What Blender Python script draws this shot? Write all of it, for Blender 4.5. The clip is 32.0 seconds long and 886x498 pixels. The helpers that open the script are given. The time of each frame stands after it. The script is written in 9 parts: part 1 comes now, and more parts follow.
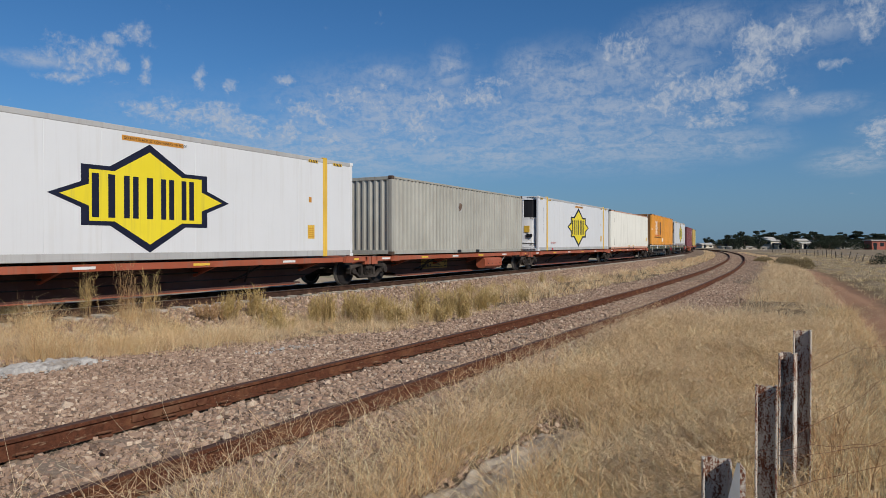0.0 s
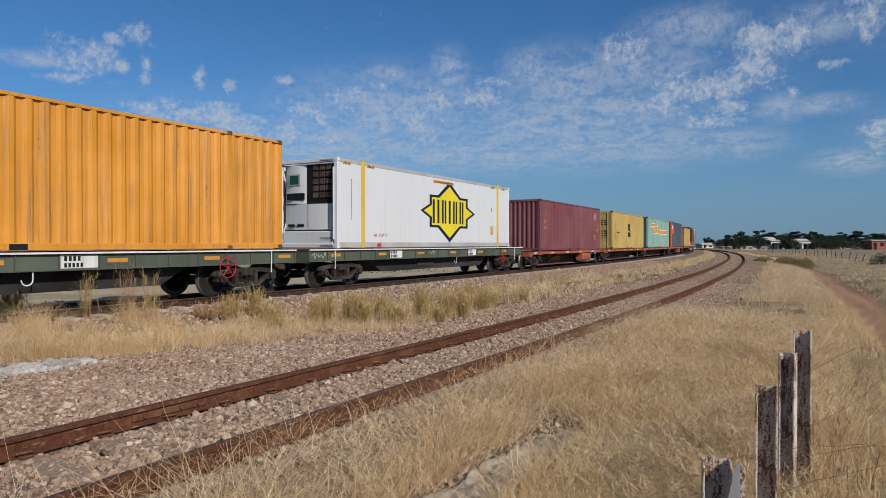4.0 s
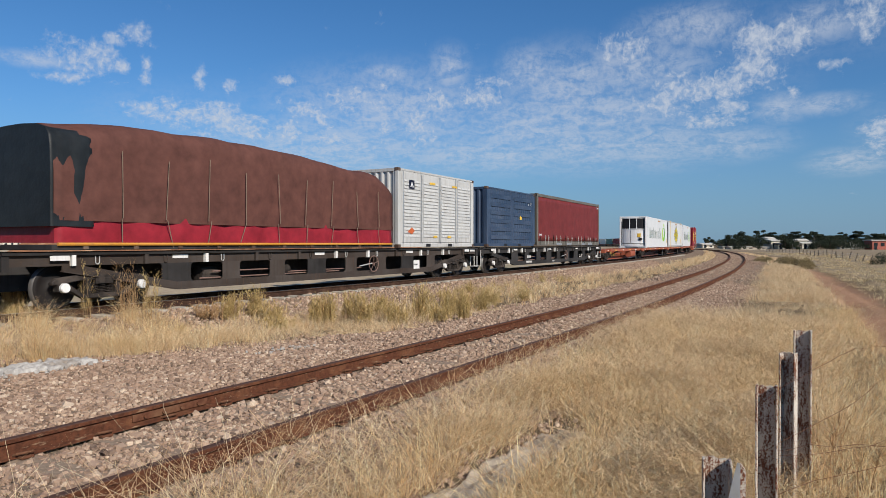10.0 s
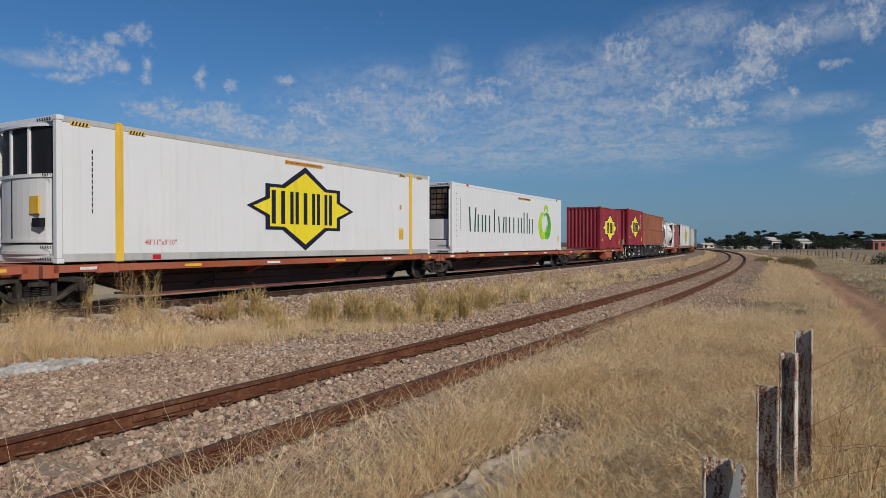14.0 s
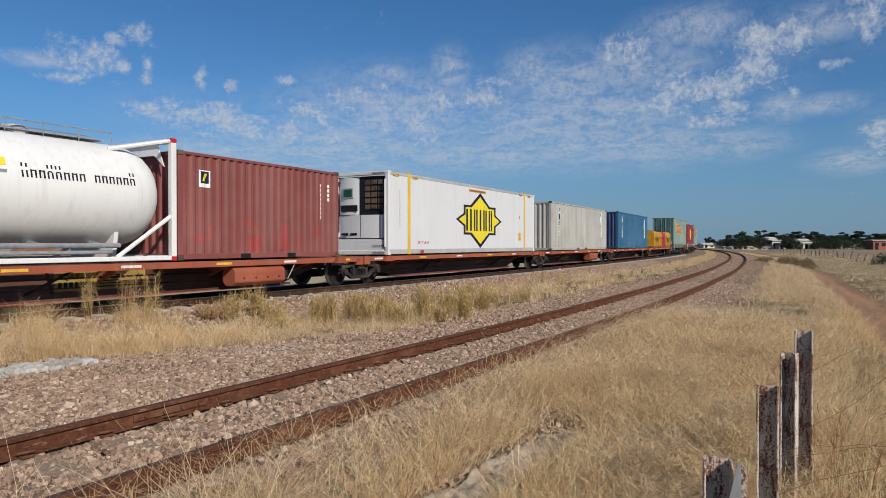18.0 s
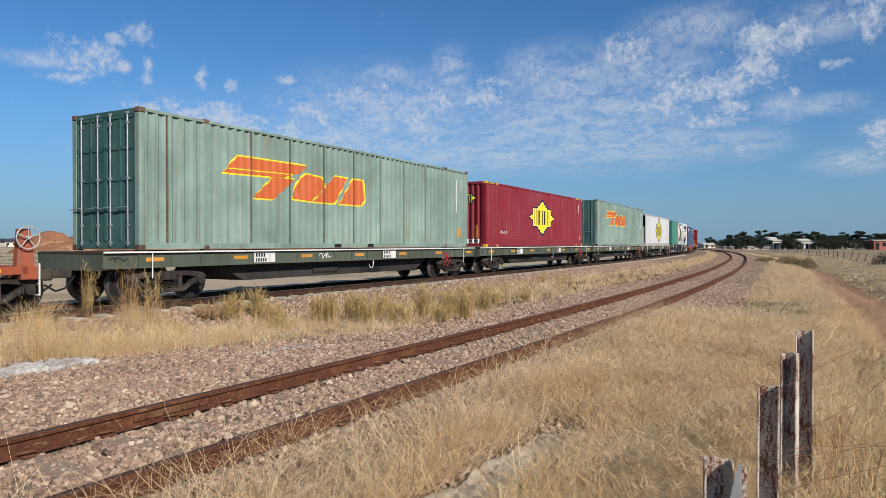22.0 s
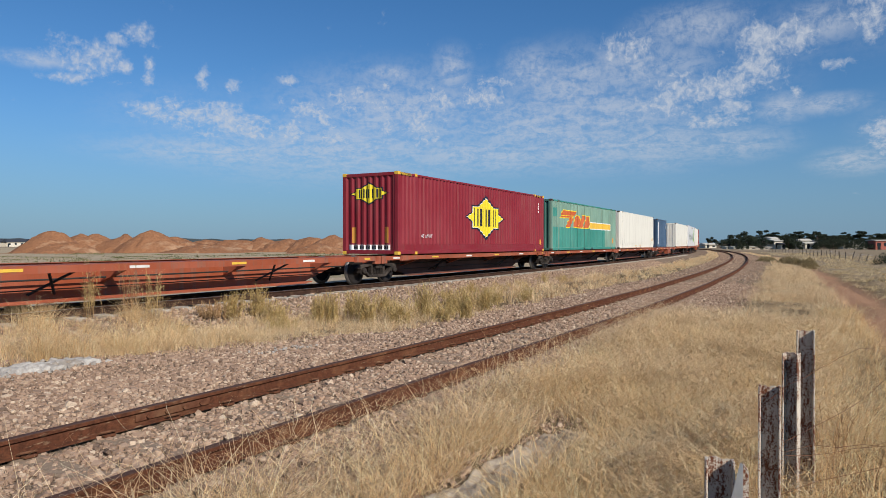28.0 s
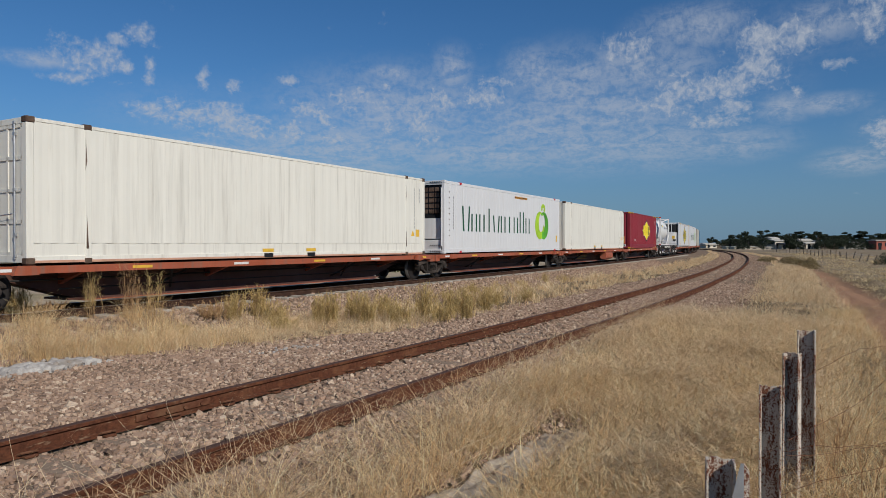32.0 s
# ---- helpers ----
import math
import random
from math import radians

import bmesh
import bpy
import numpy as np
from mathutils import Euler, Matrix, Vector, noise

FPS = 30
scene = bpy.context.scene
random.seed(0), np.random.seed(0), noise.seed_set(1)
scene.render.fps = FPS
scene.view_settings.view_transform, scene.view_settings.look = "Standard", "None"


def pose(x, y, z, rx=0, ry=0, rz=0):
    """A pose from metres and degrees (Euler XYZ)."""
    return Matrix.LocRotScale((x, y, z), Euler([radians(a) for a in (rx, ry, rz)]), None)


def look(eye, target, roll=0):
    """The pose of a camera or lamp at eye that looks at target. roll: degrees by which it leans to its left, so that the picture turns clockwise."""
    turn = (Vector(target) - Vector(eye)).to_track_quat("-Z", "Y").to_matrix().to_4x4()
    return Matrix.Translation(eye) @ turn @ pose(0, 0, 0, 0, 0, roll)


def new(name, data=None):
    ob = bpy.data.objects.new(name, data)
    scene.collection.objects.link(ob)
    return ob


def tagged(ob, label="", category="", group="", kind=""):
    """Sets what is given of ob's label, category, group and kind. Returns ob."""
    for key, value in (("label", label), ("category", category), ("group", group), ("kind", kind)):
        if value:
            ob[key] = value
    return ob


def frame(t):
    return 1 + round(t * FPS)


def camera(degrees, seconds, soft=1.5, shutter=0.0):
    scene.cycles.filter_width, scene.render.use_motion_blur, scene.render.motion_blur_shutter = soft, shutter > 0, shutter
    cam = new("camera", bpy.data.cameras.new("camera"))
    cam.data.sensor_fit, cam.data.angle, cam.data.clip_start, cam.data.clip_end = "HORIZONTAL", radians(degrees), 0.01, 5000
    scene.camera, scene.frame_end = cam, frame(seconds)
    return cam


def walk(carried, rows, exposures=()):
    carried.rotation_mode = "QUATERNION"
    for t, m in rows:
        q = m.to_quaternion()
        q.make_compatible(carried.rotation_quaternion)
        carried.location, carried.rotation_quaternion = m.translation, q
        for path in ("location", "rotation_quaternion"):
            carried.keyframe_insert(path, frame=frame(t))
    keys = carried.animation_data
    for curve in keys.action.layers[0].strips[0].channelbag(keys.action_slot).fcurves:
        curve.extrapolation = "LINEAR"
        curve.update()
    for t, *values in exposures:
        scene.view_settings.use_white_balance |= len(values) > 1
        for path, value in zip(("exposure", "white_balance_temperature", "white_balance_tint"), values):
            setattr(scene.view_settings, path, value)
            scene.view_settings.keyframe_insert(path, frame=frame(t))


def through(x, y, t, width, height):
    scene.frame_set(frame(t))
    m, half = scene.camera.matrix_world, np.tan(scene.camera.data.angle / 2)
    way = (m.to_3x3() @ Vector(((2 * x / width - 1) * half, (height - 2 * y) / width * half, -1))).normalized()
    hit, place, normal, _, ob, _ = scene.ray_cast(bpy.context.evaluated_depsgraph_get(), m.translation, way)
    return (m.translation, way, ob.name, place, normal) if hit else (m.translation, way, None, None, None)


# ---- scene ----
SECONDS = 32.0
EYE_Z = 1.505

cam = camera(65.95, SECONDS, soft=0.5)


def eye_pose(turn):
    """The tripod head: it creeps a little to the left in the course of the shot."""
    return pose(0, 0, EYE_Z, 90 - 0.459, 0, turn)


walk(cam, [(0.0, eye_pose(0.0)), (9.0, eye_pose(0.015)), (12.0, eye_pose(0.05)), (20.0, eye_pose(0.105)),
           (27.0, eye_pose(0.21)), (32.0, eye_pose(0.275))],
     exposures=[(0.0, -0.28, 6280, 10), (1.0, -0.26, 6260, 10), (2.0, -0.35, 6240, 10), (3.0, -0.44, 6240, 10), (4.5, -0.06, 6270, 10), (6.0, 0.08, 6290, 10), (7.0, 0.0, 6300, 10), (9.0, 0.08, 6360, 10),
                (11.0, 0.07, 6400, 10), (12.0, 0.12, 6380, 10), (13.0, -0.15, 6360, 10), (14.0, -0.39, 6400, 10), (15.0, -0.1, 6440, 10), (16.5, 0.12, 6480, 10), (17.2, 0.1, 6500, 10), (18.0, -0.13, 6460, 10),
                (19.0, -0.21, 6410, 10), (20.0, -0.07, 6350, 10), (21.0, 0.11, 6390, 10), (24.0, 0.15, 6480, 10), (25.0, -0.13, 6480, 10), (28.0, 0.04, 6480, 10), (29.0, 0.06, 6400, 10), (30.0, -0.13, 6300, 10),
                (31.0, -0.42, 6300, 10), (32.0, -0.39, 6300, 10)])

# ---------------------------------------------------------------- light
SUN_AZ = radians(-54)      # measured from +x towards +y
SUN_EL = radians(33)
sun = new("sun", bpy.data.lights.new("sun", "SUN"))
sun.data.energy, sun.data.angle, sun.data.color = 5.0, radians(0.53), (1.0, 0.925, 0.82)
sun_dir = Vector((math.cos(SUN_EL) * math.cos(SUN_AZ), math.cos(SUN_EL) * math.sin(SUN_AZ), math.sin(SUN_EL)))
sun.matrix_world = look(sun_dir * 50, (0, 0, 0))
scene.view_settings.exposure = 0.0


class Net:
    """A small helper to write node trees."""

    def __init__(self, tree):
        self.tree = tree
        tree.nodes.clear()

    def node(self, kind):
        return self.tree.nodes.new(kind)

    def link(self, a, b):
        self.tree.links.new(a, b)

    def put(self, socket, value):
        if isinstance(value, bpy.types.NodeSocket):
            self.link(value, socket)
        else:
            socket.default_value = value

    def math(self, op, a, b=0.0, c=0.0, clamp=False):
        n = self.node("ShaderNodeMath")
        n.operation, n.use_clamp = op, clamp
        self.put(n.inputs[0], a), self.put(n.inputs[1], b), self.put(n.inputs[2], c)
        return n.outputs[0]

    def vmath(self, op, a, b=(0, 0, 0)):
        n = self.node("ShaderNodeVectorMath")
        n.operation = op
        self.put(n.inputs[0], a), self.put(n.inputs[1], b)
        return n.outputs[0]

    def noise(self, vec, scale, detail=4.0, rough=0.55, lac=2.0, warp=0.0):
        n = self.node("ShaderNodeTexNoise")
        self.put(n.inputs["Vector"], vec)
        n.inputs["Scale"].default_value, n.inputs["Detail"].default_value = scale, detail
        n.inputs["Roughness"].default_value, n.inputs["Lacunarity"].default_value = rough, lac
        n.inputs["Distortion"].default_value = warp
        return n.outputs["Fac"]

    def ramp(self, fac, lo, hi, a=0.0, b=1.0, smooth=False):
        n = self.node("ShaderNodeMapRange")
        n.clamp, n.interpolation_type = True, "SMOOTHSTEP" if smooth else "LINEAR"
        self.put(n.inputs[0], fac)
        for i, v in zip((1, 2, 3, 4), (lo, hi, a, b)):
            self.put(n.inputs[i], v)
        return n.outputs[0]

    def mix(self, fac, a, b, blend="MIX"):
        n = self.node("ShaderNodeMix")
        n.data_type, n.blend_type = "RGBA", blend
        self.put(n.inputs[0], fac)
        for s, v in ((n.inputs[6], a), (n.inputs[7], b)):
            self.put(s, v if isinstance(v, bpy.types.NodeSocket) else (*v[:3], 1.0))
        return n.outputs[2]

    def scaled(self, vec, xyz):
        n = self.node("ShaderNodeMapping")
        self.put(n.inputs["Vector"], vec)
        n.inputs["Scale"].default_value = xyz
        return n.outputs[0]


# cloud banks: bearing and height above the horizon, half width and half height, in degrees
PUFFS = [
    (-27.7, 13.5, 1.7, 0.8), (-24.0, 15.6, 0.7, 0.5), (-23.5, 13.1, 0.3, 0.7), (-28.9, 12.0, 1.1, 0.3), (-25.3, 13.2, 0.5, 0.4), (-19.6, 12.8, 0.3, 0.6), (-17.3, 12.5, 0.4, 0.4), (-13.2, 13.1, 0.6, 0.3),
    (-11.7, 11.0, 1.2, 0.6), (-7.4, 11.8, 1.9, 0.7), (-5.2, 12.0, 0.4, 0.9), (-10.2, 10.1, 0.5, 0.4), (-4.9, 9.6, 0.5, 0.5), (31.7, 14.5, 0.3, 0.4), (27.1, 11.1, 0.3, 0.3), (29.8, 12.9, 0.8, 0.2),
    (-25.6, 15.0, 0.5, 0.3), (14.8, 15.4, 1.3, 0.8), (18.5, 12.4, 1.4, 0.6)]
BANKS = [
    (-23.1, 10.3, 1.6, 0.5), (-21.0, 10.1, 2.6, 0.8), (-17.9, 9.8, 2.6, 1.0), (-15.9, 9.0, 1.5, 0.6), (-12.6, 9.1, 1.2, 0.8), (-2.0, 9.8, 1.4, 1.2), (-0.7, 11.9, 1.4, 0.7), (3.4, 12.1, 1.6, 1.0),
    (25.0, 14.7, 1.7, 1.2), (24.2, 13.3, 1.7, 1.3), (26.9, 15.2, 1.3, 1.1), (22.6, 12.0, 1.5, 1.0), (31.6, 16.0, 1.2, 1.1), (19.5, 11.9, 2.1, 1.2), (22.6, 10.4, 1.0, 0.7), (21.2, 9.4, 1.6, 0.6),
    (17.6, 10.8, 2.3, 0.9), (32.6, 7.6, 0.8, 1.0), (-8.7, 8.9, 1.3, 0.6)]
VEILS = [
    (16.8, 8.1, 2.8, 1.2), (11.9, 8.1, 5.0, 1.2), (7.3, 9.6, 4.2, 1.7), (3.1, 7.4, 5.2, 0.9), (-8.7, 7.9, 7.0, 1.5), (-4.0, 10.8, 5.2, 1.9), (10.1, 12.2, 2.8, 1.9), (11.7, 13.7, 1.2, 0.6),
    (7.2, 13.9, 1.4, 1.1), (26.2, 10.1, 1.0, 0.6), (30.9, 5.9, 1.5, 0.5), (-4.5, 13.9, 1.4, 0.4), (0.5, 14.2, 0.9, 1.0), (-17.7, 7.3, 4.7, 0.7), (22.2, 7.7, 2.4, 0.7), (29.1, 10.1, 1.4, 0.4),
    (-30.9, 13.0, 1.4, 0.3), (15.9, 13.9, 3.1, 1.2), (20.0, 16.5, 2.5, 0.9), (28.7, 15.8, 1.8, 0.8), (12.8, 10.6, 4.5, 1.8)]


def make_sky():
    world = bpy.data.worlds.new("sky")
    scene.world = world
    world.use_nodes = True
    n = Net(world.node_tree)
    sky = n.node("ShaderNodeTexSky")
    sky.sky_type, sky.sun_disc, sky.sun_elevation, sky.sun_rotation = "NISHITA", False, SUN_EL, math.pi / 2 - SUN_AZ
    sky.altitude, sky.air_density, sky.dust_density, sky.ozone_density = 30.0, 1.0, 0.3, 2.2
    d = n.vmath("NORMALIZE", n.node("ShaderNodeTexCoord").outputs["Generated"])
    sep = n.node("ShaderNodeSeparateXYZ")
    n.link(d, sep.inputs[0])
    # bearing and height of the direction, in degrees
    az = n.math("MULTIPLY", n.math("ARCTAN2", sep.outputs[0], sep.outputs[1]), 57.2958)
    el = n.math("MULTIPLY", n.math("ARCSINE", sep.outputs[2]), 57.2958)
    # a cloud map that is drawn together towards the horizon
    place = n.node("ShaderNodeCombineXYZ")
    n.link(az, place.inputs[0])
    n.link(n.math("MULTIPLY", n.math("LOGARITHM", n.math("MAXIMUM", n.math("ADD", el, 2.0), 0.5), math.e), 13.0), place.inputs[1])
    flat = place.outputs[0]

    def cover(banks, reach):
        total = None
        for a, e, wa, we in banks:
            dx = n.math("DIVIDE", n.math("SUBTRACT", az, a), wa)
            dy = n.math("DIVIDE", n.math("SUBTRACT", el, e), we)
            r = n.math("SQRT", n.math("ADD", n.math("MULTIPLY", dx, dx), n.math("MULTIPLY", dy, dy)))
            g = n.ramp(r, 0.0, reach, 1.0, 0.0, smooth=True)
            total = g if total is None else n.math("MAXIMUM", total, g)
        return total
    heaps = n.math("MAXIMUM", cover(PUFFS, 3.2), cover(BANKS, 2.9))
    lump = n.noise(n.scaled(flat, (0.85, 1.35, 1.0)), 0.55, 8.0, 0.62, warp=0.7)
    fine = n.noise(flat, 2.2, 6.0, 0.62, warp=0.5)
    edge = n.math("ADD", n.math("MULTIPLY", heaps, 1.15), n.math("ADD", n.math("MULTIPLY", n.math("SUBTRACT", lump, 0.5), 2.3), n.math("MULTIPLY", n.math("SUBTRACT", fine, 0.5), 1.2)))
    cloud = n.math("MULTIPLY", n.ramp(edge, 0.36, 1.45, 0.0, 1.0, smooth=True), n.ramp(fine, 0.32, 0.66, 0.42, 0.88))
    streak = n.noise(n.scaled(flat, (0.8, 2.0, 1.0)), 0.55, 7.0, 0.66, warp=0.6)
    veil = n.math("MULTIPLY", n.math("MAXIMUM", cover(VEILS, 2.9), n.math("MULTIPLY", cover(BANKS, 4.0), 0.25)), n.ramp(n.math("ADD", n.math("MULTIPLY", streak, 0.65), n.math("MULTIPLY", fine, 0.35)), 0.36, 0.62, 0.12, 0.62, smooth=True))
    cloud = n.math("MAXIMUM", cloud, veil)
    haze = n.ramp(el, -1.0, 12.0, 0.70, 0.0, smooth=True)
    base = n.node("ShaderNodeBackground")
    tint = n.mix(n.ramp(el, 2.0, 24.0), (0.57, 0.875, 1.20), (0.425, 0.86, 1.23))
    n.link(n.mix(1.0, sky.outputs[0], tint, "MULTIPLY"), base.inputs[0])
    base.inputs[1].default_value = 0.075
    white = n.node("ShaderNodeBackground")
    n.put(white.inputs[0], (0.80, 0.86, 0.96, 1))
    white.inputs[1].default_value = 0.66
    low = n.node("ShaderNodeBackground")
    n.put(low.inputs[0], (0.335, 0.585, 0.93, 1))
    low.inputs[1].default_value = 0.465
    m0, m1 = n.node("ShaderNodeMixShader"), n.node("ShaderNodeMixShader")
    n.link(haze, m0.inputs[0]), n.link(base.outputs[0], m0.inputs[1]), n.link(low.outputs[0], m0.inputs[2])
    n.link(cloud, m1.inputs[0]), n.link(m0.outputs[0], m1.inputs[1]), n.link(white.outputs[0], m1.inputs[2])
    out = n.node("ShaderNodeOutputWorld")
    n.link(m1.outputs[0], out.inputs[0])


make_sky()
# ---------------------------------------------------------------- the line of the railway
# s runs along the near side of the train, away from the eye; curvature at stations of s
STATIONS = (-60, -20, 10, 40, 70, 100, 140, 200, 300)
BENDS = (0.00128, 0.00129, 0.00132, 0.00090, 0.00130, 0.00115, 0.00153, 0.00160, 0.00156)
START = (-14.299, 2.2105, 1.03306)          # x, y and heading at s = 0
S_LOW, S_HIGH = -420, 1100
RAIL_Z = 0.14                               # top of the main line's rails
SIDE = 1.22                                 # from the centre of the train to its near side


def lay_line():
    ss = np.arange(S_LOW, S_HIGH + 1.0)
    bend = np.interp(ss, STATIONS, BENDS)
    bend = np.where(ss > 360, 0.0, bend)
    bend = np.where(ss < -70, 0.0, bend)
    zero = -S_LOW
    head = np.concatenate([[0], np.cumsum((bend[1:] + bend[:-1]) / 2)])
    head += START[2] - head[zero]
    c, s = np.cos(head), np.sin(head)
    x = np.concatenate([[0], np.cumsum((c[1:] + c[:-1]) / 2)])
    y = np.concatenate([[0], np.cumsum((s[1:] + s[:-1]) / 2)])
    return ss, x - x[zero] + START[0], y - y[zero] + START[1], head


LINE_S, LINE_X, LINE_Y, LINE_H = lay_line()


def on_line(s, off=0.0):
    """The place at station s, off metres towards the eye from the train's near side, and the heading there."""
    h = np.interp(s, LINE_S, LINE_H)
    x = np.interp(s, LINE_S, LINE_X) + np.sin(h) * off
    y = np.interp(s, LINE_S, LINE_Y) - np.cos(h) * off
    return x, y, h


# the siding and the dirt track beside it draw in towards the main line, which they meet far off
SWAY_S = (10, 20, 30, 40, 48, 58, 73, 90, 110, 128, 160, 200, 260, 330)
SWAY = (0.0, 0.08, 0.0, -0.2, -0.38, -0.72, -1.2, -1.75, -2.45, -3.15, -4.2, -5.3, -7.4, -9.84)


def sway(s):
    """How far the siding has moved towards the main line at station s."""
    return np.interp(s, SWAY_S, SWAY)


def drawn(s, o):
    """The offset in the straight section that belongs to the true offset o."""
    k = np.maximum(sway(s), -4.4)
    return np.where(o <= 1.6, o, np.where(o >= 6.6 + k, o - k, 1.6 + (o - 1.6) * 5.0 / (5.0 + k)))


def laid(s, o):
    """The true offset of the place with offset o in the straight section."""
    k = np.maximum(sway(s), -4.4)
    return np.where(o <= 1.6, o, np.where(o >= 6.6, o + k, 1.6 + (o - 1.6) * (5.0 + k) / 5.0))


def path_edges(s):
    """Both edges of the dirt track, as offsets in the straight section."""
    return np.interp(s, (18, 30, 45, 60, 120), (14.1, 13.6, 13.2, 12.95, 12.4)), np.interp(s, (18, 30, 45, 60, 90, 120), (15.4, 14.95, 14.35, 14.0, 13.5, 12.9))


def vehicle_pose(s, half):
    """The pose of a vehicle whose middle stands at s, riding on two bogies."""
    xa, ya, _ = on_line(s - half, -SIDE)
    xb, yb, _ = on_line(s + half, -SIDE)
    return pose((xa + xb) / 2, (ya + yb) / 2, RAIL_Z, 0, 0, math.degrees(math.atan2(yb - ya, xb - xa)))


def run(t):
    """How far the train has come at t, against its stand at 16 s."""
    return 18.129 * (t - 16) + 0.5 * 0.0685 * (t - 16) ** 2


MOVERS = []                                  # (thing, middle at 16 s, half base)
WHEELS = []                                  # (wheelset, station at 16 s)
# ---------------------------------------------------------------- materials
def surface(name, build, rough=0.6, metal=0.0, gloss=0.2):
    """A material whose node tree is written by build(net, bsdf, object coordinates)."""
    m = bpy.data.materials.new(name)
    m.use_nodes = True
    n = Net(m.node_tree)
    bsdf, out = n.node("ShaderNodeBsdfPrincipled"), n.node("ShaderNodeOutputMaterial")
    n.link(bsdf.outputs[0], out.inputs[0])
    bsdf.inputs["Roughness"].default_value, bsdf.inputs["Metallic"].default_value = rough, metal
    bsdf.inputs["Specular IOR Level"].default_value = gloss
    coord = n.node("ShaderNodeTexCoord").outputs["Object"]
    build(n, bsdf, coord)
    return m


def bump(n, bsdf, height, strength=0.3, distance=0.01):
    b = n.node("ShaderNodeBump")
    b.inputs["Strength"].default_value, b.inputs["Distance"].default_value = strength, distance
    n.link(height, b.inputs["Height"])
    n.link(b.outputs[0], bsdf.inputs["Normal"])


def paint(name, base, wear=0.3, rough=0.42, rust=(0.20, 0.085, 0.04), fade=0.14, grime=(0.16, 0.13, 0.10)):
    """Weathered paint on steel: faded patches, streaks running down, rust spots, fine scratches."""
    def build(n, bsdf, co):
        info = n.node("ShaderNodeObjectInfo").outputs["Random"]

        shift = n.node("ShaderNodeCombineXYZ")
        n.link(n.math("MULTIPLY", info, 37.0), shift.inputs[0])
        co = n.vmath("ADD", co, shift.outputs[0])
        dirt = grime if max(base) > 0.2 else tuple(0.6 * g * min(1.0, 0.25 + 3.0 * max(base)) + 0.5 * c for g, c in zip(grime, base))
        patch = n.noise(co, 0.55, 5, 0.6)
        color = tuple(0.85 * c for c in base) if max(base) < 0.65 else tuple(0.92 * c for c in base)
        pale = tuple(min(1.0, c * (1 + fade) + 0.4 * fade * (0.6 - c)) for c in color)
        dark = tuple(c * (1 - fade) for c in color)
        col = n.mix(n.ramp(patch, 0.3, 0.7), dark, pale)
        streak = n.noise(n.scaled(co, (7.0, 7.0, 0.35)), 1.0, 5, 0.65)
        spots = n.noise(co, 9.0, 6, 0.7)
        col = n.mix(n.math("MULTIPLY", n.ramp(streak, 0.51, 0.76), 0.28 + 0.7 * wear), col, dirt)
        drip = n.math("MULTIPLY", n.ramp(n.noise(n.scaled(co, (16.0, 16.0, 0.22)), 1.0, 4, 0.6), 0.54, 0.70), n.ramp(n.noise(n.scaled(co, (0.5, 0.5, 0.9)), 1.0, 3, 0.6), 0.42, 0.62))
        col = n.mix(n.math("MULTIPLY", drip, min(0.85, 0.05 + 1.1 * wear)), col, tuple(0.45 * c + 0.55 * r for c, r in zip(color, rust)))
        worn = n.math("ADD", n.math("MULTIPLY", streak, 0.45), n.math("MULTIPLY", spots, 0.55))
        col = n.mix(n.math("MULTIPLY", n.ramp(worn, 0.665 - 0.07 * wear, 0.71 - 0.07 * wear), min(1.0, wear * 2.2)), col, rust)
        n.link(col, bsdf.inputs["Base Color"])
        n.link(n.ramp(worn, 0.4, 0.75, rough, min(0.9, rough + 0.35)), bsdf.inputs["Roughness"])
        bump(n, bsdf, n.math("ADD", n.math("MULTIPLY", patch, 0.7), n.math("MULTIPLY", spots, 0.12)), 0.25, 0.02)
    return surface(name, build, gloss=0.3)


def plain(name, color, rough=0.5, metal=0.0, vary=0.18, scale=6.0, relief=0.15):
    def build(n, bsdf, co):
        f = n.noise(co, scale, 6, 0.65)
        a, b = tuple(c * (1 - vary) for c in color), tuple(min(1, c * (1 + vary)) for c in color)
        n.link(n.mix(n.ramp(f, 0.3, 0.7), a, b), bsdf.inputs["Base Color"])
        n.link(n.ramp(f, 0.3, 0.7, max(0.05, rough - 0.1), min(1, rough + 0.1)), bsdf.inputs["Roughness"])
        bump(n, bsdf, f, relief, 0.004)
    return surface(name, build, rough, metal)


def rusty(name, a, b, c, scale=14.0, rough=0.8):
    """Rusted or dirty steel of three tones."""
    def build(n, bsdf, co):
        f, g = n.noise(co, scale, 7, 0.7), n.noise(co, scale * 0.13, 4, 0.6)
        col = n.mix(n.ramp(f, 0.35, 0.65), a, b)
        col = n.mix(n.ramp(g, 0.48, 0.66), col, c)
        n.link(col, bsdf.inputs["Base Color"])
        bump(n, bsdf, f, 0.5, 0.006)
    return surface(name, build, rough, gloss=0.12)


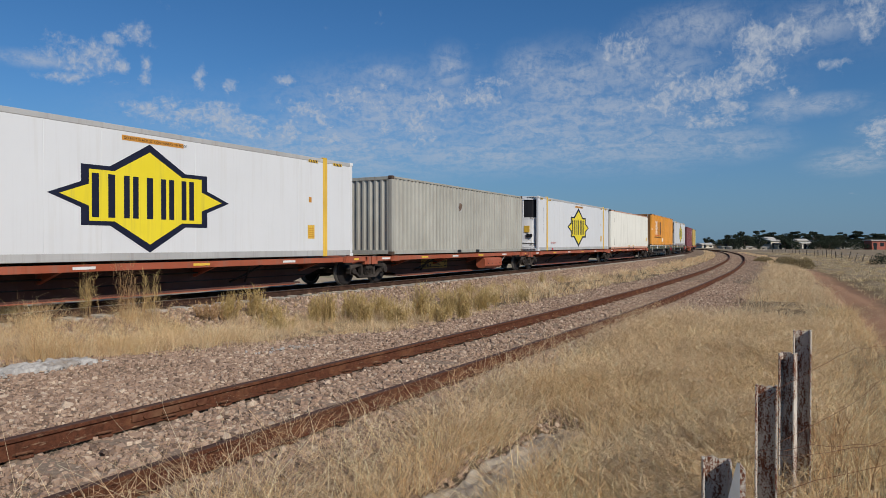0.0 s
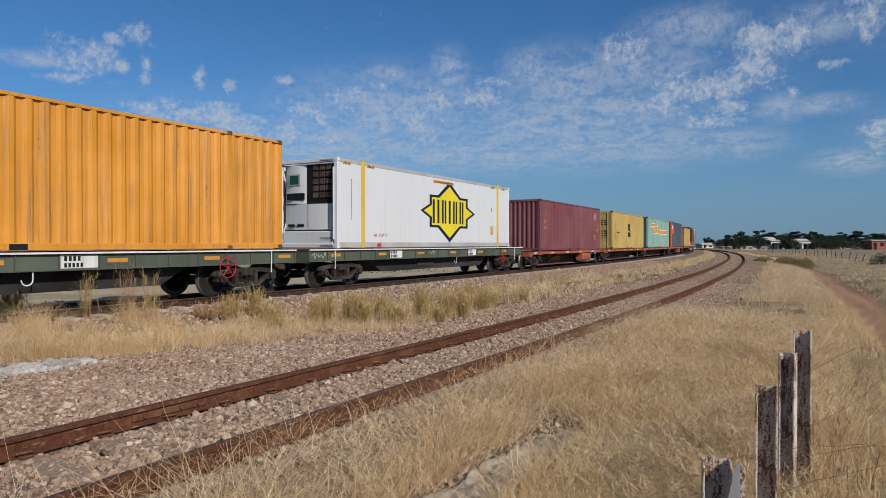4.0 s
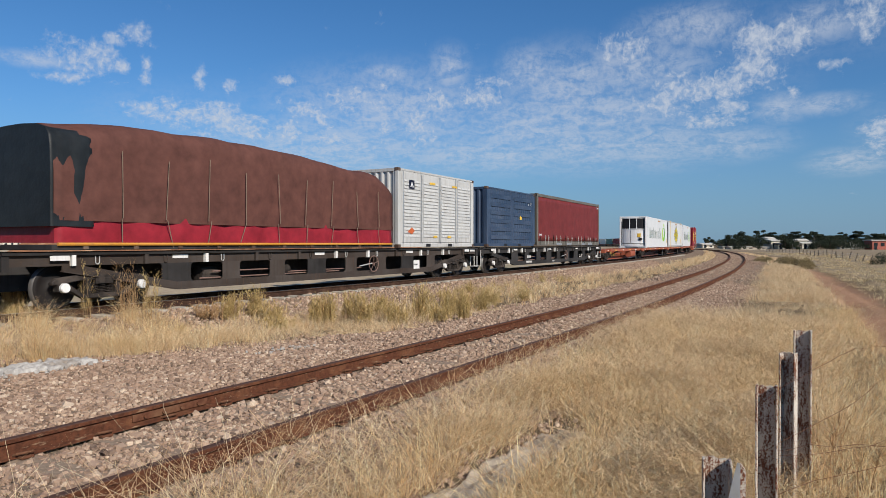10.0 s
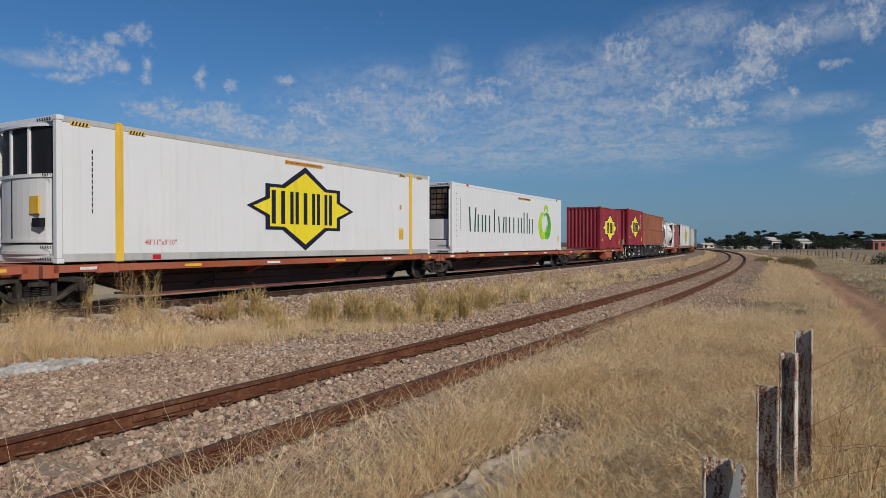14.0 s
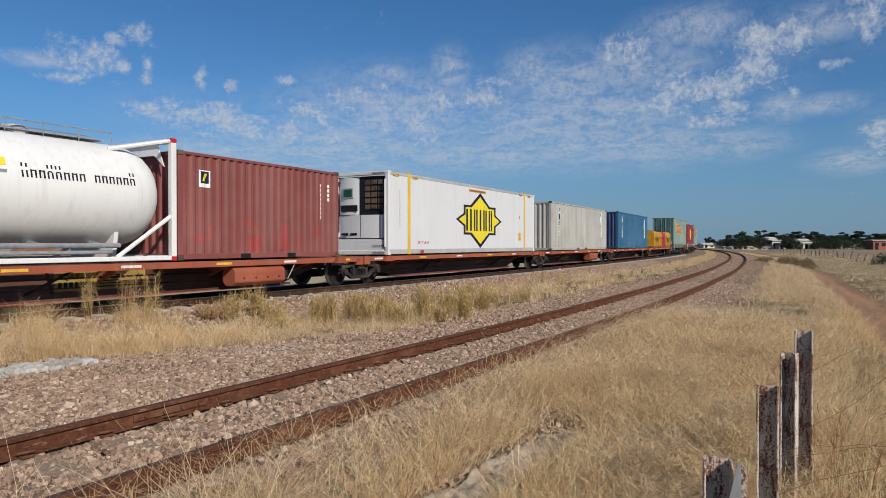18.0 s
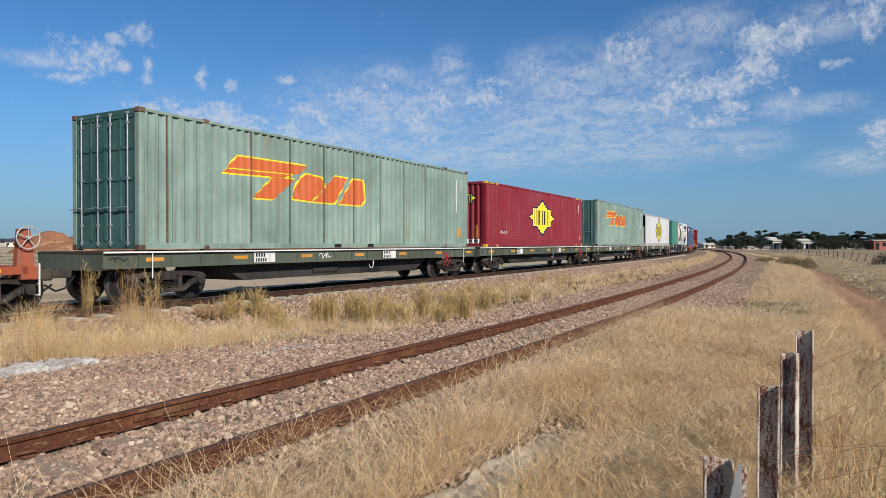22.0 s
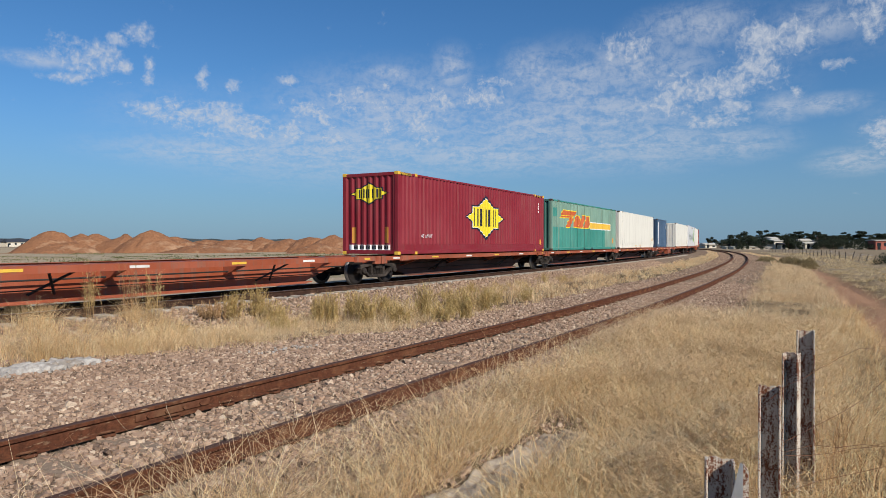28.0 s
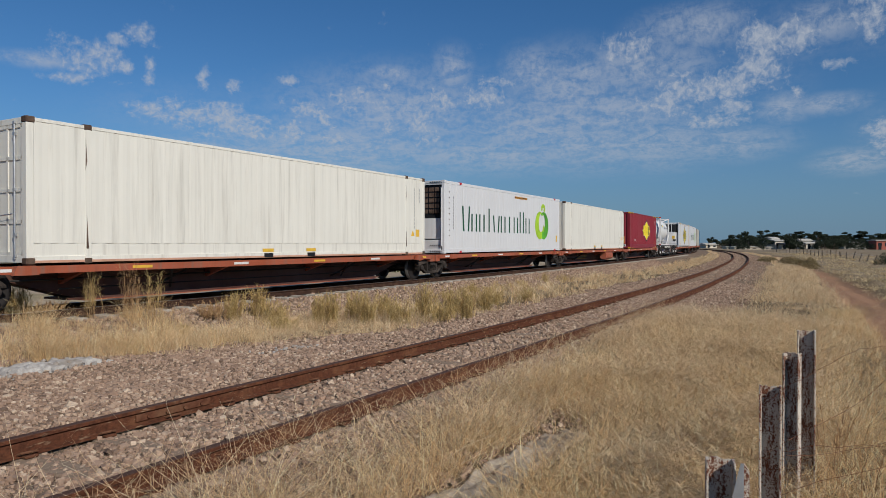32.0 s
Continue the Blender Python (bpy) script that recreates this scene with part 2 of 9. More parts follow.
MAT = {}
P = paint
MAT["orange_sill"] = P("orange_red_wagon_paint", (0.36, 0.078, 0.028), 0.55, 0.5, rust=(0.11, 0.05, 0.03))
# the wagon's orange-red again, its colour lowered for the shade under a load
MAT["brown_belly"] = P("shade_darkened_underframe_paint", (0.085, 0.028, 0.017), 0.5, 0.55, rust=(0.09, 0.045, 0.03))
MAT["green_sill"] = P("dull_green_wagon_paint", (0.070, 0.088, 0.058), 0.6, 0.55, grime=(0.2, 0.18, 0.15))
MAT["black_frame"] = P("brown_black_wagon_paint", (0.014, 0.011, 0.0095), 0.5, 0.85, rust=(0.036, 0.022, 0.016), grime=(0.024, 0.0185, 0.0155))
MAT["worn_frame"] = P("rust_worn_wagon_paint", (0.040, 0.026, 0.018), 0.75, 0.8, rust=(0.115, 0.060, 0.034), grime=(0.10, 0.070, 0.045))
MAT["wheel_rim_rust"] = P("rusty_pink_brake_gear", (0.20, 0.115, 0.090), 0.6, 0.7, rust=(0.22, 0.10, 0.06))
MAT["blue_gear"] = P("blue_brake_gear_paint", (0.020, 0.040, 0.20), 0.4, 0.6)
MAT["deck_dark"] = plain("dark_deck_steel", (0.05, 0.04, 0.035), 0.75)
MAT["bogie"] = rusty("greasy_cast_steel", (0.020, 0.017, 0.015), (0.044, 0.036, 0.031), (0.075, 0.060, 0.050))
MAT["wheel"] = plain("worn_wheel_steel", (0.018, 0.015, 0.014), 0.7, 0.0)
MAT["tread"] = plain("polished_tread_steel", (0.16, 0.15, 0.14), 0.5, 0.6)
MAT["white_paint"] = P("white_marking_paint", (0.74, 0.72, 0.68), 0.15, 0.5)
MAT["yellow_mark"] = P("yellow_marking_film", (0.74, 0.45, 0.035), 0.1, 0.4)
# faded yellow, darkened further to carry the shade under the wagon
MAT["faded_yellow"] = P("faded_yellow_board_in_shade", (0.36, 0.225, 0.03), 0.6, 0.6)
MAT["orange_mark"] = P("amber_reflector_film", (0.62, 0.27, 0.025), 0.12, 0.35)
MAT["red_mark"] = plain("red_marking_paint", (0.45, 0.02, 0.03), 0.45)
MAT["black_mark"] = plain("black_marking_paint", (0.015, 0.015, 0.017), 0.5)
MAT["navy_mark"] = plain("navy_marking_paint", (0.012, 0.014, 0.03), 0.45)
MAT["logo_yellow"] = P("lemon_yellow_paint", (0.80, 0.64, 0.02), 0.04, 0.4, fade=0.05)
MAT["logo_white"] = P("white_logo_paint", (0.80, 0.80, 0.78), 0.05, 0.4)
MAT["dark_green_mark"] = plain("dark_green_paint", (0.012, 0.075, 0.040), 0.45)
MAT["leaf_green_mark"] = plain("leaf_green_paint", (0.10, 0.36, 0.03), 0.45, vary=0.45, scale=1.2)
MAT["lime_mark"] = plain("lime_green_paint", (0.33, 0.52, 0.03), 0.45, vary=0.3, scale=1.2)
MAT["ochre_logo"] = P("faded_ochre_logo_paint", (0.62, 0.27, 0.035), 0.3, 0.5)
MAT["logo_orange"] = P("orange_logo_paint", (0.58, 0.11, 0.014), 0.12, 0.45)
MAT["vivid_orange"] = P("bright_orange_paint", (0.78, 0.12, 0.02), 0.08, 0.4)
MAT["casting"] = rusty("worn_corner_steel", (0.065, 0.042, 0.032), (0.10, 0.065, 0.048), (0.15, 0.105, 0.078))
MAT["rubber"] = plain("black_rubber", (0.015, 0.015, 0.016), 0.8)
MAT["grille"] = plain("black_grille", (0.012, 0.012, 0.014), 0.6)
MAT["galv"] = plain("galvanised_steel", (0.42, 0.43, 0.44), 0.4, 0.6)
MAT["alu"] = P("dirty_aluminium", (0.46, 0.45, 0.43), 0.12, 0.4)
MAT["reefer_white"] = P("glossy_white_panel", (0.68, 0.68, 0.675), 0.06, 0.3, fade=0.03, grime=(0.5, 0.47, 0.42))
# ---------------------------------------------------------------- building blocks
def mesh_of(bm, name):
    me = bpy.data.meshes.new(name)
    bm.to_mesh(me)
    bm.free()
    return me


SMALL_MARKS = {"name_mark", "graffiti", "stencil_mark", "number_mark", "latch_stud", "notice_mark", "strip_mark", "hazard_slash", "small_mark", "front_mark", "end_stencil", "door_mark", "door_notice", "patch_mark", "post_rust", "roof_notice_lettering"}


def part(name, bm, material, parent, label=""):
    """Links a bmesh (or a mesh) as one mesh object under a thing or under a part."""
    me = mesh_of(bm, name) if isinstance(bm, bmesh.types.BMesh) else bm
    if material is not None and not me.materials:
        me.materials.append(MAT[material] if isinstance(material, str) else material)
    ob = new(name, me)
    ob.parent = parent
    if label:
        tagged(ob, label)
    if name in SMALL_MARKS:
        tagged(ob, kind="stuff")
    return ob


def thing(name, label, category, group=""):
    ob = new(name)
    ob.empty_display_size = 0.3
    return tagged(ob, label, category, group)


def add_box(bm, x0, x1, y0, y1, z0, z1, bevel=0.0):
    vs = [bm.verts.new((x, y, z)) for x in (x0, x1) for y in (y0, y1) for z in (z0, z1)]
    fs = [bm.faces.new([vs[i] for i in q]) for q in
          ((0, 1, 3, 2), (4, 6, 7, 5), (0, 4, 5, 1), (2, 3, 7, 6), (0, 2, 6, 4), (1, 5, 7, 3))]
    if bevel:
        bmesh.ops.bevel(bm, geom=list({e for f in fs for e in f.edges}), offset=bevel, segments=1, affect="EDGES")
    return vs


def box(x0, x1, y0, y1, z0, z1, bevel=0.0):
    bm = bmesh.new()
    add_box(bm, min(x0, x1), max(x0, x1), min(y0, y1), max(y0, y1), min(z0, z1), max(z0, z1), bevel)
    return bm


def add_prism(bm, outline, axis, a, b):
    """A prism: the outline (pairs) in the plane across the axis, from a to b along it."""
    def at(p, h):
        return {"x": (h, p[0], p[1]), "y": (p[0], h, p[1]), "z": (p[0], p[1], h)}[axis]
    lo, hi = [bm.verts.new(at(p, a)) for p in outline], [bm.verts.new(at(p, b)) for p in outline]
    k = len(outline)
    bm.faces.new(lo), bm.faces.new(hi[::-1])
    for i in range(k):
        bm.faces.new((lo[i], hi[i], hi[(i + 1) % k], lo[(i + 1) % k]))
    return lo + hi


def prism(outline, axis, a, b, fix=True):
    bm = bmesh.new()
    add_prism(bm, outline, axis, a, b)
    if fix:
        bmesh.ops.recalc_face_normals(bm, faces=bm.faces)
    return bm


def add_rod(bm, a, b, r, sides=8, r2=None):
    """A round bar from a to b."""
    a, b = Vector(a), Vector(b)
    q = (b - a).to_track_quat("Z", "Y")
    r2 = r if r2 is None else r2
    rings = []
    for p, rad in ((a, r), (b, r2)):
        rings.append([bm.verts.new(p + q @ Vector((rad * math.cos(i * math.tau / sides), rad * math.sin(i * math.tau / sides), 0)))
                      for i in range(sides)])
    for i in range(sides):
        j = (i + 1) % sides
        bm.faces.new((rings[0][i], rings[0][j], rings[1][j], rings[1][i]))
    bm.faces.new(rings[0][::-1]), bm.faces.new(rings[1])


def add_tube(bm, pts, r, sides=6):
    """One bent round bar through the points."""
    pts = [Vector(p) for p in pts]
    prev = None
    for i, p in enumerate(pts):
        way = pts[min(i + 1, len(pts) - 1)] - pts[max(i - 1, 0)]
        q = way.to_track_quat("Z", "Y")
        ring = [bm.verts.new(p + q @ Vector((r * math.cos(k * math.tau / sides), r * math.sin(k * math.tau / sides), 0))) for k in range(sides)]
        if prev:
            for k in range(sides):
                bm.faces.new((prev[k], prev[(k + 1) % sides], ring[(k + 1) % sides], ring[k]))
        prev = ring


def rod(a, b, r, sides=8, r2=None):
    bm = bmesh.new()
    add_rod(bm, a, b, r, sides, r2)
    return bm


def add_lathe(bm, profile, axis="y", segs=24):
    """Turns a profile of (radius, along) pairs round an axis through the origin."""
    rings = []
    for r, h in profile:
        ring = []
        for i in range(segs):
            c, s = r * math.cos(i * math.tau / segs), r * math.sin(i * math.tau / segs)
            ring.append(bm.verts.new({"y": (c, h, s), "x": (h, c, s), "z": (c, s, h)}[axis]))
        rings.append(ring)
    for a, b in zip(rings, rings[1:]):
        for i in range(segs):
            j = (i + 1) % segs
            bm.faces.new((a[i], a[j], b[j], b[i]))
    bm.faces.new(rings[0]), bm.faces.new(rings[-1])


def lathe(profile, axis="y", segs=24):
    bm = bmesh.new()
    add_lathe(bm, profile, axis, segs)
    bmesh.ops.recalc_face_normals(bm, faces=bm.faces)
    return bm


def ridges(length, pitch, depth, start=0.0):
    """Break points (along, in) of trapezoid corrugation over a length: in = 0 is the outer crest."""
    k = max(1, round(length / pitch))
    p = length / k
    pts = []
    for i in range(k):
        x = start + i * p
        pts += [(x, 0.0), (x + 0.27 * p, 0.0), (x + 0.48 * p, depth), (x + 0.79 * p, depth)]
    pts.append((start + length, 0.0))
    return pts

def add_sheet(bm, pts, place, z0, z1):
    """A folded sheet: place(along, in, z) gives the corner."""
    lo = [bm.verts.new(place(a, d, z0)) for a, d in pts]
    hi = [bm.verts.new(place(a, d, z1)) for a, d in pts]
    for i in range(len(pts) - 1):
        bm.faces.new((lo[i], lo[i + 1], hi[i + 1], hi[i]))


def solid(bm, thick, out):
    """Gives a sheet a thickness, inwards from the face that looks along out."""
    back = Vector(out) * -thick
    faces = bm.faces[:]
    bm.normal_update()
    if sum(f.normal.dot(Vector(out)) * f.calc_area() for f in faces) < 0:
        for f in faces:
            f.normal_flip()
    rim = [e for e in bm.edges if e.is_boundary]
    inner = {v: bm.verts.new(v.co + back) for v in bm.verts[:]}
    for f in faces:
        bm.faces.new([inner[v] for v in reversed(f.verts[:])])
    for e in rim:
        f = e.link_faces[0]
        p, q = e.verts
        order = f.verts[:]
        if order[(order.index(p) + 1) % len(order)] is not q:
            p, q = q, p
        bm.faces.new((q, p, inner[p], inner[q]))
    return bm


def decal(polygons, y, pts=None, lift=0.004):
    """Flat painted shapes on the near side (the plane y), bent over the corrugation pts. polygons: lists of (x, z)."""
    bm = bmesh.new()
    for poly in polygons:
        bm.faces.new([bm.verts.new((p[0], 0, p[1])) for p in poly])
    if pts:
        lo, hi = min(v.co.x for v in bm.verts), max(v.co.x for v in bm.verts)
        for a, _ in pts:
            if lo < a < hi:
                bmesh.ops.bisect_plane(bm, geom=bm.verts[:] + bm.edges[:] + bm.faces[:], plane_co=(a, 0, 0), plane_no=(1, 0, 0))
        xs, ds = [p[0] for p in pts], [p[1] for p in pts]
        for v in bm.verts:
            v.co.y = y - lift + float(np.interp(v.co.x, xs, ds))
    else:
        for v in bm.verts:
            v.co.y = y - lift
    bm.normal_update()
    for f in bm.faces:
        if f.normal.y > 0:
            f.normal_flip()
    return bm


def end_decal(polygons, x, pts=None, lift=0.004):
    """The same on the leading end (the plane x). polygons: lists of (y, z), y growing away from the near side."""
    bm = decal(polygons, 0.0, pts, lift)
    for v in bm.verts:
        v.co = Vector((x + v.co.y, v.co.x, v.co.z))
    return bm


def rect(x0, x1, z0, z1, lean=0.0):
    return [(x0, z0), (x1, z0), (x1 + lean, z1), (x0 + lean, z1)]


def writing(text, x, z, size, y):
    """Lettering as a mesh on the near side."""
    cu = bpy.data.curves.new("lettering", "FONT")
    cu.body, cu.size, cu.extrude = text, size, 0.0
    tmp = bpy.data.objects.new("lettering", cu)
    me = bpy.data.meshes.new_from_object(tmp)
    bpy.data.objects.remove(tmp)
    me.transform(Matrix.Translation((x, y - 0.005, z)) @ Matrix.Rotation(math.pi / 2, 4, "X"))
    me.materials.clear()
    return me


def bars_down(x, z_top, count, size, rng, width=None):
    """A column of small marks where a number is painted downwards."""
    out = []
    for i in range(count):
        z = z_top - i * size * 1.45
        w = (width or size * 0.62)
        out.append(rect(x, x + w, z - size, z))
    return out


def bars_row(x, z, count, size, lean=0.0):
    return [rect(x + i * size * 0.95, x + i * size * 0.95 + size * 0.6, z, z + size, lean) for i in range(count)]
# ---------------------------------------------------------------- wagons
HALF_W = 1.22
ORANGE_DECK, FLAT_DECK = 0.95, 1.20


def wheel_profile(side):
    s = side
    return [(0.06, s * 0.80), (0.11, s * 0.80), (0.13, s * 0.755), (0.33, s * 0.735), (0.37, s * 0.775), (0.455, s * 0.775),
            (0.46, s * 0.715), (0.485, s * 0.690), (0.485, s * 0.665), (0.37, s * 0.66), (0.33, s * 0.69), (0.12, s * 0.70), (0.06, s * 0.66)]


def wheel_mesh(side):
    bm = lathe(wheel_profile(side), "y", 28)
    for f in bm.faces:
        f.smooth = True
        r = math.hypot(f.calc_center_median().x, f.calc_center_median().z)
        f.material_index = 1 if 0.41 < r else 0
    # chalk dashes on the plate so that one sees it turn
    me = mesh_of(bm, "wheel")
    me.materials.append(MAT["wheel"]), me.materials.append(MAT["tread"])
    return me


WHEEL_MESHES = None
AXLE_MESH = None
FRAME_MESHES = {}


def side_frame_mesh(side):
    """A cast three-piece bogie side frame with its window for the springs."""
    bm = bmesh.new()
    y0, y1 = side * 0.92, side * 1.06
    y0, y1 = min(y0, y1), max(y0, y1)
    top = [(-1.12, 0.58), (-1.02, 0.66), (-0.55, 0.72), (0.55, 0.72), (1.02, 0.66), (1.12, 0.58), (1.12, 0.52), (0.98, 0.53), (0.5, 0.60), (-0.5, 0.60), (-0.98, 0.53), (-1.12, 0.52)]
    add_prism(bm, top, "y", y0, y1)
    add_prism(bm, [(-0.46, 0.22), (0.46, 0.22), (0.40, 0.32), (-0.40, 0.32)], "y", y0, y1)
    for sx in (-1, 1):
        add_prism(bm, [(sx * 0.98, 0.54), (sx * 0.80, 0.56), (sx * 0.36, 0.24), (sx * 0.46, 0.22)], "y", y0, y1)
        add_prism(bm, [(sx * 0.40, 0.30), (sx * 0.28, 0.31), (sx * 0.28, 0.61), (sx * 0.40, 0.62)], "y", y0, y1)
        add_box(bm, sx * 0.89 - 0.12, sx * 0.89 + 0.12, y0 - 0.02, y1 + 0.02, 0.38, 0.55)
    bmesh.ops.recalc_face_normals(bm, faces=bm.faces)
    bmesh.ops.bevel(bm, geom=bm.edges[:], offset=0.012, segments=1, affect="EDGES")
    return mesh_of(bm, "side_frame")


def spring_mesh(side):
    bm = bmesh.new()
    for x in (-0.17, 0.0, 0.17):
        for k in range(6):
            z = 0.335 + k * 0.035
            prof = [(0.070, z), (0.078, z + 0.009), (0.070, z + 0.018), (0.062, z + 0.009)]
            rings = []
            for r, h in prof:
                rings.append([bm.verts.new((x + r * math.cos(i * math.tau / 10), side * 0.99 + r * math.sin(i * math.tau / 10), h)) for i in range(10)])
            for a, b in zip(rings, rings[1:] + rings[:1]):
                for i in range(10):
                    bm.faces.new((a[i], a[(i + 1) % 10], b[(i + 1) % 10], b[i]))
    bmesh.ops.recalc_face_normals(bm, faces=bm.faces)
    return mesh_of(bm, "spring_nest")


def bolster_mesh():
    bm = bmesh.new()
    add_prism(bm, [(-1.1, 0.52), (1.1, 0.52), (1.1, 0.64), (0.4, 0.76), (-0.4, 0.76), (-1.1, 0.64)], "x", -0.2, 0.2)
    add_rod(bm, (-0.9, -0.55, 0.35), (0.9, -0.55, 0.35), 0.025)
    add_rod(bm, (-0.9, 0.55, 0.35), (0.9, 0.55, 0.35), 0.025)
    for sx in (-1, 1):
        add_box(bm, sx * 0.36 - 0.05, sx * 0.36 + 0.05, -0.8, 0.8, 0.30, 0.42)
    bmesh.ops.recalc_face_normals(bm, faces=bm.faces)
    return mesh_of(bm, "bolster")


def bearing_mesh(side, white):
    bm = lathe([(0.02, side * 1.17), (0.085, side * 1.17), (0.10, side * 1.15), (0.10, side * 1.05), (0.02, side * 1.05)], "y", 14)
    me = mesh_of(bm, "bearing_cap")
    me.materials.append(MAT["white_paint" if white else "bogie"])
    return me


BOGIE_KIT = {}


def bogie(wagon, x, station, white=False):
    """A two-axle bogie under a wagon, its parts in the wagon's space."""
    if not BOGIE_KIT:
        BOGIE_KIT["wheel"] = {s: wheel_mesh(s) for s in (-1, 1)}
        BOGIE_KIT["axle"] = mesh_of(rod((0, -1.0, 0), (0, 1.0, 0), 0.075, 10), "axle")
        BOGIE_KIT["frame"] = {s: side_frame_mesh(s) for s in (-1, 1)}
        BOGIE_KIT["spring"] = {s: spring_mesh(s) for s in (-1, 1)}
        BOGIE_KIT["bolster"] = bolster_mesh()
        BOGIE_KIT["cap"] = {(s, w): bearing_mesh(s, w) for s in (-1, 1) for w in (False, True)}
        for me in (BOGIE_KIT["axle"], BOGIE_KIT["bolster"], *BOGIE_KIT["frame"].values()):
            me.materials.append(MAT["bogie"])
        for me in BOGIE_KIT["spring"].values():
            me.materials.append(MAT["bogie"])
    part("bolster", BOGIE_KIT["bolster"], None, wagon).location.x = x
    for s in (-1, 1):
        fr = part("side_frame", BOGIE_KIT["frame"][s], None, wagon)
        fr.location.x = x
        part("spring_nest", BOGIE_KIT["spring"][s], None, fr)
        for dx in (-0.89, 0.89):
            cap = part("bearing_cap", BOGIE_KIT["cap"][(s, white)], None, fr)
            cap.location = (dx, 0, 0.46)
    for dx in (-0.89, 0.89):
        ax = part("wheelset", BOGIE_KIT["axle"], None, wagon)
        ax.location = (x + dx, 0, 0.46)
        for s in (-1, 1):
            part("wheel", BOGIE_KIT["wheel"][s], None, ax)
        WHEELS.append((ax, x + dx, station + x + dx))


def coupler(wagon, x, toward, mat="bogie"):
    bm = bmesh.new()
    d = toward
    add_box(bm, min(x, x + d * 0.55), max(x, x + d * 0.55), -0.10, 0.10, 0.62, 0.80, 0.01)
    add_box(bm, min(x + d * 0.45, x + d * 0.78), max(x + d * 0.45, x + d * 0.78), -0.17, 0.17, 0.58, 0.84, 0.03)
    part("coupler", bm, mat, wagon)
    bm = bmesh.new()
    pts = [(x + d * 0.1, -0.35, 0.66), (x + d * 0.3, -0.36, 0.42), (x + d * 0.5, -0.33, 0.36), (x + d * 0.72, -0.30, 0.5)]
    for a, b in zip(pts, pts[1:]):
        add_rod(bm, a, b, 0.022, 6)
    part("brake_hose", bm, "rubber", wagon)


def channel(bm, x0, x1, y, z0, z1, inward, flange=0.09, web=0.012):
    """A C-section along x, its web at y, flanges pointing inward."""
    s = inward
    add_box(bm, x0, x1, min(y, y + s * web), max(y, y + s * web), z0, z1)
    for a, b in ((z0, z0 + web), (z1 - web, z1)):
        add_box(bm, x0, x1, min(y + s * web, y + s * flange), max(y + s * web, y + s * flange), a, b)


def hand_wheel(wagon, x, y, z, r=0.27, mat="orange_sill"):
    bm = bmesh.new()
    k = 18
    for i in range(k):
        a, b = i * math.tau / k, (i + 1) * math.tau / k
        add_rod(bm, (x + r * math.cos(a), y, z + r * math.sin(a)), (x + r * math.cos(b), y, z + r * math.sin(b)), 0.013, 6)
    for i in range(5):
        a = i * math.tau / 5 + 0.3
        add_rod(bm, (x, y, z), (x + r * math.cos(a), y, z + r * math.sin(a)), 0.010, 5)
    add_rod(bm, (x, y - 0.03, z), (x, y + 0.05, z), 0.035, 8)
    part("hand_wheel", bm, mat, wagon)


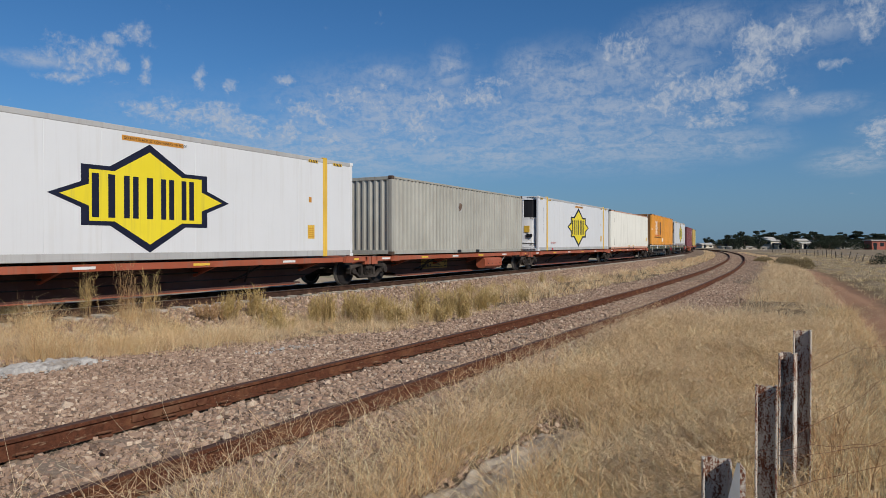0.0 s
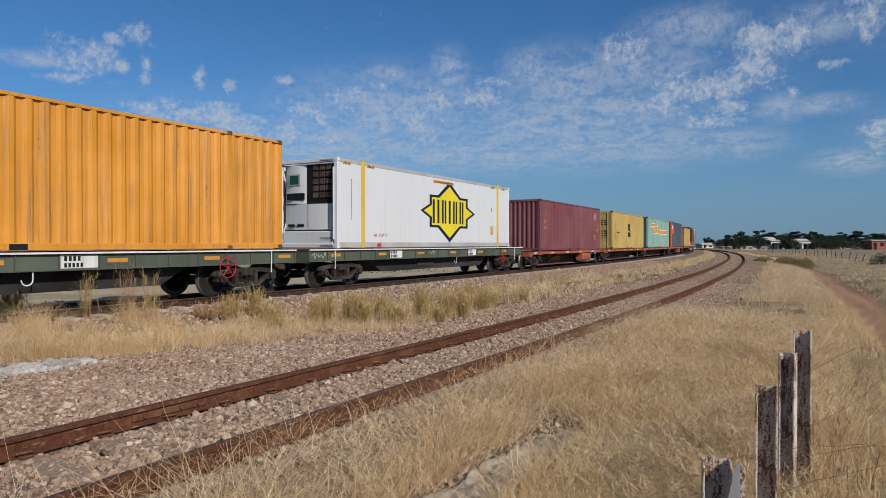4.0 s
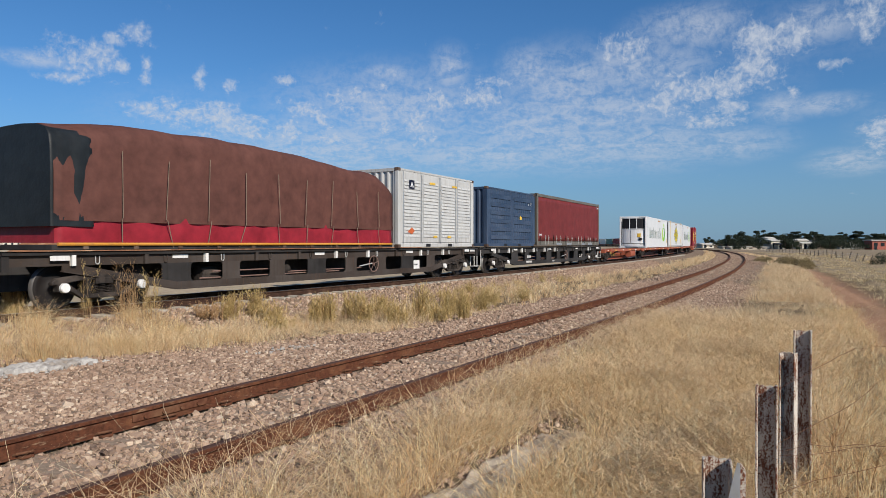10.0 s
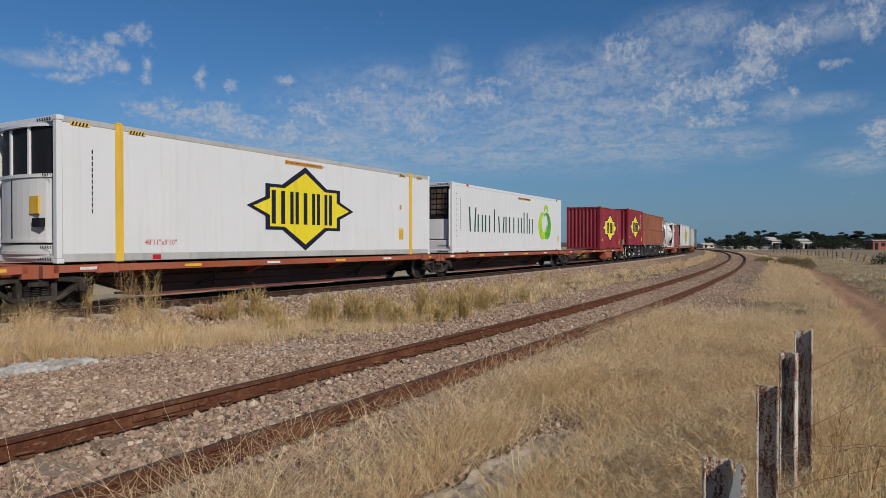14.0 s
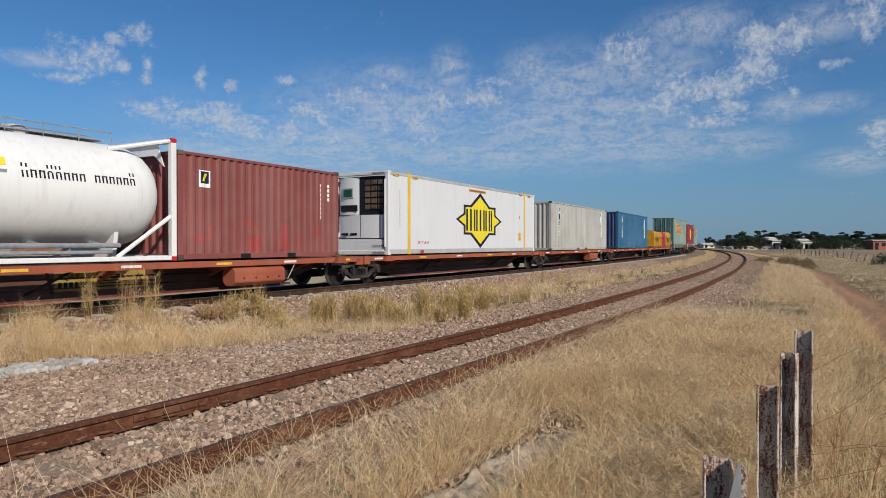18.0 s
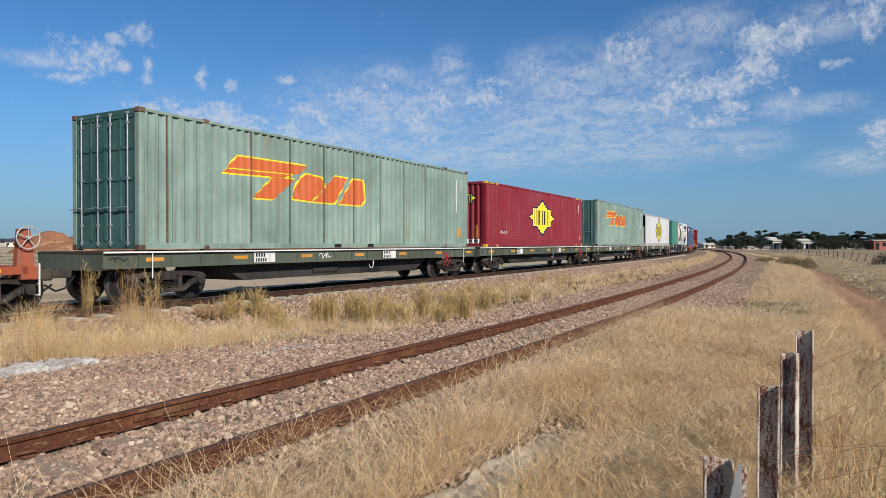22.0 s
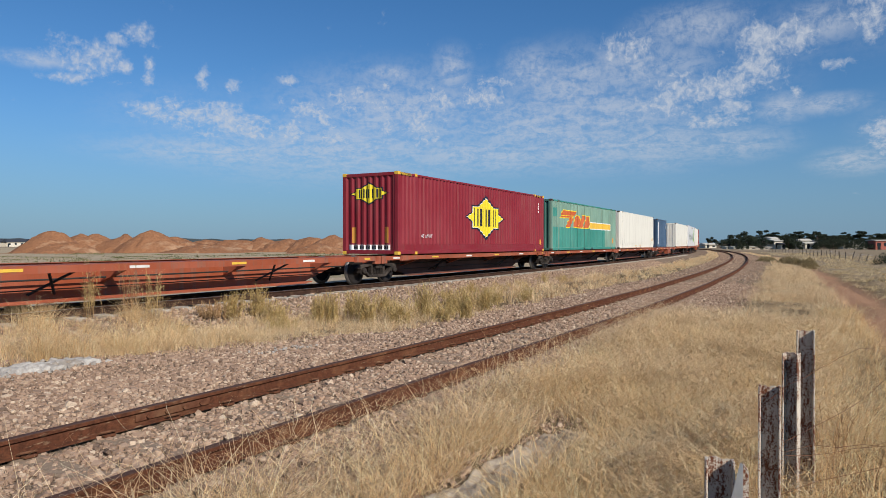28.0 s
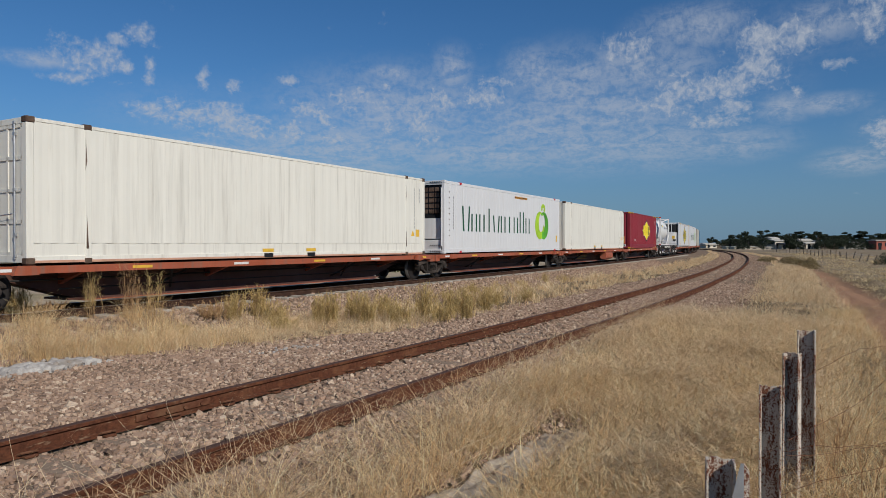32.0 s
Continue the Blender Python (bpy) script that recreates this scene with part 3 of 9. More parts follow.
def orange_platform(s0, s1, first=False, last=False, seed=0, cylinder=False, loaded=True):
    """One platform of an articulated skeletal container wagon, from joint to joint."""
    rng = random.Random(seed)
    L = s1 - s0
    w = thing("container_wagon", "orange-red skeletal container wagon platform on the main line" if loaded else
              "empty orange-red skeletal container wagon platform on the main line", "wagon", "platforms of the freight train")
    a, b = -L / 2, L / 2
    z1 = ORANGE_DECK - 0.02
    # side sills
    for s in (-1, 1):
        bm = bmesh.new()
        channel(bm, a + 0.25, b - 0.25, s * 1.20, z1 - 0.15, z1, -s)
        part("side_sill", bm, "orange_sill", w)
    # deep fish-bellied centre sill
    bm = bmesh.new()
    belly = [(a + 0.05, z1 - 0.02), (b - 0.05, z1 - 0.02), (b - 0.05, 0.66), (b - 1.6, 0.58), (b - 2.9, 0.20), (a + 2.9, 0.20), (a + 1.6, 0.58), (a + 0.05, 0.66)]
    add_prism(bm, belly, "y", -0.33, 0.33)
    bmesh.ops.recalc_face_normals(bm, faces=bm.faces)
    add_box(bm, a + 2.7, b - 2.7, -0.44, 0.44, 0.155, 0.20)
    # under a container the sill's shade is put into its colour
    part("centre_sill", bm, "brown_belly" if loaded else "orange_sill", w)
    part("bottom_flange", box(a + 3.0, b - 3.0, -0.52, 0.52, 0.135, 0.155), "orange_sill", w)
    # cross bearers with braces
    for k in range(4):
        x = a + 2.6 + k * (L - 5.2) / 3
        bm = bmesh.new()
        add_prism(bm, [(-1.19, z1 - 0.03), (1.19, z1 - 0.03), (1.19, z1 - 0.13), (0.34, z1 - 0.42), (-0.34, z1 - 0.42), (-1.19, z1 - 0.13)], "x", x - 0.05, x + 0.05)
        bmesh.ops.recalc_face_normals(bm, faces=bm.faces)
        part("cross_bearer", bm, "orange_sill", w)
    for x in (a + L * 0.30, b - L * 0.30):
        bm = bmesh.new()
        for d in (-1, 1):
            add_rod(bm, (x - d * 0.28, -1.12, z1 - 0.12), (x + d * 0.28, -0.36, z1 - 0.62), 0.03, 6)
        part("cross_brace", bm, "black_frame", w)
    # end beams and container pedestals with locks
    for x in (a + 0.2, b - 0.2):
        part("end_beam", box(x - 0.16, x + 0.16, -1.2, 1.2, z1 - 0.26, z1, 0.01), "orange_sill", w)
    for x in (a + 1.35, b - 1.35):
        for s in (-1, 1):
            bm = bmesh.new()
            add_prism(bm, [(x - 0.24, z1 - 0.17), (x + 0.24, z1 - 0.17), (x + 0.17, z1 + 0.012), (x - 0.17, z1 + 0.012)], "y", s * 1.235 - 0.10, s * 1.235 + 0.004)
            add_rod(bm, (x, s * 1.235 - 0.05, z1 - 0.10), (x, s * 1.27, z1 - 0.10), 0.04, 8)
            bmesh.ops.recalc_face_normals(bm, faces=bm.faces)
            part("lock_pedestal", bm, "orange_sill", w)
    # white and yellow reflector plates
    for k in range(6):
        x = a + 0.7 + k * (L - 1.9) / 5 + rng.uniform(-0.1, 0.1)
        ln = 0.5
        white = k % 2 == 0
        part("reflector", box(x, x + ln, -1.207, -1.2005, z1 - 0.105, z1 - 0.045), "white_paint" if white else "yellow_mark", w)
    # brake gear
    bm = bmesh.new()
    add_rod(bm, (a + 0.4, -0.52, 0.62), (b - 0.4, -0.52, 0.62), 0.022, 6)
    add_rod(bm, (a + 2.4, -0.60, 0.42), (b - 2.4, -0.60, 0.42), 0.015, 6)
    part("brake_pipe", bm, "black_frame", w)
    if cylinder:
        x = a + L * 0.62
        bm = bmesh.new()
        add_prism(bm, [(-0.98 + 0.24 * dy, 0.50 + 0.25 * dz) for dy, dz in ((-0.5, -1), (0.5, -1), (1, -0.5), (1, 0.5), (0.5, 1), (-0.5, 1), (-0.9, 0.75), (-1, 0.5), (-1, -0.6))], "x", x - 0.1, x + 1.75)
        bmesh.ops.recalc_face_normals(bm, faces=bm.faces)
        bmesh.ops.bevel(bm, geom=bm.edges[:], offset=0.02, segments=1, affect="EDGES")
        tank_box = part("air_tank", bm, "orange_sill", w)
        for k in range(4):
            part("bolt", rod((x + 0.2 + k * 0.43, -1.245, 0.46), (x + 0.2 + k * 0.43, -1.21, 0.46), 0.022, 6), "black_frame", tank_box)
        bm = box(x + 1.85, x + 2.15, -0.95, -0.62, 0.32, 0.72, 0.02)
        part("brake_valve", bm, "black_frame", w)
        part("cut_out_rod", rod((x + 2.2, -1.18, 0.80), (x + 2.2, -0.9, 0.35), 0.014, 6), "white_paint", w)
        part("data_plate", box(x - 4.3, x - 2.1, -0.338, -0.332, 0.34, 0.76), "faded_yellow", w, "faded yellow data board")
        part("data_lettering", writing("FQAY", x - 4.22, 0.585, 0.19, -0.336), "black_mark", w)
        part("number_mark", decal(bars_row(x - 4.22, 0.40, 6, 0.13) + [rect(x - 3.3, x - 2.6 - 0.1 * (k % 3), 0.40 + k * 0.06, 0.425 + k * 0.06) for k in range(5)], -0.338), "black_mark", w)
        tri = [(x - 2.42, 0.42), (x - 2.16, 0.42), (x - 2.29, 0.68)]
        part("warning_triangle", decal([[tri[0], tri[1], (x - 2.20, 0.45), (x - 2.38, 0.45)], [tri[1], tri[2], (x - 2.29, 0.62), (x - 2.20, 0.45)], [tri[2], tri[0], (x - 2.38, 0.45), (x - 2.29, 0.62)]], -0.338), "black_mark", w)
    mid = (s0 + s1) / 2
    if first:
        bogie(w, a + 1.05, mid)
        coupler(w, a, -1)
    if last:
        bogie(w, b - 1.05, mid)
        coupler(w, b, 1)
        bm = bmesh.new()
        add_prism(bm, [(b - 0.40, z1), (b - 0.05, z1), (b - 0.14, z1 + 0.72), (b - 0.34, z1 + 0.72)], "y", -1.1, -0.96)
        bmesh.ops.recalc_face_normals(bm, faces=bm.faces)
        part("brake_stand", bm, "orange_sill", w)
        hand_wheel(w, b - 0.22, -1.18, z1 + 0.55, 0.22, "alu")
        bm = bmesh.new()
        add_rod(bm, (b + 0.02, -1.12, z1 + 0.05), (b + 0.02, -1.12, 0.35), 0.018, 6)
        add_rod(bm, (b + 0.02, -0.80, z1 + 0.05), (b + 0.02, -0.80, 0.35), 0.018, 6)
        for z in (0.36, 0.58, 0.8):
            add_rod(bm, (b + 0.02, -1.12, z), (b + 0.02, -0.80, z), 0.016, 6)
        part("end_step", bm, "white_paint", w)
    else:
        bogie(w, b, mid)
        bm = bmesh.new()
        add_rod(bm, (b, 0, 0.70), (b, 0, z1 - 0.03), 0.22, 16)
        add_box(bm, b - 0.6, b + 0.6, -0.28, 0.28, 0.76, 0.84)
        part("articulation", bm, "bogie", w)
    MOVERS.append((w, mid, 0.0, L / 2))
    return w


def green_wagon(s0, s1, seed=0):
    """A flat container wagon with a panelled dull green side sill."""
    rng = random.Random(seed)
    L, mid = s1 - s0, (s0 + s1) / 2
    w = thing("flat_wagon", "dull green flat container wagon with graffiti and amber reflectors", "wagon", "flat wagons of the freight train")
    a, b, z1 = -L / 2, L / 2, FLAT_DECK
    part("deck", box(a, b, -1.19, 1.19, z1 - 0.07, z1 - 0.012), "deck_dark", w)
    for s in (-1, 1):
        part("deck_edge", box(a, b, s * 1.19, s * 1.235, z1 - 0.045, z1 - 0.008), "white_paint", w)
        part("side_sill", box(a, b, s * 1.13, s * 1.16, z1 - 0.36, z1 - 0.05), "green_sill", w)
        part("sill_flange", box(a, b, s * 1.04, s * 1.19, z1 - 0.385, z1 - 0.36), "green_sill", w)
    k = max(8, round(L / 0.86))
    cut = [a + i * L / k for i in range(k + 1)]
    for i, x in enumerate(cut):
        part("stiffener", box(x - 0.012 + (0.012 if i == 0 else 0) - (0.012 if i == k else 0), x + 0.012, -1.19, -1.16, z1 - 0.36, z1 - 0.05), "green_sill", w)
    for i in range(k):
        x = (cut[i] + cut[i + 1]) / 2
        wd = (cut[i + 1] - cut[i]) * 0.5
        if i % 3 == 1:
            part("reflector", box(x - 0.24, x + 0.24, -1.1655, -1.160, z1 - 0.24, z1 - 0.15), "orange_mark", w)
        elif i % 7 == 5:
            part("number_board", box(x - wd + 0.03, x + wd - 0.03, -1.1655, -1.160, z1 - 0.34, z1 - 0.07), "white_paint", w)
            part("number_mark", decal(bars_row(x - wd + 0.1, z1 - 0.19, 4, 0.10) + bars_row(x - wd + 0.1, z1 - 0.32, 5, 0.09), -1.1665), "black_mark", w)
        elif i % 4 == 0:
            # a scrawl of spray paint
            bm = bmesh.new()
            px, pz = x - wd * 0.7, z1 - 0.2
            for _ in range(9):
                qx, qz = min(x + wd * 0.8, px + rng.uniform(-0.03, 0.16)), z1 - 0.2 + rng.uniform(-0.11, 0.10)
                d = Vector((qx - px, 0, qz - pz))
                if d.length > 0.01:
                    nrm = Vector((-d.z, 0, d.x)).normalized() * 0.012
                    pts = [Vector((px, -1.1645, pz)) + nrm, Vector((px, -1.1645, pz)) - nrm, Vector((qx, -1.1645, qz)) - nrm, Vector((qx, -1.1645, qz)) + nrm]
                    bm.faces.new([bm.verts.new(p) for p in pts])
                px, pz = qx, qz
            part("graffiti", bm, rng.choice(["white_paint", "alu", "black_mark"]), w)
    bm = bmesh.new()
    belly = [(a + 0.1, z1 - 0.07), (b - 0.1, z1 - 0.07), (b - 0.1, z1 - 0.3), (b - 3.3, z1 - 0.3), (b - 4.3, 0.38), (a + 4.3, 0.38), (a + 3.3, z1 - 0.3), (a + 0.1, z1 - 0.3)]
    add_prism(bm, belly, "y", -0.86, 0.86)
    bmesh.ops.recalc_face_normals(bm, faces=bm.faces)
    part("centre_sill", bm, "black_frame", w)
    for i in range(5):
        x = a + 3.4 + i * (L - 6.8) / 4
        part("cross_bearer", box(x - 0.06, x + 0.06, -1.12, 1.12, z1 - 0.34, z1 - 0.08), "black_frame", w)
    for x, d in ((a, -1), (b, 1)):
        part("end_beam", box(x, x - d * 0.16, -1.13, 1.13, z1 - 0.42, z1 - 0.075), "green_sill", w)
        bogie(w, x - d * 1.75, mid)
        coupler(w, x, d)
    hand_wheel(w, b - 2.6, -1.28, 0.76, 0.26, "red_mark")
    for x in (a + 1.2, b - 1.0):
        part("grab_rail", rod((x, -1.21, z1 - 0.02), (x, -1.21, z1 - 0.62), 0.014, 6), "white_paint", w)
    bm = bmesh.new()
    add_tube(bm, [(1.1 + 0.11 * math.cos(math.pi * (1 + i / 8)), -1.15, 0.66 + 0.11 * math.sin(math.pi * (1 + i / 8))) for i in range(9)] + [(1.21, -1.15, 0.74), (1.21, -1.15, 0.84)], 0.013, 6)
    part("tow_hook", bm, "white_paint", w)
    part("brake_reservoir", rod((-1.6, -0.75, 0.58), (-0.4, -0.75, 0.58), 0.17, 14), "black_frame", w)
    MOVERS.append((w, mid, 0.0, L / 2 - 1.75))
    return w


def web_between(bm, x0, x1, z0, z1, y0, y1, r=0.09):
    """The plate between two round-cornered openings, flared into the strips above and below."""
    pts = []
    for cx, cz, first in ((x1 + r, z0 + r, 270), (x1 + r, z1 - r, 180), (x0 - r, z1 - r, 90), (x0 - r, z0 + r, 0)):
        for k in range(5):
            t = math.radians(first - k * 22.5)
            pts.append((cx + r * math.cos(t), cz + r * math.sin(t)))
    add_prism(bm, pts, "y", y0, y1)


def black_wagon(s0, s1, seed=0, solid=False, worn=False):
    """A skeletal brown-black wagon with openings in a fish-bellied side girder and white bearing caps."""
    L, mid = s1 - s0, (s0 + s1) / 2
    label = "rust-worn brown-black container wagon with openings along its side girder" if worn else \
        "brown-black container wagon with a deep plated side girder" if solid else "brown-black container wagon with openings along its side girder"
    w = thing("skeletal_wagon", label, "wagon", "black wagons of the freight train")
    steel = "worn_frame" if worn else "black_frame"
    rng = random.Random(seed)
    a, b, z1 = -L / 2, L / 2, FLAT_DECK - 0.02
    lo, hi, deep = 0.46, z1 - 0.27, 4.0
    for s in (-1, 1):
        y0, y1 = sorted((s * 1.02, s * 1.05))
        part("top_flange", box(a, b, y0 - 0.08, y1 + 0.08, z1 - 0.05, z1), "black_frame", w)
        bm = bmesh.new()
        add_box(bm, a, b, y0, y1, hi, z1 - 0.05)
        # the fish-bellied lower chord, which rises over the bogies
        add_prism(bm, [(a + 1.6, hi), (a + deep, lo), (b - deep, lo), (b - 1.6, hi), (b - 1.2, hi), (b - 1.2, hi - 0.10),
                       (b - deep + 0.1, 0.30), (a + deep - 0.1, 0.30), (a + 1.2, hi - 0.10), (a + 1.2, hi)], "y", y0 - 0.002, y1 + 0.002)
        bmesh.ops.recalc_face_normals(bm, faces=bm.faces)
        part("side_girder", bm, steel, w)
        part("bottom_flange", box(a + deep, b - deep, y0 - 0.05, y1 + 0.05, 0.275, 0.30), steel, w)
        for x0, x1, za, zb in ((a + deep, a + 1.2, 0.30, hi - 0.10), (b - deep, b - 1.2, 0.30, hi - 0.10)):
            d = Vector((x1 - x0, 0, zb - za)).normalized()
            up = Vector((-d.z, 0, d.x)) * (0.025 if d.x > 0 else -0.025)
            part("sloping_flange", prism([(x0, za), (x1, zb), (x1 - up.x, zb - up.z), (x0 - up.x, za - up.z)], "y", y0 - 0.05, y1 + 0.05), steel, w)
        k = 7
        bay = (L - 2 * deep) / k
        for i in range(k + 1):
            x = a + deep + i * bay
            half = (bay * 0.5 - (0.15 if i in (2, 3, 5, 6) else 0.002) - 0.09) if solid else bay * (0.20 if i % 3 else 0.27) - 0.05
            bm = bmesh.new()
            web_between(bm, x - half, x + half, lo, hi, y0, y1)
            bmesh.ops.recalc_face_normals(bm, faces=bm.faces)
            part("web_plate", bm, "black_frame" if i % 3 == 0 else steel, w)
    part("centre_sill", box(a + 0.1, b - 0.1, -0.32, 0.32, 0.40, z1 - 0.06), "black_frame", w)
    for i in range(8):
        x = a + 0.9 + i * (L - 1.8) / 7
        part("cross_bearer", box(x - 0.07, x + 0.07, -1.01, 1.01, z1 - 0.22, z1 - 0.055), "black_frame", w)
    # rope rail with its brackets, shackles and reflectors under the deck edge
    for i in range(11):
        x = a + 1.4 + i * (L - 2.8) / 10
        pale = rng.random() < 0.45
        part("rope_bracket", box(x - 0.045, x + 0.045, -1.13, -1.05, z1 - 0.27, z1 - 0.052), ("white_paint" if pale else steel), w)
        bm = bmesh.new()
        add_tube(bm, [(x + 0.55 + 0.045 * math.cos(math.pi * q / 6), -1.075, z1 - 0.20 - 0.05 * math.sin(math.pi * q / 6)) for q in range(7)], 0.012, 5)
        add_rod(bm, (x + 0.595, -1.075, z1 - 0.20), (x + 0.595, -1.075, z1 - 0.08), 0.012, 5)
        add_rod(bm, (x + 0.505, -1.075, z1 - 0.20), (x + 0.505, -1.075, z1 - 0.08), 0.012, 5)
        part("shackle", bm, "alu" if pale else steel, w)
        if i % 3 == 1:
            part("reflector", box(x + 0.75, x + 1.2, -1.06, -1.052, z1 - 0.16, z1 - 0.075), "white_paint", w)
    for x, d in ((a, -1), (b, 1)):
        part("end_beam", box(x, x - d * 0.14, -1.1, 1.1, z1 - 0.36, z1 - 0.055), "black_frame", w)
        bogie(w, x - d * 2.1, mid, white=True)
        coupler(w, x, d)
        bm = bmesh.new()
        add_rod(bm, (x + d * 0.05, -1.05, z1 - 0.1), (x + d * 0.05, -1.05, 0.34), 0.018, 6)
        add_rod(bm, (x + d * 0.05, -0.72, z1 - 0.1), (x + d * 0.05, -0.72, 0.34), 0.018, 6)
        add_rod(bm, (x + d * 0.05, -1.05, 0.36), (x + d * 0.05, -0.72, 0.36), 0.018, 6)
        part("end_step", bm, "white_paint", w)
        part("reflector", box(x - d * 1.1 - 0.2, x - d * 1.1 + 0.2, -1.142, -1.132, z1 - 0.16, z1 - 0.06), "white_paint", w)
    if not solid:
        hand_wheel(w, L * 0.10, -1.14, 0.68, 0.27, "wheel_rim_rust")
        part("lever_rod", rod((L * 0.10 - 0.8, -1.12, 0.62), (L * 0.10 - 0.1, -1.14, 0.70), 0.02, 6), "alu", w)
    if worn:
        part("data_card", box(0.235 * L, 0.235 * L + 0.42, -1.062, -1.056, 0.42, 0.74), "white_paint", w)
        part("data_mark", decal(bars_row(0.235 * L + 0.05, 0.55, 4, 0.06), -1.064), "black_mark", w)
    else:
        part("stencil_mark", decal(bars_row(-0.215 * L, 0.62, 5, 0.12) + bars_row(-0.22 * L, 0.36, 9, 0.10), -1.0535), "white_paint", w)
        part("stencil_mark", decal(bars_row(-0.02 * L, 0.35, 10, 0.05) + bars_row(0.245 * L, 0.62, 5, 0.05) + bars_row(0.245 * L, 0.50, 7, 0.05), -1.0535), "white_paint", w)
    bm = bmesh.new()
    add_rod(bm, (-0.12 * L, -0.78, 0.62), (-0.12 * L + 0.5, -0.78, 0.62), 0.15, 12)
    part("brake_cylinder", bm, "blue_gear" if not worn else "bogie", w)
    bm = bmesh.new()
    for z, x0, x1 in ((0.56, -0.10, 0.08), (0.66, -0.24, -0.13), (0.50, -0.26, 0.02)):
        add_rod(bm, (x0 * L, -0.9, z), (x1 * L, -0.9, z), 0.018, 6)
    part("brake_rigging", bm, "wheel_rim_rust", w)
    part("brake_reservoir", rod((-0.25 * L, -0.6, 0.6), (-0.25 * L + 1.1, -0.6, 0.6), 0.19, 14), "bogie", w)
    MOVERS.append((w, mid, 0.0, L / 2 - 2.1))
    return w


# ---------------------------------------------------------------- containers
def steel_container(s0, L, H, deck, mat, label, lead="panel", posts=(), skirt=0.0, pitch=0.278, depth=0.040, rail_mat=None,
                    post_mat=None, cast_mat="casting", category="container", pockets=True, lead_mat=None, flat=False, seams=()):
    """A corrugated steel container whose leading end stands at s0. Returns the thing, the near side's y and its ridges."""
    c = thing("shipping_container", label, category, "containers on the freight train")
    a, b, y = -L / 2, L / 2, -HALF_W
    rail_mat, post_mat, lead_mat = rail_mat or mat, post_mat or mat, lead_mat or mat
    pw = 0.15
    zb = 0.16 + skirt
    cuts = sorted([a + pw] + [a + p for p in posts] + [b - pw])
    cuts = sorted(cuts + [a + p for p in seams])
    runs = []
    for i, (p, q) in enumerate(zip(cuts, cuts[1:])):
        wide = {a + k: 0.07 for k in posts}
        p2, q2 = p + wide.get(p, 0.036 if i else 0), q - wide.get(q, 0.036 if i < len(cuts) - 2 else 0)
        runs += ridges(q2 - p2, pitch, 0.012 if flat else depth, p2)
        if any(abs(q - a - k) < 0.001 for k in seams):
            runs += [(q2 + 0.003, 0.055), (q + 0.033, 0.055)]
    for s in (-1, 1):
        bm = bmesh.new()
        add_sheet(bm, runs, lambda u, d, z: (u, s * (HALF_W - 0.012 - d), z), zb - 0.01, H - 0.09)
        part("side_panel", solid(bm, 0.004, (0, s, 0)), mat, c)
        part("bottom_rail", box(a + pw, b - pw, s * (HALF_W - 0.10), s * (HALF_W - 0.004), 0.025, 0.16, 0.006), rail_mat, c)
        part("top_rail", box(a + pw, b - pw, s * (HALF_W - 0.07), s * (HALF_W - 0.004), H - 0.09, H - 0.02, 0.006), rail_mat, c)
        if skirt:
            part("skirt_panel", box(a + pw, b - pw, s * (HALF_W - 0.05), s * (HALF_W - 0.022), 0.16, zb - 0.008), mat, c)
        for x0, x1 in ((a, a + pw), (b - pw, b)):
            part("corner_post", box(x0 + 0.003, x1, s * (HALF_W - 0.16), s * (HALF_W - 0.002), 0.12, H - 0.12, 0.012), post_mat, c)
            for z0, z1 in ((0.0, 0.12), (H - 0.12, H)):
                part("corner_casting", box(x0 - 0.004 if x0 == a else x0 - 0.02, x1 + 0.02 if x0 == a else x1 + 0.004, s * (HALF_W - 0.165), s * (HALF_W + 0.004), z0, z1, 0.012), cast_mat, c)
        for p in posts:
            part("side_post", box(a + p - 0.07, a + p + 0.07, s * (HALF_W - 0.12), s * (HALF_W - 0.003), 0.10, H - 0.10, 0.008), mat, c)
            for z0, z1 in ((0.0, 0.11), (H - 0.11, H + 0.003)):
                part("side_casting", box(a + p - 0.085, a + p + 0.085, s * (HALF_W - 0.16), s * (HALF_W + 0.003), z0, z1, 0.01), cast_mat, c)
    for p in seams:
        part("seam_strip", box(a + p - 0.034, a + p + 0.034, -HALF_W + 0.042, -HALF_W + 0.062, 0.16, H - 0.09), "casting", c)
    part("roof", box(a + 0.02, b - 0.02, -HALF_W + 0.07, HALF_W - 0.07, H - 0.06, H - 0.025), mat, c)
    part("floor", box(a + 0.05, b - 0.05, -HALF_W + 0.1, HALF_W - 0.1, 0.06, 0.15), "deck_dark", c)
    for x0, x1 in ((a, a + 0.1), (b - 0.1, b)):
        part("end_header", box(x0 + 0.01, x1 - 0.01, -HALF_W + 0.16, HALF_W - 0.16, H - 0.14, H - 0.02, 0.006), lead_mat, c)
        part("end_sill", box(x0 + 0.01, x1 - 0.01, -HALF_W + 0.16, HALF_W - 0.16, 0.03, 0.17, 0.006), lead_mat, c)
    ends = [(b, 1, "panel")] + [(a, -1, lead)]
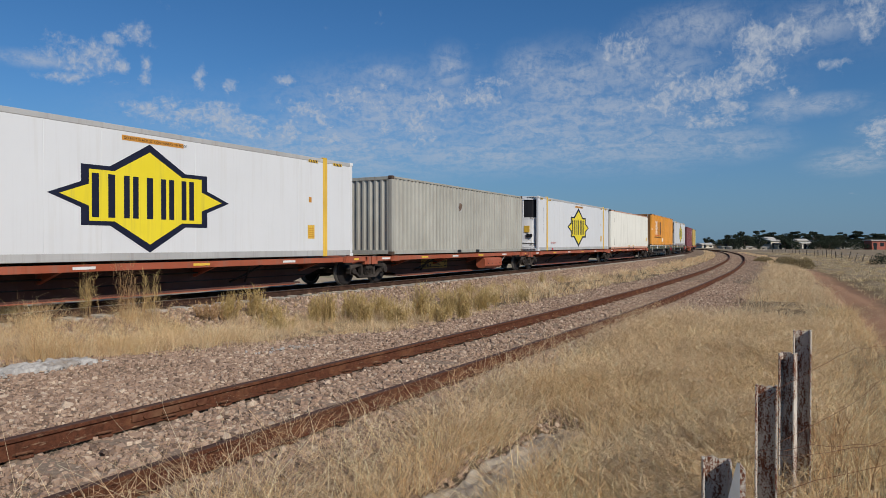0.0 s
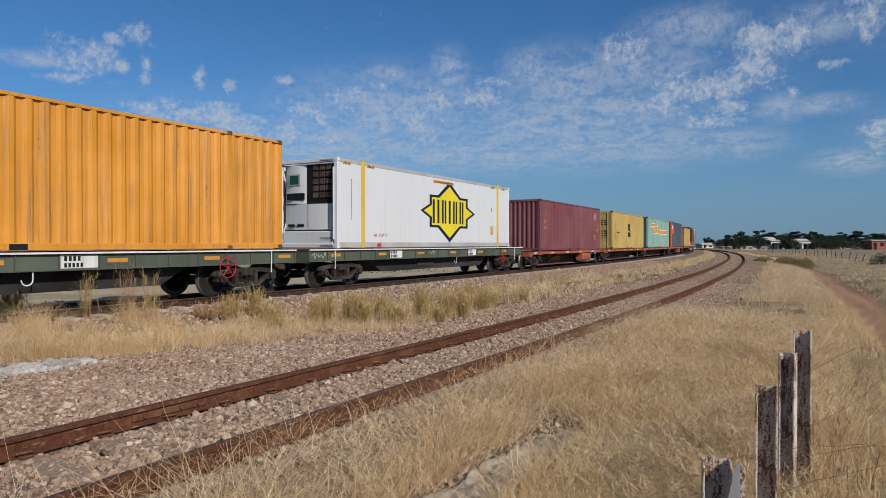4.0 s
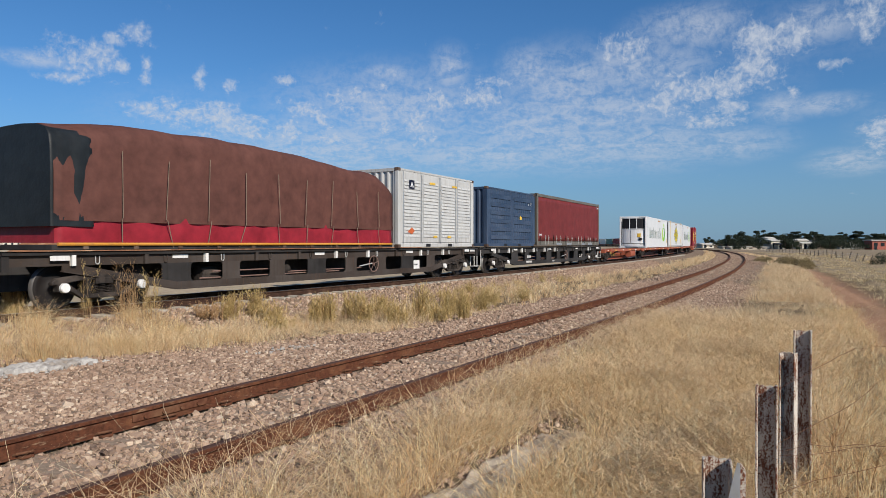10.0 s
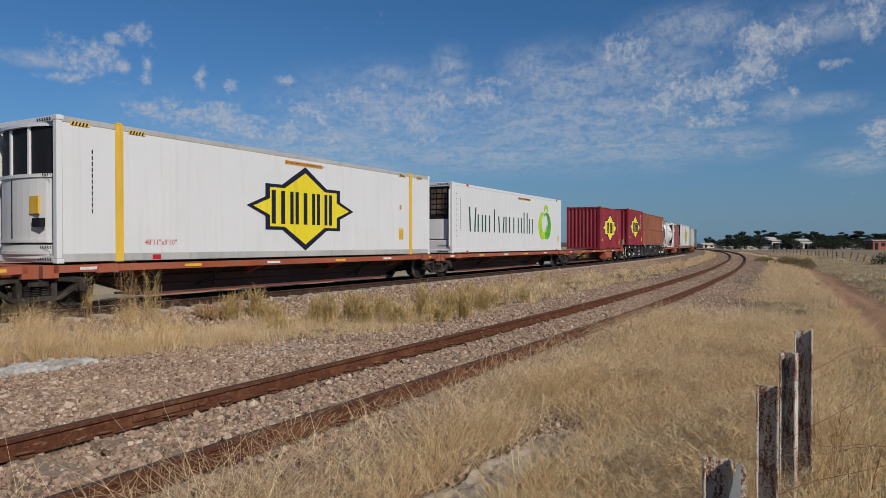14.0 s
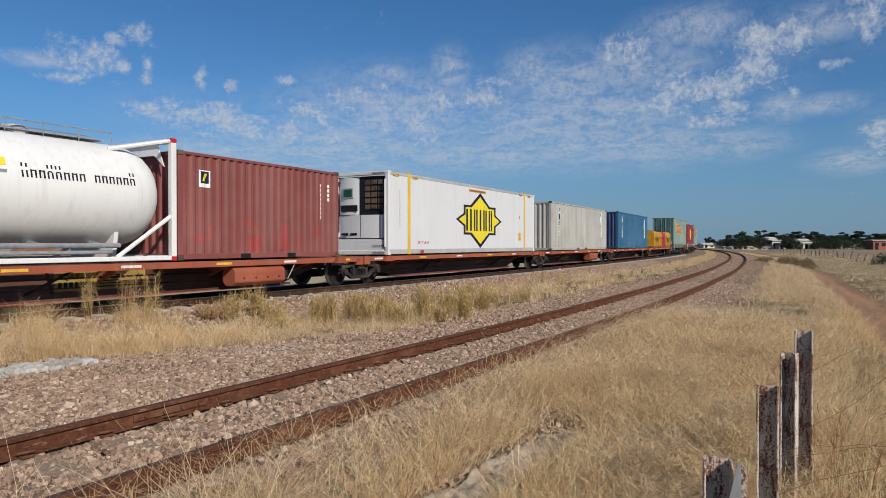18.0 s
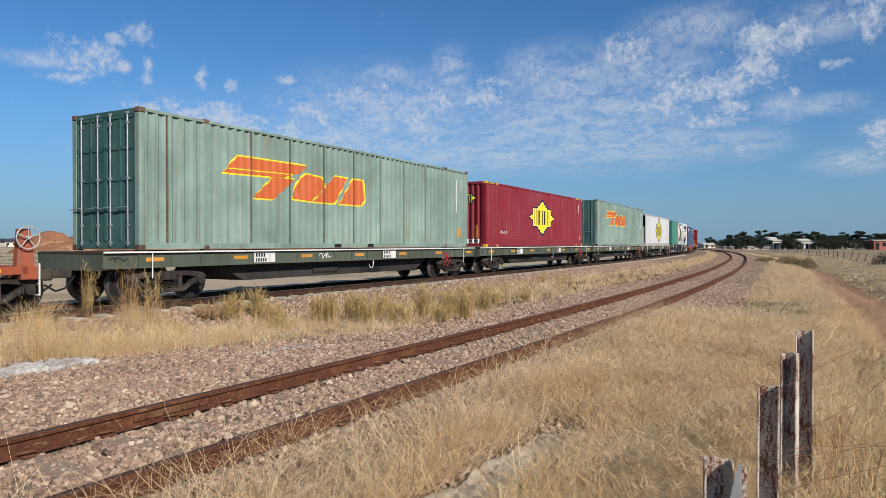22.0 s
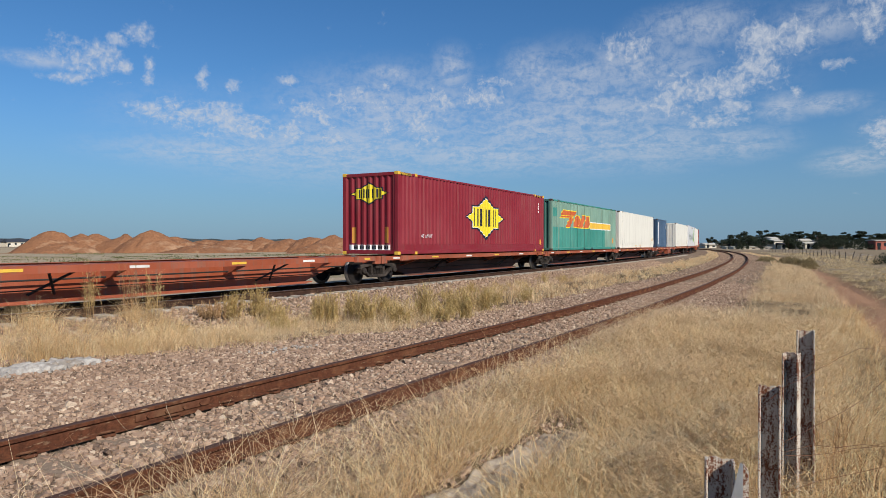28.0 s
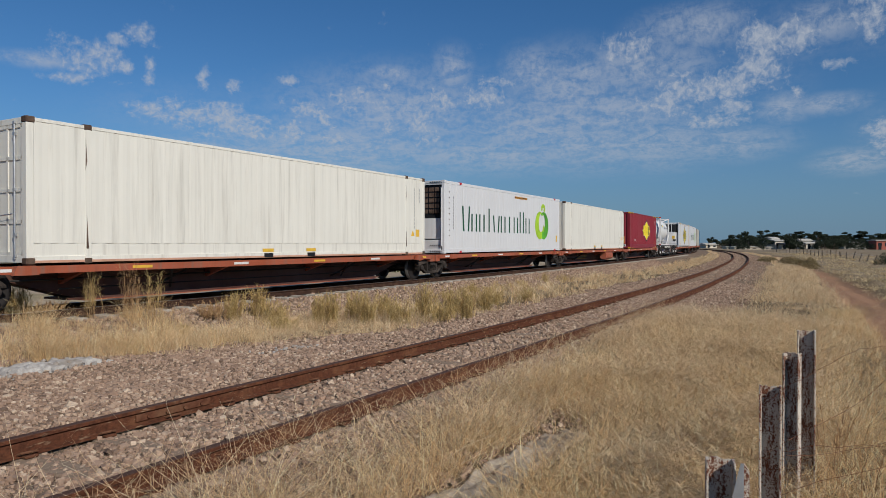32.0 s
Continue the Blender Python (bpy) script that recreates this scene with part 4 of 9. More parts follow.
    for x, d, kind in ends:
        if kind == "panel":
            pts = ridges(2 * (HALF_W - 0.16), 0.25, 0.045, -HALF_W + 0.16)
            bm = bmesh.new()
            add_sheet(bm, pts, lambda u, dd, z: (x - d * (0.02 + dd), u, z), 0.16, H - 0.13)
            part("end_panel", solid(bm, 0.004, (d, 0, 0)), lead_mat, c)
        else:
            for y0, y1 in ((-HALF_W + 0.16, -0.008), (0.008, HALF_W - 0.16)):
                bm = box(x + 0.035, x + 0.06, y0, y1, 0.17, H - 0.14)
                for k in range(5):
                    z = 0.17 + k * (H - 0.31 - 0.07) / 4
                    add_box(bm, x + 0.015, x + 0.04, y0, y1, z, z + 0.07)
                for yy in (y0, (y0 + y1) / 2 - 0.03, y1 - 0.06):
                    add_box(bm, x + 0.015, x + 0.04, yy, yy + 0.06, 0.17, H - 0.14)
                leaf = part("door", bm, lead_mat, c)
                for yy in (y0 + 0.22, y1 - 0.22):
                    bm = bmesh.new()
                    add_rod(bm, (x - 0.012, yy, 0.10), (x - 0.012, yy, H - 0.08), 0.019, 8)
                    for z in (0.14, 0.55, H * 0.5, H - 0.35, H - 0.13):
                        add_box(bm, x - 0.03, x + 0.016, yy - 0.035, yy + 0.035, z, z + 0.05)
                    part("locking_bar", bm, "galv", leaf)
                    part("door_handle", rod((x - 0.045, yy, 0.98), (x - 0.045, yy + 0.42, 0.95), 0.014, 6), "galv", leaf)
    if pockets:
        for x in (-1.05, 0.70):
            part("fork_pocket", box(x, x + 0.34, -HALF_W - 0.001, -HALF_W + 0.05, 0.035, 0.145), "black_mark", c)
    half = L / 2
    MOVERS.append((c, s0 + half, deck, max(3.0, half - 1)))
    return c, -HALF_W + 0.012, runs


def shade(name, color, **kw):
    if name not in MAT:
        MAT[name] = paint(name, color, **kw)
    return name


STAR = [(0, 1), (0.42, 0.52), (0.70, 0.52), (0.70, 0.22), (1, 0), (0.70, -0.22), (0.70, -0.52), (0.42, -0.52), (0, -1),
        (-0.42, -0.52), (-0.70, -0.52), (-0.70, -0.22), (-1, 0), (-0.70, 0.22), (-0.70, 0.52), (-0.42, 0.52)]


def star_badge(c, cx, cz, w, h, y, pts=None, white=True, end=False):
    """A yellow many-pointed badge with a dark edge and a row of plain dark bars."""
    paste = end_decal if end else decal
    def star(k):
        gap = (1 - k) * min(w, h) / 2 * 1.0
        return [[(cx + px * (w / 2 - gap * 1.5), cz + pz * (h / 2 - gap * 1.1)) for px, pz in STAR]]
    part("badge_edge", paste(star(1.0), y, pts, 0.003), "navy_mark", c)
    if white:
        part("badge_line", paste(star(0.89), y, pts, 0.005), "logo_white", c)
    part("badge_field", paste(star(0.865), y, pts, 0.007), "logo_yellow", c)
    bars, x, bh = [], -0.60, 0.19
    for strokes in ((0.07,), (0.07,), (0.06, 0.06), (0.07,), (0.06, 0.06), (0.06, 0.06)):
        for k, sw in enumerate(strokes):
            bars.append(rect(cx + x * w / 2, cx + (x + sw) * w / 2, cz - bh * h, cz + bh * h))
            x += sw + 0.035
        x += 0.055
    for bar in bars:
        part("badge_bar", paste([bar], y, pts, 0.009), "navy_mark", c)


def reefer(s0, L, H, deck, label, unit="tall", gray=True, stripes=True, lower=0.0):
    """A white insulated container with its cooling unit in the leading end."""
    c = thing("refrigerated_container", label, "container", "containers on the freight train")
    a, b, y = -L / 2, L / 2, -HALF_W
    rail = "alu" if gray else "reefer_white"
    # body walls set back behind the machine room at the leading end
    room = 0.75
    for s in (-1, 1):
        k = 12 if gray else 44
        pts = [(a + 0.12 + i * (L - 0.24) / k, 0.0) for i in range(k + 1)]
        bm = bmesh.new()
        prof = []
        for i in range(k):
            p, q = pts[i][0], pts[i + 1][0]
            prof += [(p + 0.004, 0.004), (p + 0.012, 0.0), (q - 0.012, 0.0), (q - 0.004, 0.004)]
        add_sheet(bm, prof, lambda u, d, z: (u, s * (HALF_W - 0.010 - d), z), 0.20, H - 0.13)
        part("side_panel", solid(bm, 0.02, (0, s, 0)), "reefer_white", c)
        part("bottom_rail", box(a + 0.12, b - 0.12, s * (HALF_W - 0.1), s * (HALF_W - 0.003), 0.03, 0.20, 0.008), rail, c)
        part("top_rail", box(a + 0.12, b - 0.12, s * (HALF_W - 0.1), s * (HALF_W - 0.003), H - 0.13, H - 0.01, 0.01), rail, c)
        for x0, x1 in ((a, a + 0.12), (b - 0.12, b)):
            part("corner_post", box(x0, x1, s * (HALF_W - 0.14), s * (HALF_W - 0.002), 0.1, H - 0.1, 0.014), "reefer_white", c)
            for z0, z1 in ((0.0, 0.1), (H - 0.1, H + 0.004)):
                part("corner_casting", box(x0 - 0.003, x1 + 0.03, s * (HALF_W - 0.15), s * (HALF_W + 0.004), z0, z1, 0.012), "reefer_white", c)
    part("roof", box(a + room, b - 0.1, -HALF_W + 0.1, HALF_W - 0.1, H - 0.06, H - 0.015), "alu", c)
    part("floor", box(a + 0.05, b - 0.05, -HALF_W + 0.1, HALF_W - 0.1, 0.05, 0.2), "alu", c)
    part("front_wall", box(a + room, a + room + 0.08, -HALF_W + 0.05, HALF_W - 0.05, 0.2, H - 0.06), "reefer_white", c)
    part("rear_door", box(b - 0.06, b - 0.01, -HALF_W + 0.14, HALF_W - 0.14, 0.12, H - 0.12), "reefer_white", c)
    for z0, z1 in ((0.02, 0.16), (H - 0.12, H - 0.005)):
        part("end_rail", box(a + 0.005, a + 0.11, -HALF_W + 0.14, HALF_W - 0.14, z0, z1, 0.01), "reefer_white", c)
    # rounded cooling unit
    def bow(bm, z0, z1, y0, y1, out, back=0.5):
        ring = [(y0 + (y1 - y0) * i / 10, a + 0.16 - out * math.sin(math.pi * i / 10) ** 0.6) for i in range(11)]
        outline = [(q, p) for p, q in ring] + [(a + back, y1), (a + back, y0)]
        add_prism(bm, outline, "z", z0, z1)
        bmesh.ops.recalc_face_normals(bm, faces=bm.faces)
    if unit == "tall":
        bm = bmesh.new()
        bow(bm, 0.42, H * 0.60, -1.0, 1.0, 0.26)
        body = part("cooling_unit", bm, "reefer_white", c, "white curved cooling unit cover")
        bm = bmesh.new()
        bow(bm, H * 0.60, H - 0.14, -1.0, 1.0, 0.20)
        part("cooling_grille", bm, "grille", c, "black cooling unit grille")
        for yy in (-0.34, 0.30):
            part("grille_post", box(a - 0.065, a + 0.0, yy - 0.035, yy + 0.035, H * 0.60, H - 0.14, 0.008), "reefer_white", c)
        for z in (H * 0.60, H - 0.16, 0.46, 0.22):
            bm = bmesh.new()
            bow(bm, z - 0.035, z + 0.035, -1.06, 1.06, 0.285, 0.2)
            part("guard_rail", bm, "reefer_white", c)
        bm = bmesh.new()
        bow(bm, 0.10, 0.38, -1.05, 1.05, 0.25)
        part("battery_tray", bm, "reefer_white", c)
        part("caution_plate", box(a - 0.09, a - 0.05, -0.72, -0.42, H * 0.34, H * 0.46), "yellow_mark", c)
        part("control_box", box(a - 0.12, a - 0.02, -0.86, -0.55, H * 0.25, H * 0.31, 0.01), "grille", c)
        part("seam", box(a - 0.112, a - 0.09, 0.18, 0.19, 0.46, H * 0.58), "grille", c)
    else:
        bm = bmesh.new()
        bow(bm, 1.42, H - 0.16, -1.02, 1.02, 0.06)
        part("cooling_unit", bm, "grille", c, "black cooling unit")
        for k in range(5):
            for m in range(3):
                part("fan_slot", box(a + 0.085, a + 0.125, -0.92 + m * 0.27, -0.72 + m * 0.27, 1.62 + k * 0.22, 1.78 + k * 0.22), "casting", c)
        bm = bmesh.new()
        bow(bm, 1.44, H - 0.18, -0.02, 1.0, 0.12, 0.3)
        door = part("unit_door", bm, "reefer_white", c, "white door of the cooling unit")
        part("gauge_frame", box(a + 0.022, a + 0.045, 0.30, 0.78, 2.02, 2.40, 0.008), "alu", door)
        part("gauge_window", box(a + 0.014, a + 0.021, 0.36, 0.72, 2.07, 2.35), "dark_green_mark", door)
        part("control_panel", box(a + 0.018, a + 0.045, 0.12, 0.86, 1.56, 1.78, 0.008), "grille", door)
        bm = bmesh.new()
        bow(bm, 0.60, 1.42, -1.02, 1.02, 0.12)
        cover = part("unit_cover", bm, "reefer_white", c)
        for yy in (0.15, 0.55):
            part("cover_vent", box(a + 0.030, a + 0.075, yy, yy + 0.28, 0.70, 0.78), "grille", cover)
        part("cover_seam", box(a + 0.033, a + 0.06, -0.022, -0.010, 0.62, 1.41), "grille", cover)
        bm = bmesh.new()
        add_box(bm, a + 0.02, a + 0.5, -1.02, 1.02, 0.10, 0.55, 0.02)
        part("fuel_tank", bm, "reefer_white", c)
        part("drain_pipe", rod((a - 0.03, -1.09, 0.3), (a - 0.03, -1.09, H - 0.3), 0.028, 8), "reefer_white", c)
        for s in (-1, 1):
            bm = bmesh.new()
            add_rod(bm, (a + 0.05, s * 1.1, 0.15), (a + 0.32, s * 0.95, H * 0.52), 0.03, 6)
            add_rod(bm, (a + 0.32, s * 0.95, H * 0.52), (a + 0.05, s * 1.1, H - 0.15), 0.03, 6)
            part("brace", bm, "reefer_white", c)
    hazard(c, a, H)
    if stripes:
        for x in (1.28, L - 1.46):
            part("yellow_post", box(a + x, a + x + 0.19, -HALF_W - 0.003, -HALF_W + 0.003, 0.02, H - 0.005), "yellow_mark", c)
            part("yellow_cap", box(a + x + 0.01, a + x + 0.18, -HALF_W - 0.004, -HALF_W + 0.1, H - 0.005, H + 0.03, 0.006), "yellow_mark", c)
        for x in (0.30, 1.62, L - 2.1, L - 0.95):
            slash_row(c, a + x, H - 0.16, 5, -HALF_W)
        part("notice", decal([rect(b - 2.15, b - 1.85, 0.55, 0.95)], -HALF_W + 0.010), "yellow_mark", c)
        part("notice_mark", decal([rect(b - 2.12, b - 1.88, 0.60 + k * 0.06, 0.62 + k * 0.06) for k in range(5)], -HALF_W + 0.010, None, 0.007), "orange_mark", c)
        part("small_notice", decal([rect(b - 2.10, b - 1.98, 1.62, 1.78)], -HALF_W + 0.010), "orange_mark", c)
        part("red_plate", box(a + 2.2, a + 2.42, -HALF_W - 0.003, -HALF_W, 0.05, 0.16), "red_mark", c)
    else:
        for x in (1.3, L - 0.9):
            for z0, z1 in ((0.0, 0.11), (H - 0.1, H)):
                part("side_casting", box(a + x, a + x + 0.2, -HALF_W - 0.003, -HALF_W + 0.1, z0, z1, 0.01), "red_mark", c)
        part("notice", decal([rect(b - 0.62, b - 0.40, 0.5, 0.85)], -HALF_W + 0.010), "yellow_mark", c)
        part("latch_stud", decal([rect(a + 0.36, a + 0.44, 0.7 + k * 0.22, 0.74 + k * 0.22) for k in range(9)], -HALF_W + 0.010), "casting", c)
    part("number_mark", decal(bars_down(a + 0.74, H - 0.62, 11, 0.085, None, 0.028), -HALF_W + 0.010), "black_mark", c)
    sx = a + L * (0.45 if stripes else 0.52)
    part("roof_notice", decal([rect(sx, sx + 1.62, H - 0.32, H - 0.21)], -HALF_W + 0.010), "orange_mark", c)
    part("roof_notice_lettering", writing("DO NOT STACK 20' CONTAINERS ON ROOF", sx + 0.04, H - 0.295, 0.083, -HALF_W + 0.007), "black_mark", c)
    MOVERS.append((c, s0 + L / 2, deck, L / 2 - 1))
    return c, -HALF_W + 0.010


def slash_row(c, x, z, n, y, mat="black_mark"):
    part("hazard_strip", decal([rect(x - 0.02, x + n * 0.075 + 0.02, z - 0.01, z + 0.07)], y, None, 0.002), "yellow_mark", c)
    part("hazard_slash", decal([rect(x + i * 0.075, x + i * 0.075 + 0.035, z - 0.008, z + 0.068, 0.03) for i in range(n)], y, None, 0.004), mat, c)


def hazard(c, a, H):
    for z in (H - 0.10, H * 0.60 - 0.02, 0.30, 0.06):
        part("hazard_slash", end_decal([rect(-1.05 + i * 0.085, -1.01 + i * 0.085, z, z + 0.06, 0.03) for i in range(6)], a - 0.012, None, 0.002), "black_mark", c)


def thin_words(c, x0, x1, z0, z1, y, mat, seed):
    """A long brand name as plain thin bars of its height and colour."""
    rng = random.Random(seed)
    n = 10
    w = (x1 - x0) / n
    bars = []
    for i in range(n):
        x = x0 + i * w
        tall = i in (0, 3, 8)
        top = z1 if tall else z0 + (z1 - z0) * 0.72
        lean = 0.10 * (1 if i in (0, 4) else 0)
        for k, f in enumerate((0.10, 0.66) if i not in (3, 6) else (0.35,)):
            bars.append(rect(x + w * f, x + w * f + 0.13, z0, top, -lean if k == 0 else lean))
    part("name_mark", decal(bars, y), mat, c)


def fruit_badge(c, cx, cz, w, h, y):
    """Two green crescents that embrace, with a small lobe on top: plain shapes."""
    def crescent(ox, oz, rx, rz, ix, iz, qx, qz, t0, t1, k=26):
        out = []
        for i in range(k):
            a, b = t0 + (t1 - t0) * i / k, t0 + (t1 - t0) * (i + 1) / k
            out.append([(cx + ox + rx * math.cos(a), cz + oz + rz * math.sin(a)), (cx + ox + rx * math.cos(b), cz + oz + rz * math.sin(b)),
                        (cx + ix + qx * math.cos(b), cz + iz + qz * math.sin(b)), (cx + ix + qx * math.cos(a), cz + iz + qz * math.sin(a))])
        return out
    part("badge_crescent", decal(crescent(-0.14 * w, -0.10 * h, 0.36 * w, 0.40 * h, -0.06 * w, -0.03 * h, 0.17 * w, 0.26 * h, 0.28 * math.pi, 1.95 * math.pi), y), "lime_mark", c)
    part("badge_crescent", decal(crescent(0.14 * w, -0.10 * h, 0.36 * w, 0.40 * h, 0.06 * w, -0.03 * h, 0.17 * w, 0.26 * h, -0.62 * math.pi, 0.72 * math.pi), y, None, 0.006), "leaf_green_mark", c)
    part("badge_lobe", decal(crescent(0.10 * w, 0.40 * h, 0.16 * w, 0.13 * h, 0.10 * w, 0.38 * h, 0.05 * w, 0.04 * h, -0.35 * math.pi, 1.2 * math.pi, 14), y), "lime_mark", c)


def slant_badge(c, x0, x1, z0, z1, y, pts, edge="logo_yellow", fill="logo_orange"):
    """A slanted orange emblem: a bar running ahead of three leaning blocks."""
    w, h = x1 - x0, z1 - z0
    def P(u, v):
        return (x0 + u * w, z0 + v * h)
    shapes = [[P(0, 0.56), P(0.08, 1.0), P(0.52, 1.0), P(0.49, 0.80), P(0.36, 0.60)],
              [P(0.17, 0.0), P(0.30, 0.0), P(0.44, 0.58), P(0.30, 0.58)],
              [P(0.42, 0.06), P(0.56, 0.02), P(0.66, 0.42), P(0.64, 0.72), P(0.52, 0.78), P(0.46, 0.5)],
              [P(0.58, 0.02), P(0.74, 0.02), P(0.85, 0.80), P(0.74, 0.82)],
              [P(0.78, 0.02), P(0.98, 0.02), P(1.0, 0.20), P(0.99, 0.80), P(0.90, 0.80)]]
    big = []
    for sh in shapes:
        mx, mz = sum(p[0] for p in sh) / len(sh), sum(p[1] for p in sh) / len(sh)
        big.append([(mx + (p[0] - mx) * 1.0 + (0.045 if p[0] > mx else -0.045), mz + (p[1] - mz) + (0.045 if p[1] > mz else -0.045)) for p in sh])
    part("emblem_edge", decal(big, y, pts, 0.003), edge, c)
    part("emblem", decal(shapes, y, pts, 0.006), fill, c)
    part("emblem_line", decal([[P(0.03, 0.66), P(0.42, 0.70), P(0.44, 0.73), P(0.03, 0.69)]], y, pts, 0.009), edge, c)


def block_words(c, bars, y, pts, mat, name="name_mark"):
    part(name, decal(bars, y, pts, 0.004), mat, c)
# ---------------------------------------------------------------- other loads
def cloth(name, color, rough=0.75, scale=3.0):
    def build(n, bsdf, co):
        f, g = n.noise(co, scale, 5, 0.6), n.noise(co, 60.0, 2, 0.5)
        a, b = tuple(v * 0.72 for v in color), tuple(min(1, v * 1.2) for v in color)
        n.link(n.mix(n.ramp(f, 0.3, 0.7), a, b), bsdf.inputs["Base Color"])
        bump(n, bsdf, n.math("ADD", f, n.math("MULTIPLY", g, 0.05)), 0.5, 0.03)
    return surface(name, build, rough)


MAT["brown_tarp"] = cloth("brown_canvas", (0.105, 0.043, 0.033))
MAT["black_tarp"] = cloth("black_canvas", (0.016, 0.019, 0.021), 0.5)
MAT["red_tarp"] = cloth("wine_red_vinyl", (0.25, 0.018, 0.028), 0.5)
MAT["yellow_tarp"] = cloth("golden_yellow_vinyl", (0.46, 0.235, 0.018), 0.5)
MAT["scarlet_tarp"] = cloth("scarlet_vinyl", (0.42, 0.025, 0.03), 0.45)
MAT["rope"] = plain("dusty_rope", (0.20, 0.15, 0.11), 0.9)
MAT["curtain"] = cloth("brick_red_curtain", (0.155, 0.026, 0.024), 0.55)
MAT["tank_white"] = paint("white_tank_paint", (0.78, 0.77, 0.74), wear=0.06, rough=0.32, fade=0.04, grime=(0.45, 0.40, 0.33))
MAT["tank_cream"] = paint("cream_tank_paint", (0.72, 0.64, 0.52), wear=0.3, rough=0.4, grime=(0.42, 0.28, 0.15))


def draped(x0, x1, half, z0, top, seed, nx=60, edge=0.28, drop=None):
    """A cloth hung over a load: a skin of cross sections with folds; top(x) gives the height of the ridge."""
    bm = bmesh.new()
    rows = []
    for i in range(nx + 1):
        x = x0 + (x1 - x0) * i / nx
        h = top(x)
        row = []
        prof = [(-half, z0), (-half, z0 + (h - z0) * 0.25), (-half * 1.0, z0 + (h - z0) * 0.5), (-half * 0.98, z0 + (h - z0) * 0.75), (-half * 0.95, h - edge), (-half * 0.86, h - edge * 0.45),
                (-half * 0.6, h - edge * 0.12), (-half * 0.2, h), (half * 0.2, h), (half * 0.6, h - edge * 0.12), (half * 0.86, h - edge * 0.45), (half * 0.95, h - edge), (half, z0 + (h - z0) * 0.4), (half, z0)]
        for j, (y, z) in enumerate(prof):
            fold = noise.noise((x * 1.9, z * 0.5, seed)) * 0.06 + noise.noise((x * 5.0, z * 1.2, seed + 7)) * 0.025
            row.append(bm.verts.new((x, y + fold * (1 if y < 0 else -1), z + (noise.noise((x * 0.9, y * 1.3, seed + 3)) * 0.05 if 3 < j < 11 else 0))))
        rows.append(row)
    for a, b in zip(rows, rows[1:]):
        for j in range(len(a) - 1):
            bm.faces.new((a[j], b[j], b[j + 1], a[j + 1]))
    bm.faces.new(rows[0][::-1]), bm.faces.new(rows[-1])
    bmesh.ops.recalc_face_normals(bm, faces=bm.faces)
    for f in bm.faces:
        f.smooth = len(f.verts) == 4
    return bm


def tarp_load(s0, L, deck):
    """A bulky load on a yellow-edged flat rack under a brown tarpaulin."""
    c = thing("tarpaulin_load", "bulky load under a brown tarpaulin with a wine-red skirt", "covered load")
    a, b = -L / 2, L / 2
    part("flat_rack", box(a, b, -1.2, 1.2, 0.02, 0.13, 0.01), "black_frame", c, "dark flat rack base")
    part("rack_rail", rod((a + 0.1, -1.235, 0.14), (b - 0.1, -1.235, 0.14), 0.035, 8), "orange_mark", c, "worn yellow tubular rail")

    def ridge(x):
        u = (x - a) / L
        h = 2.74 + 0.14 * math.sin(math.pi * min(1, u * 1.2))
        return h - 0.16 * max(0.0, (u - 0.55) / 0.45) - 0.42 * max(0.0, (u - 0.91) / 0.09) ** 1.6 - 0.14 * max(0, (0.14 - u) / 0.14)
    part("tarpaulin", draped(a + 0.02, b - 0.02, 1.22, 0.62, ridge, 4.0), "brown_tarp", c)
    part("skirt", draped(a + 0.06, b - 0.06, 1.19, 0.17, lambda x: 0.95, 9.0, edge=0.05), "red_tarp", c, "wine-red vinyl skirt")
    part("front_sheet", draped(a - 0.05, a + 0.85, 1.235, 0.5, lambda x: ridge(a + 0.4) - 0.06, 2.0, nx=12), "black_tarp", c, "black sheet hung over the front")
    rng = random.Random(3)
    for k in range(9):
        x = a + 1.5 + k * 1.2
        bm = bmesh.new()
        top = ridge(x) - 0.55 - rng.uniform(0, 0.4)
        add_rod(bm, (x, -1.285, top), (x + rng.uniform(-0.1, 0.1), -1.29, 0.70), 0.010, 5)
        add_rod(bm, (x + rng.uniform(-0.05, 0.05), -1.28, 0.70), (x + rng.uniform(-0.25, 0.25), -1.21, 0.06), 0.010, 5)
        part("rope", bm, "rope", c)
    for k in range(10):
        x = a + 0.7 + k * 1.18
        part("lashing_ring", box(x - 0.06, x + 0.06, -1.235, -1.19, 0.03, 0.13, 0.01), "casting", c)
    MOVERS.append((c, s0 + L / 2, deck, L / 2 - 1))


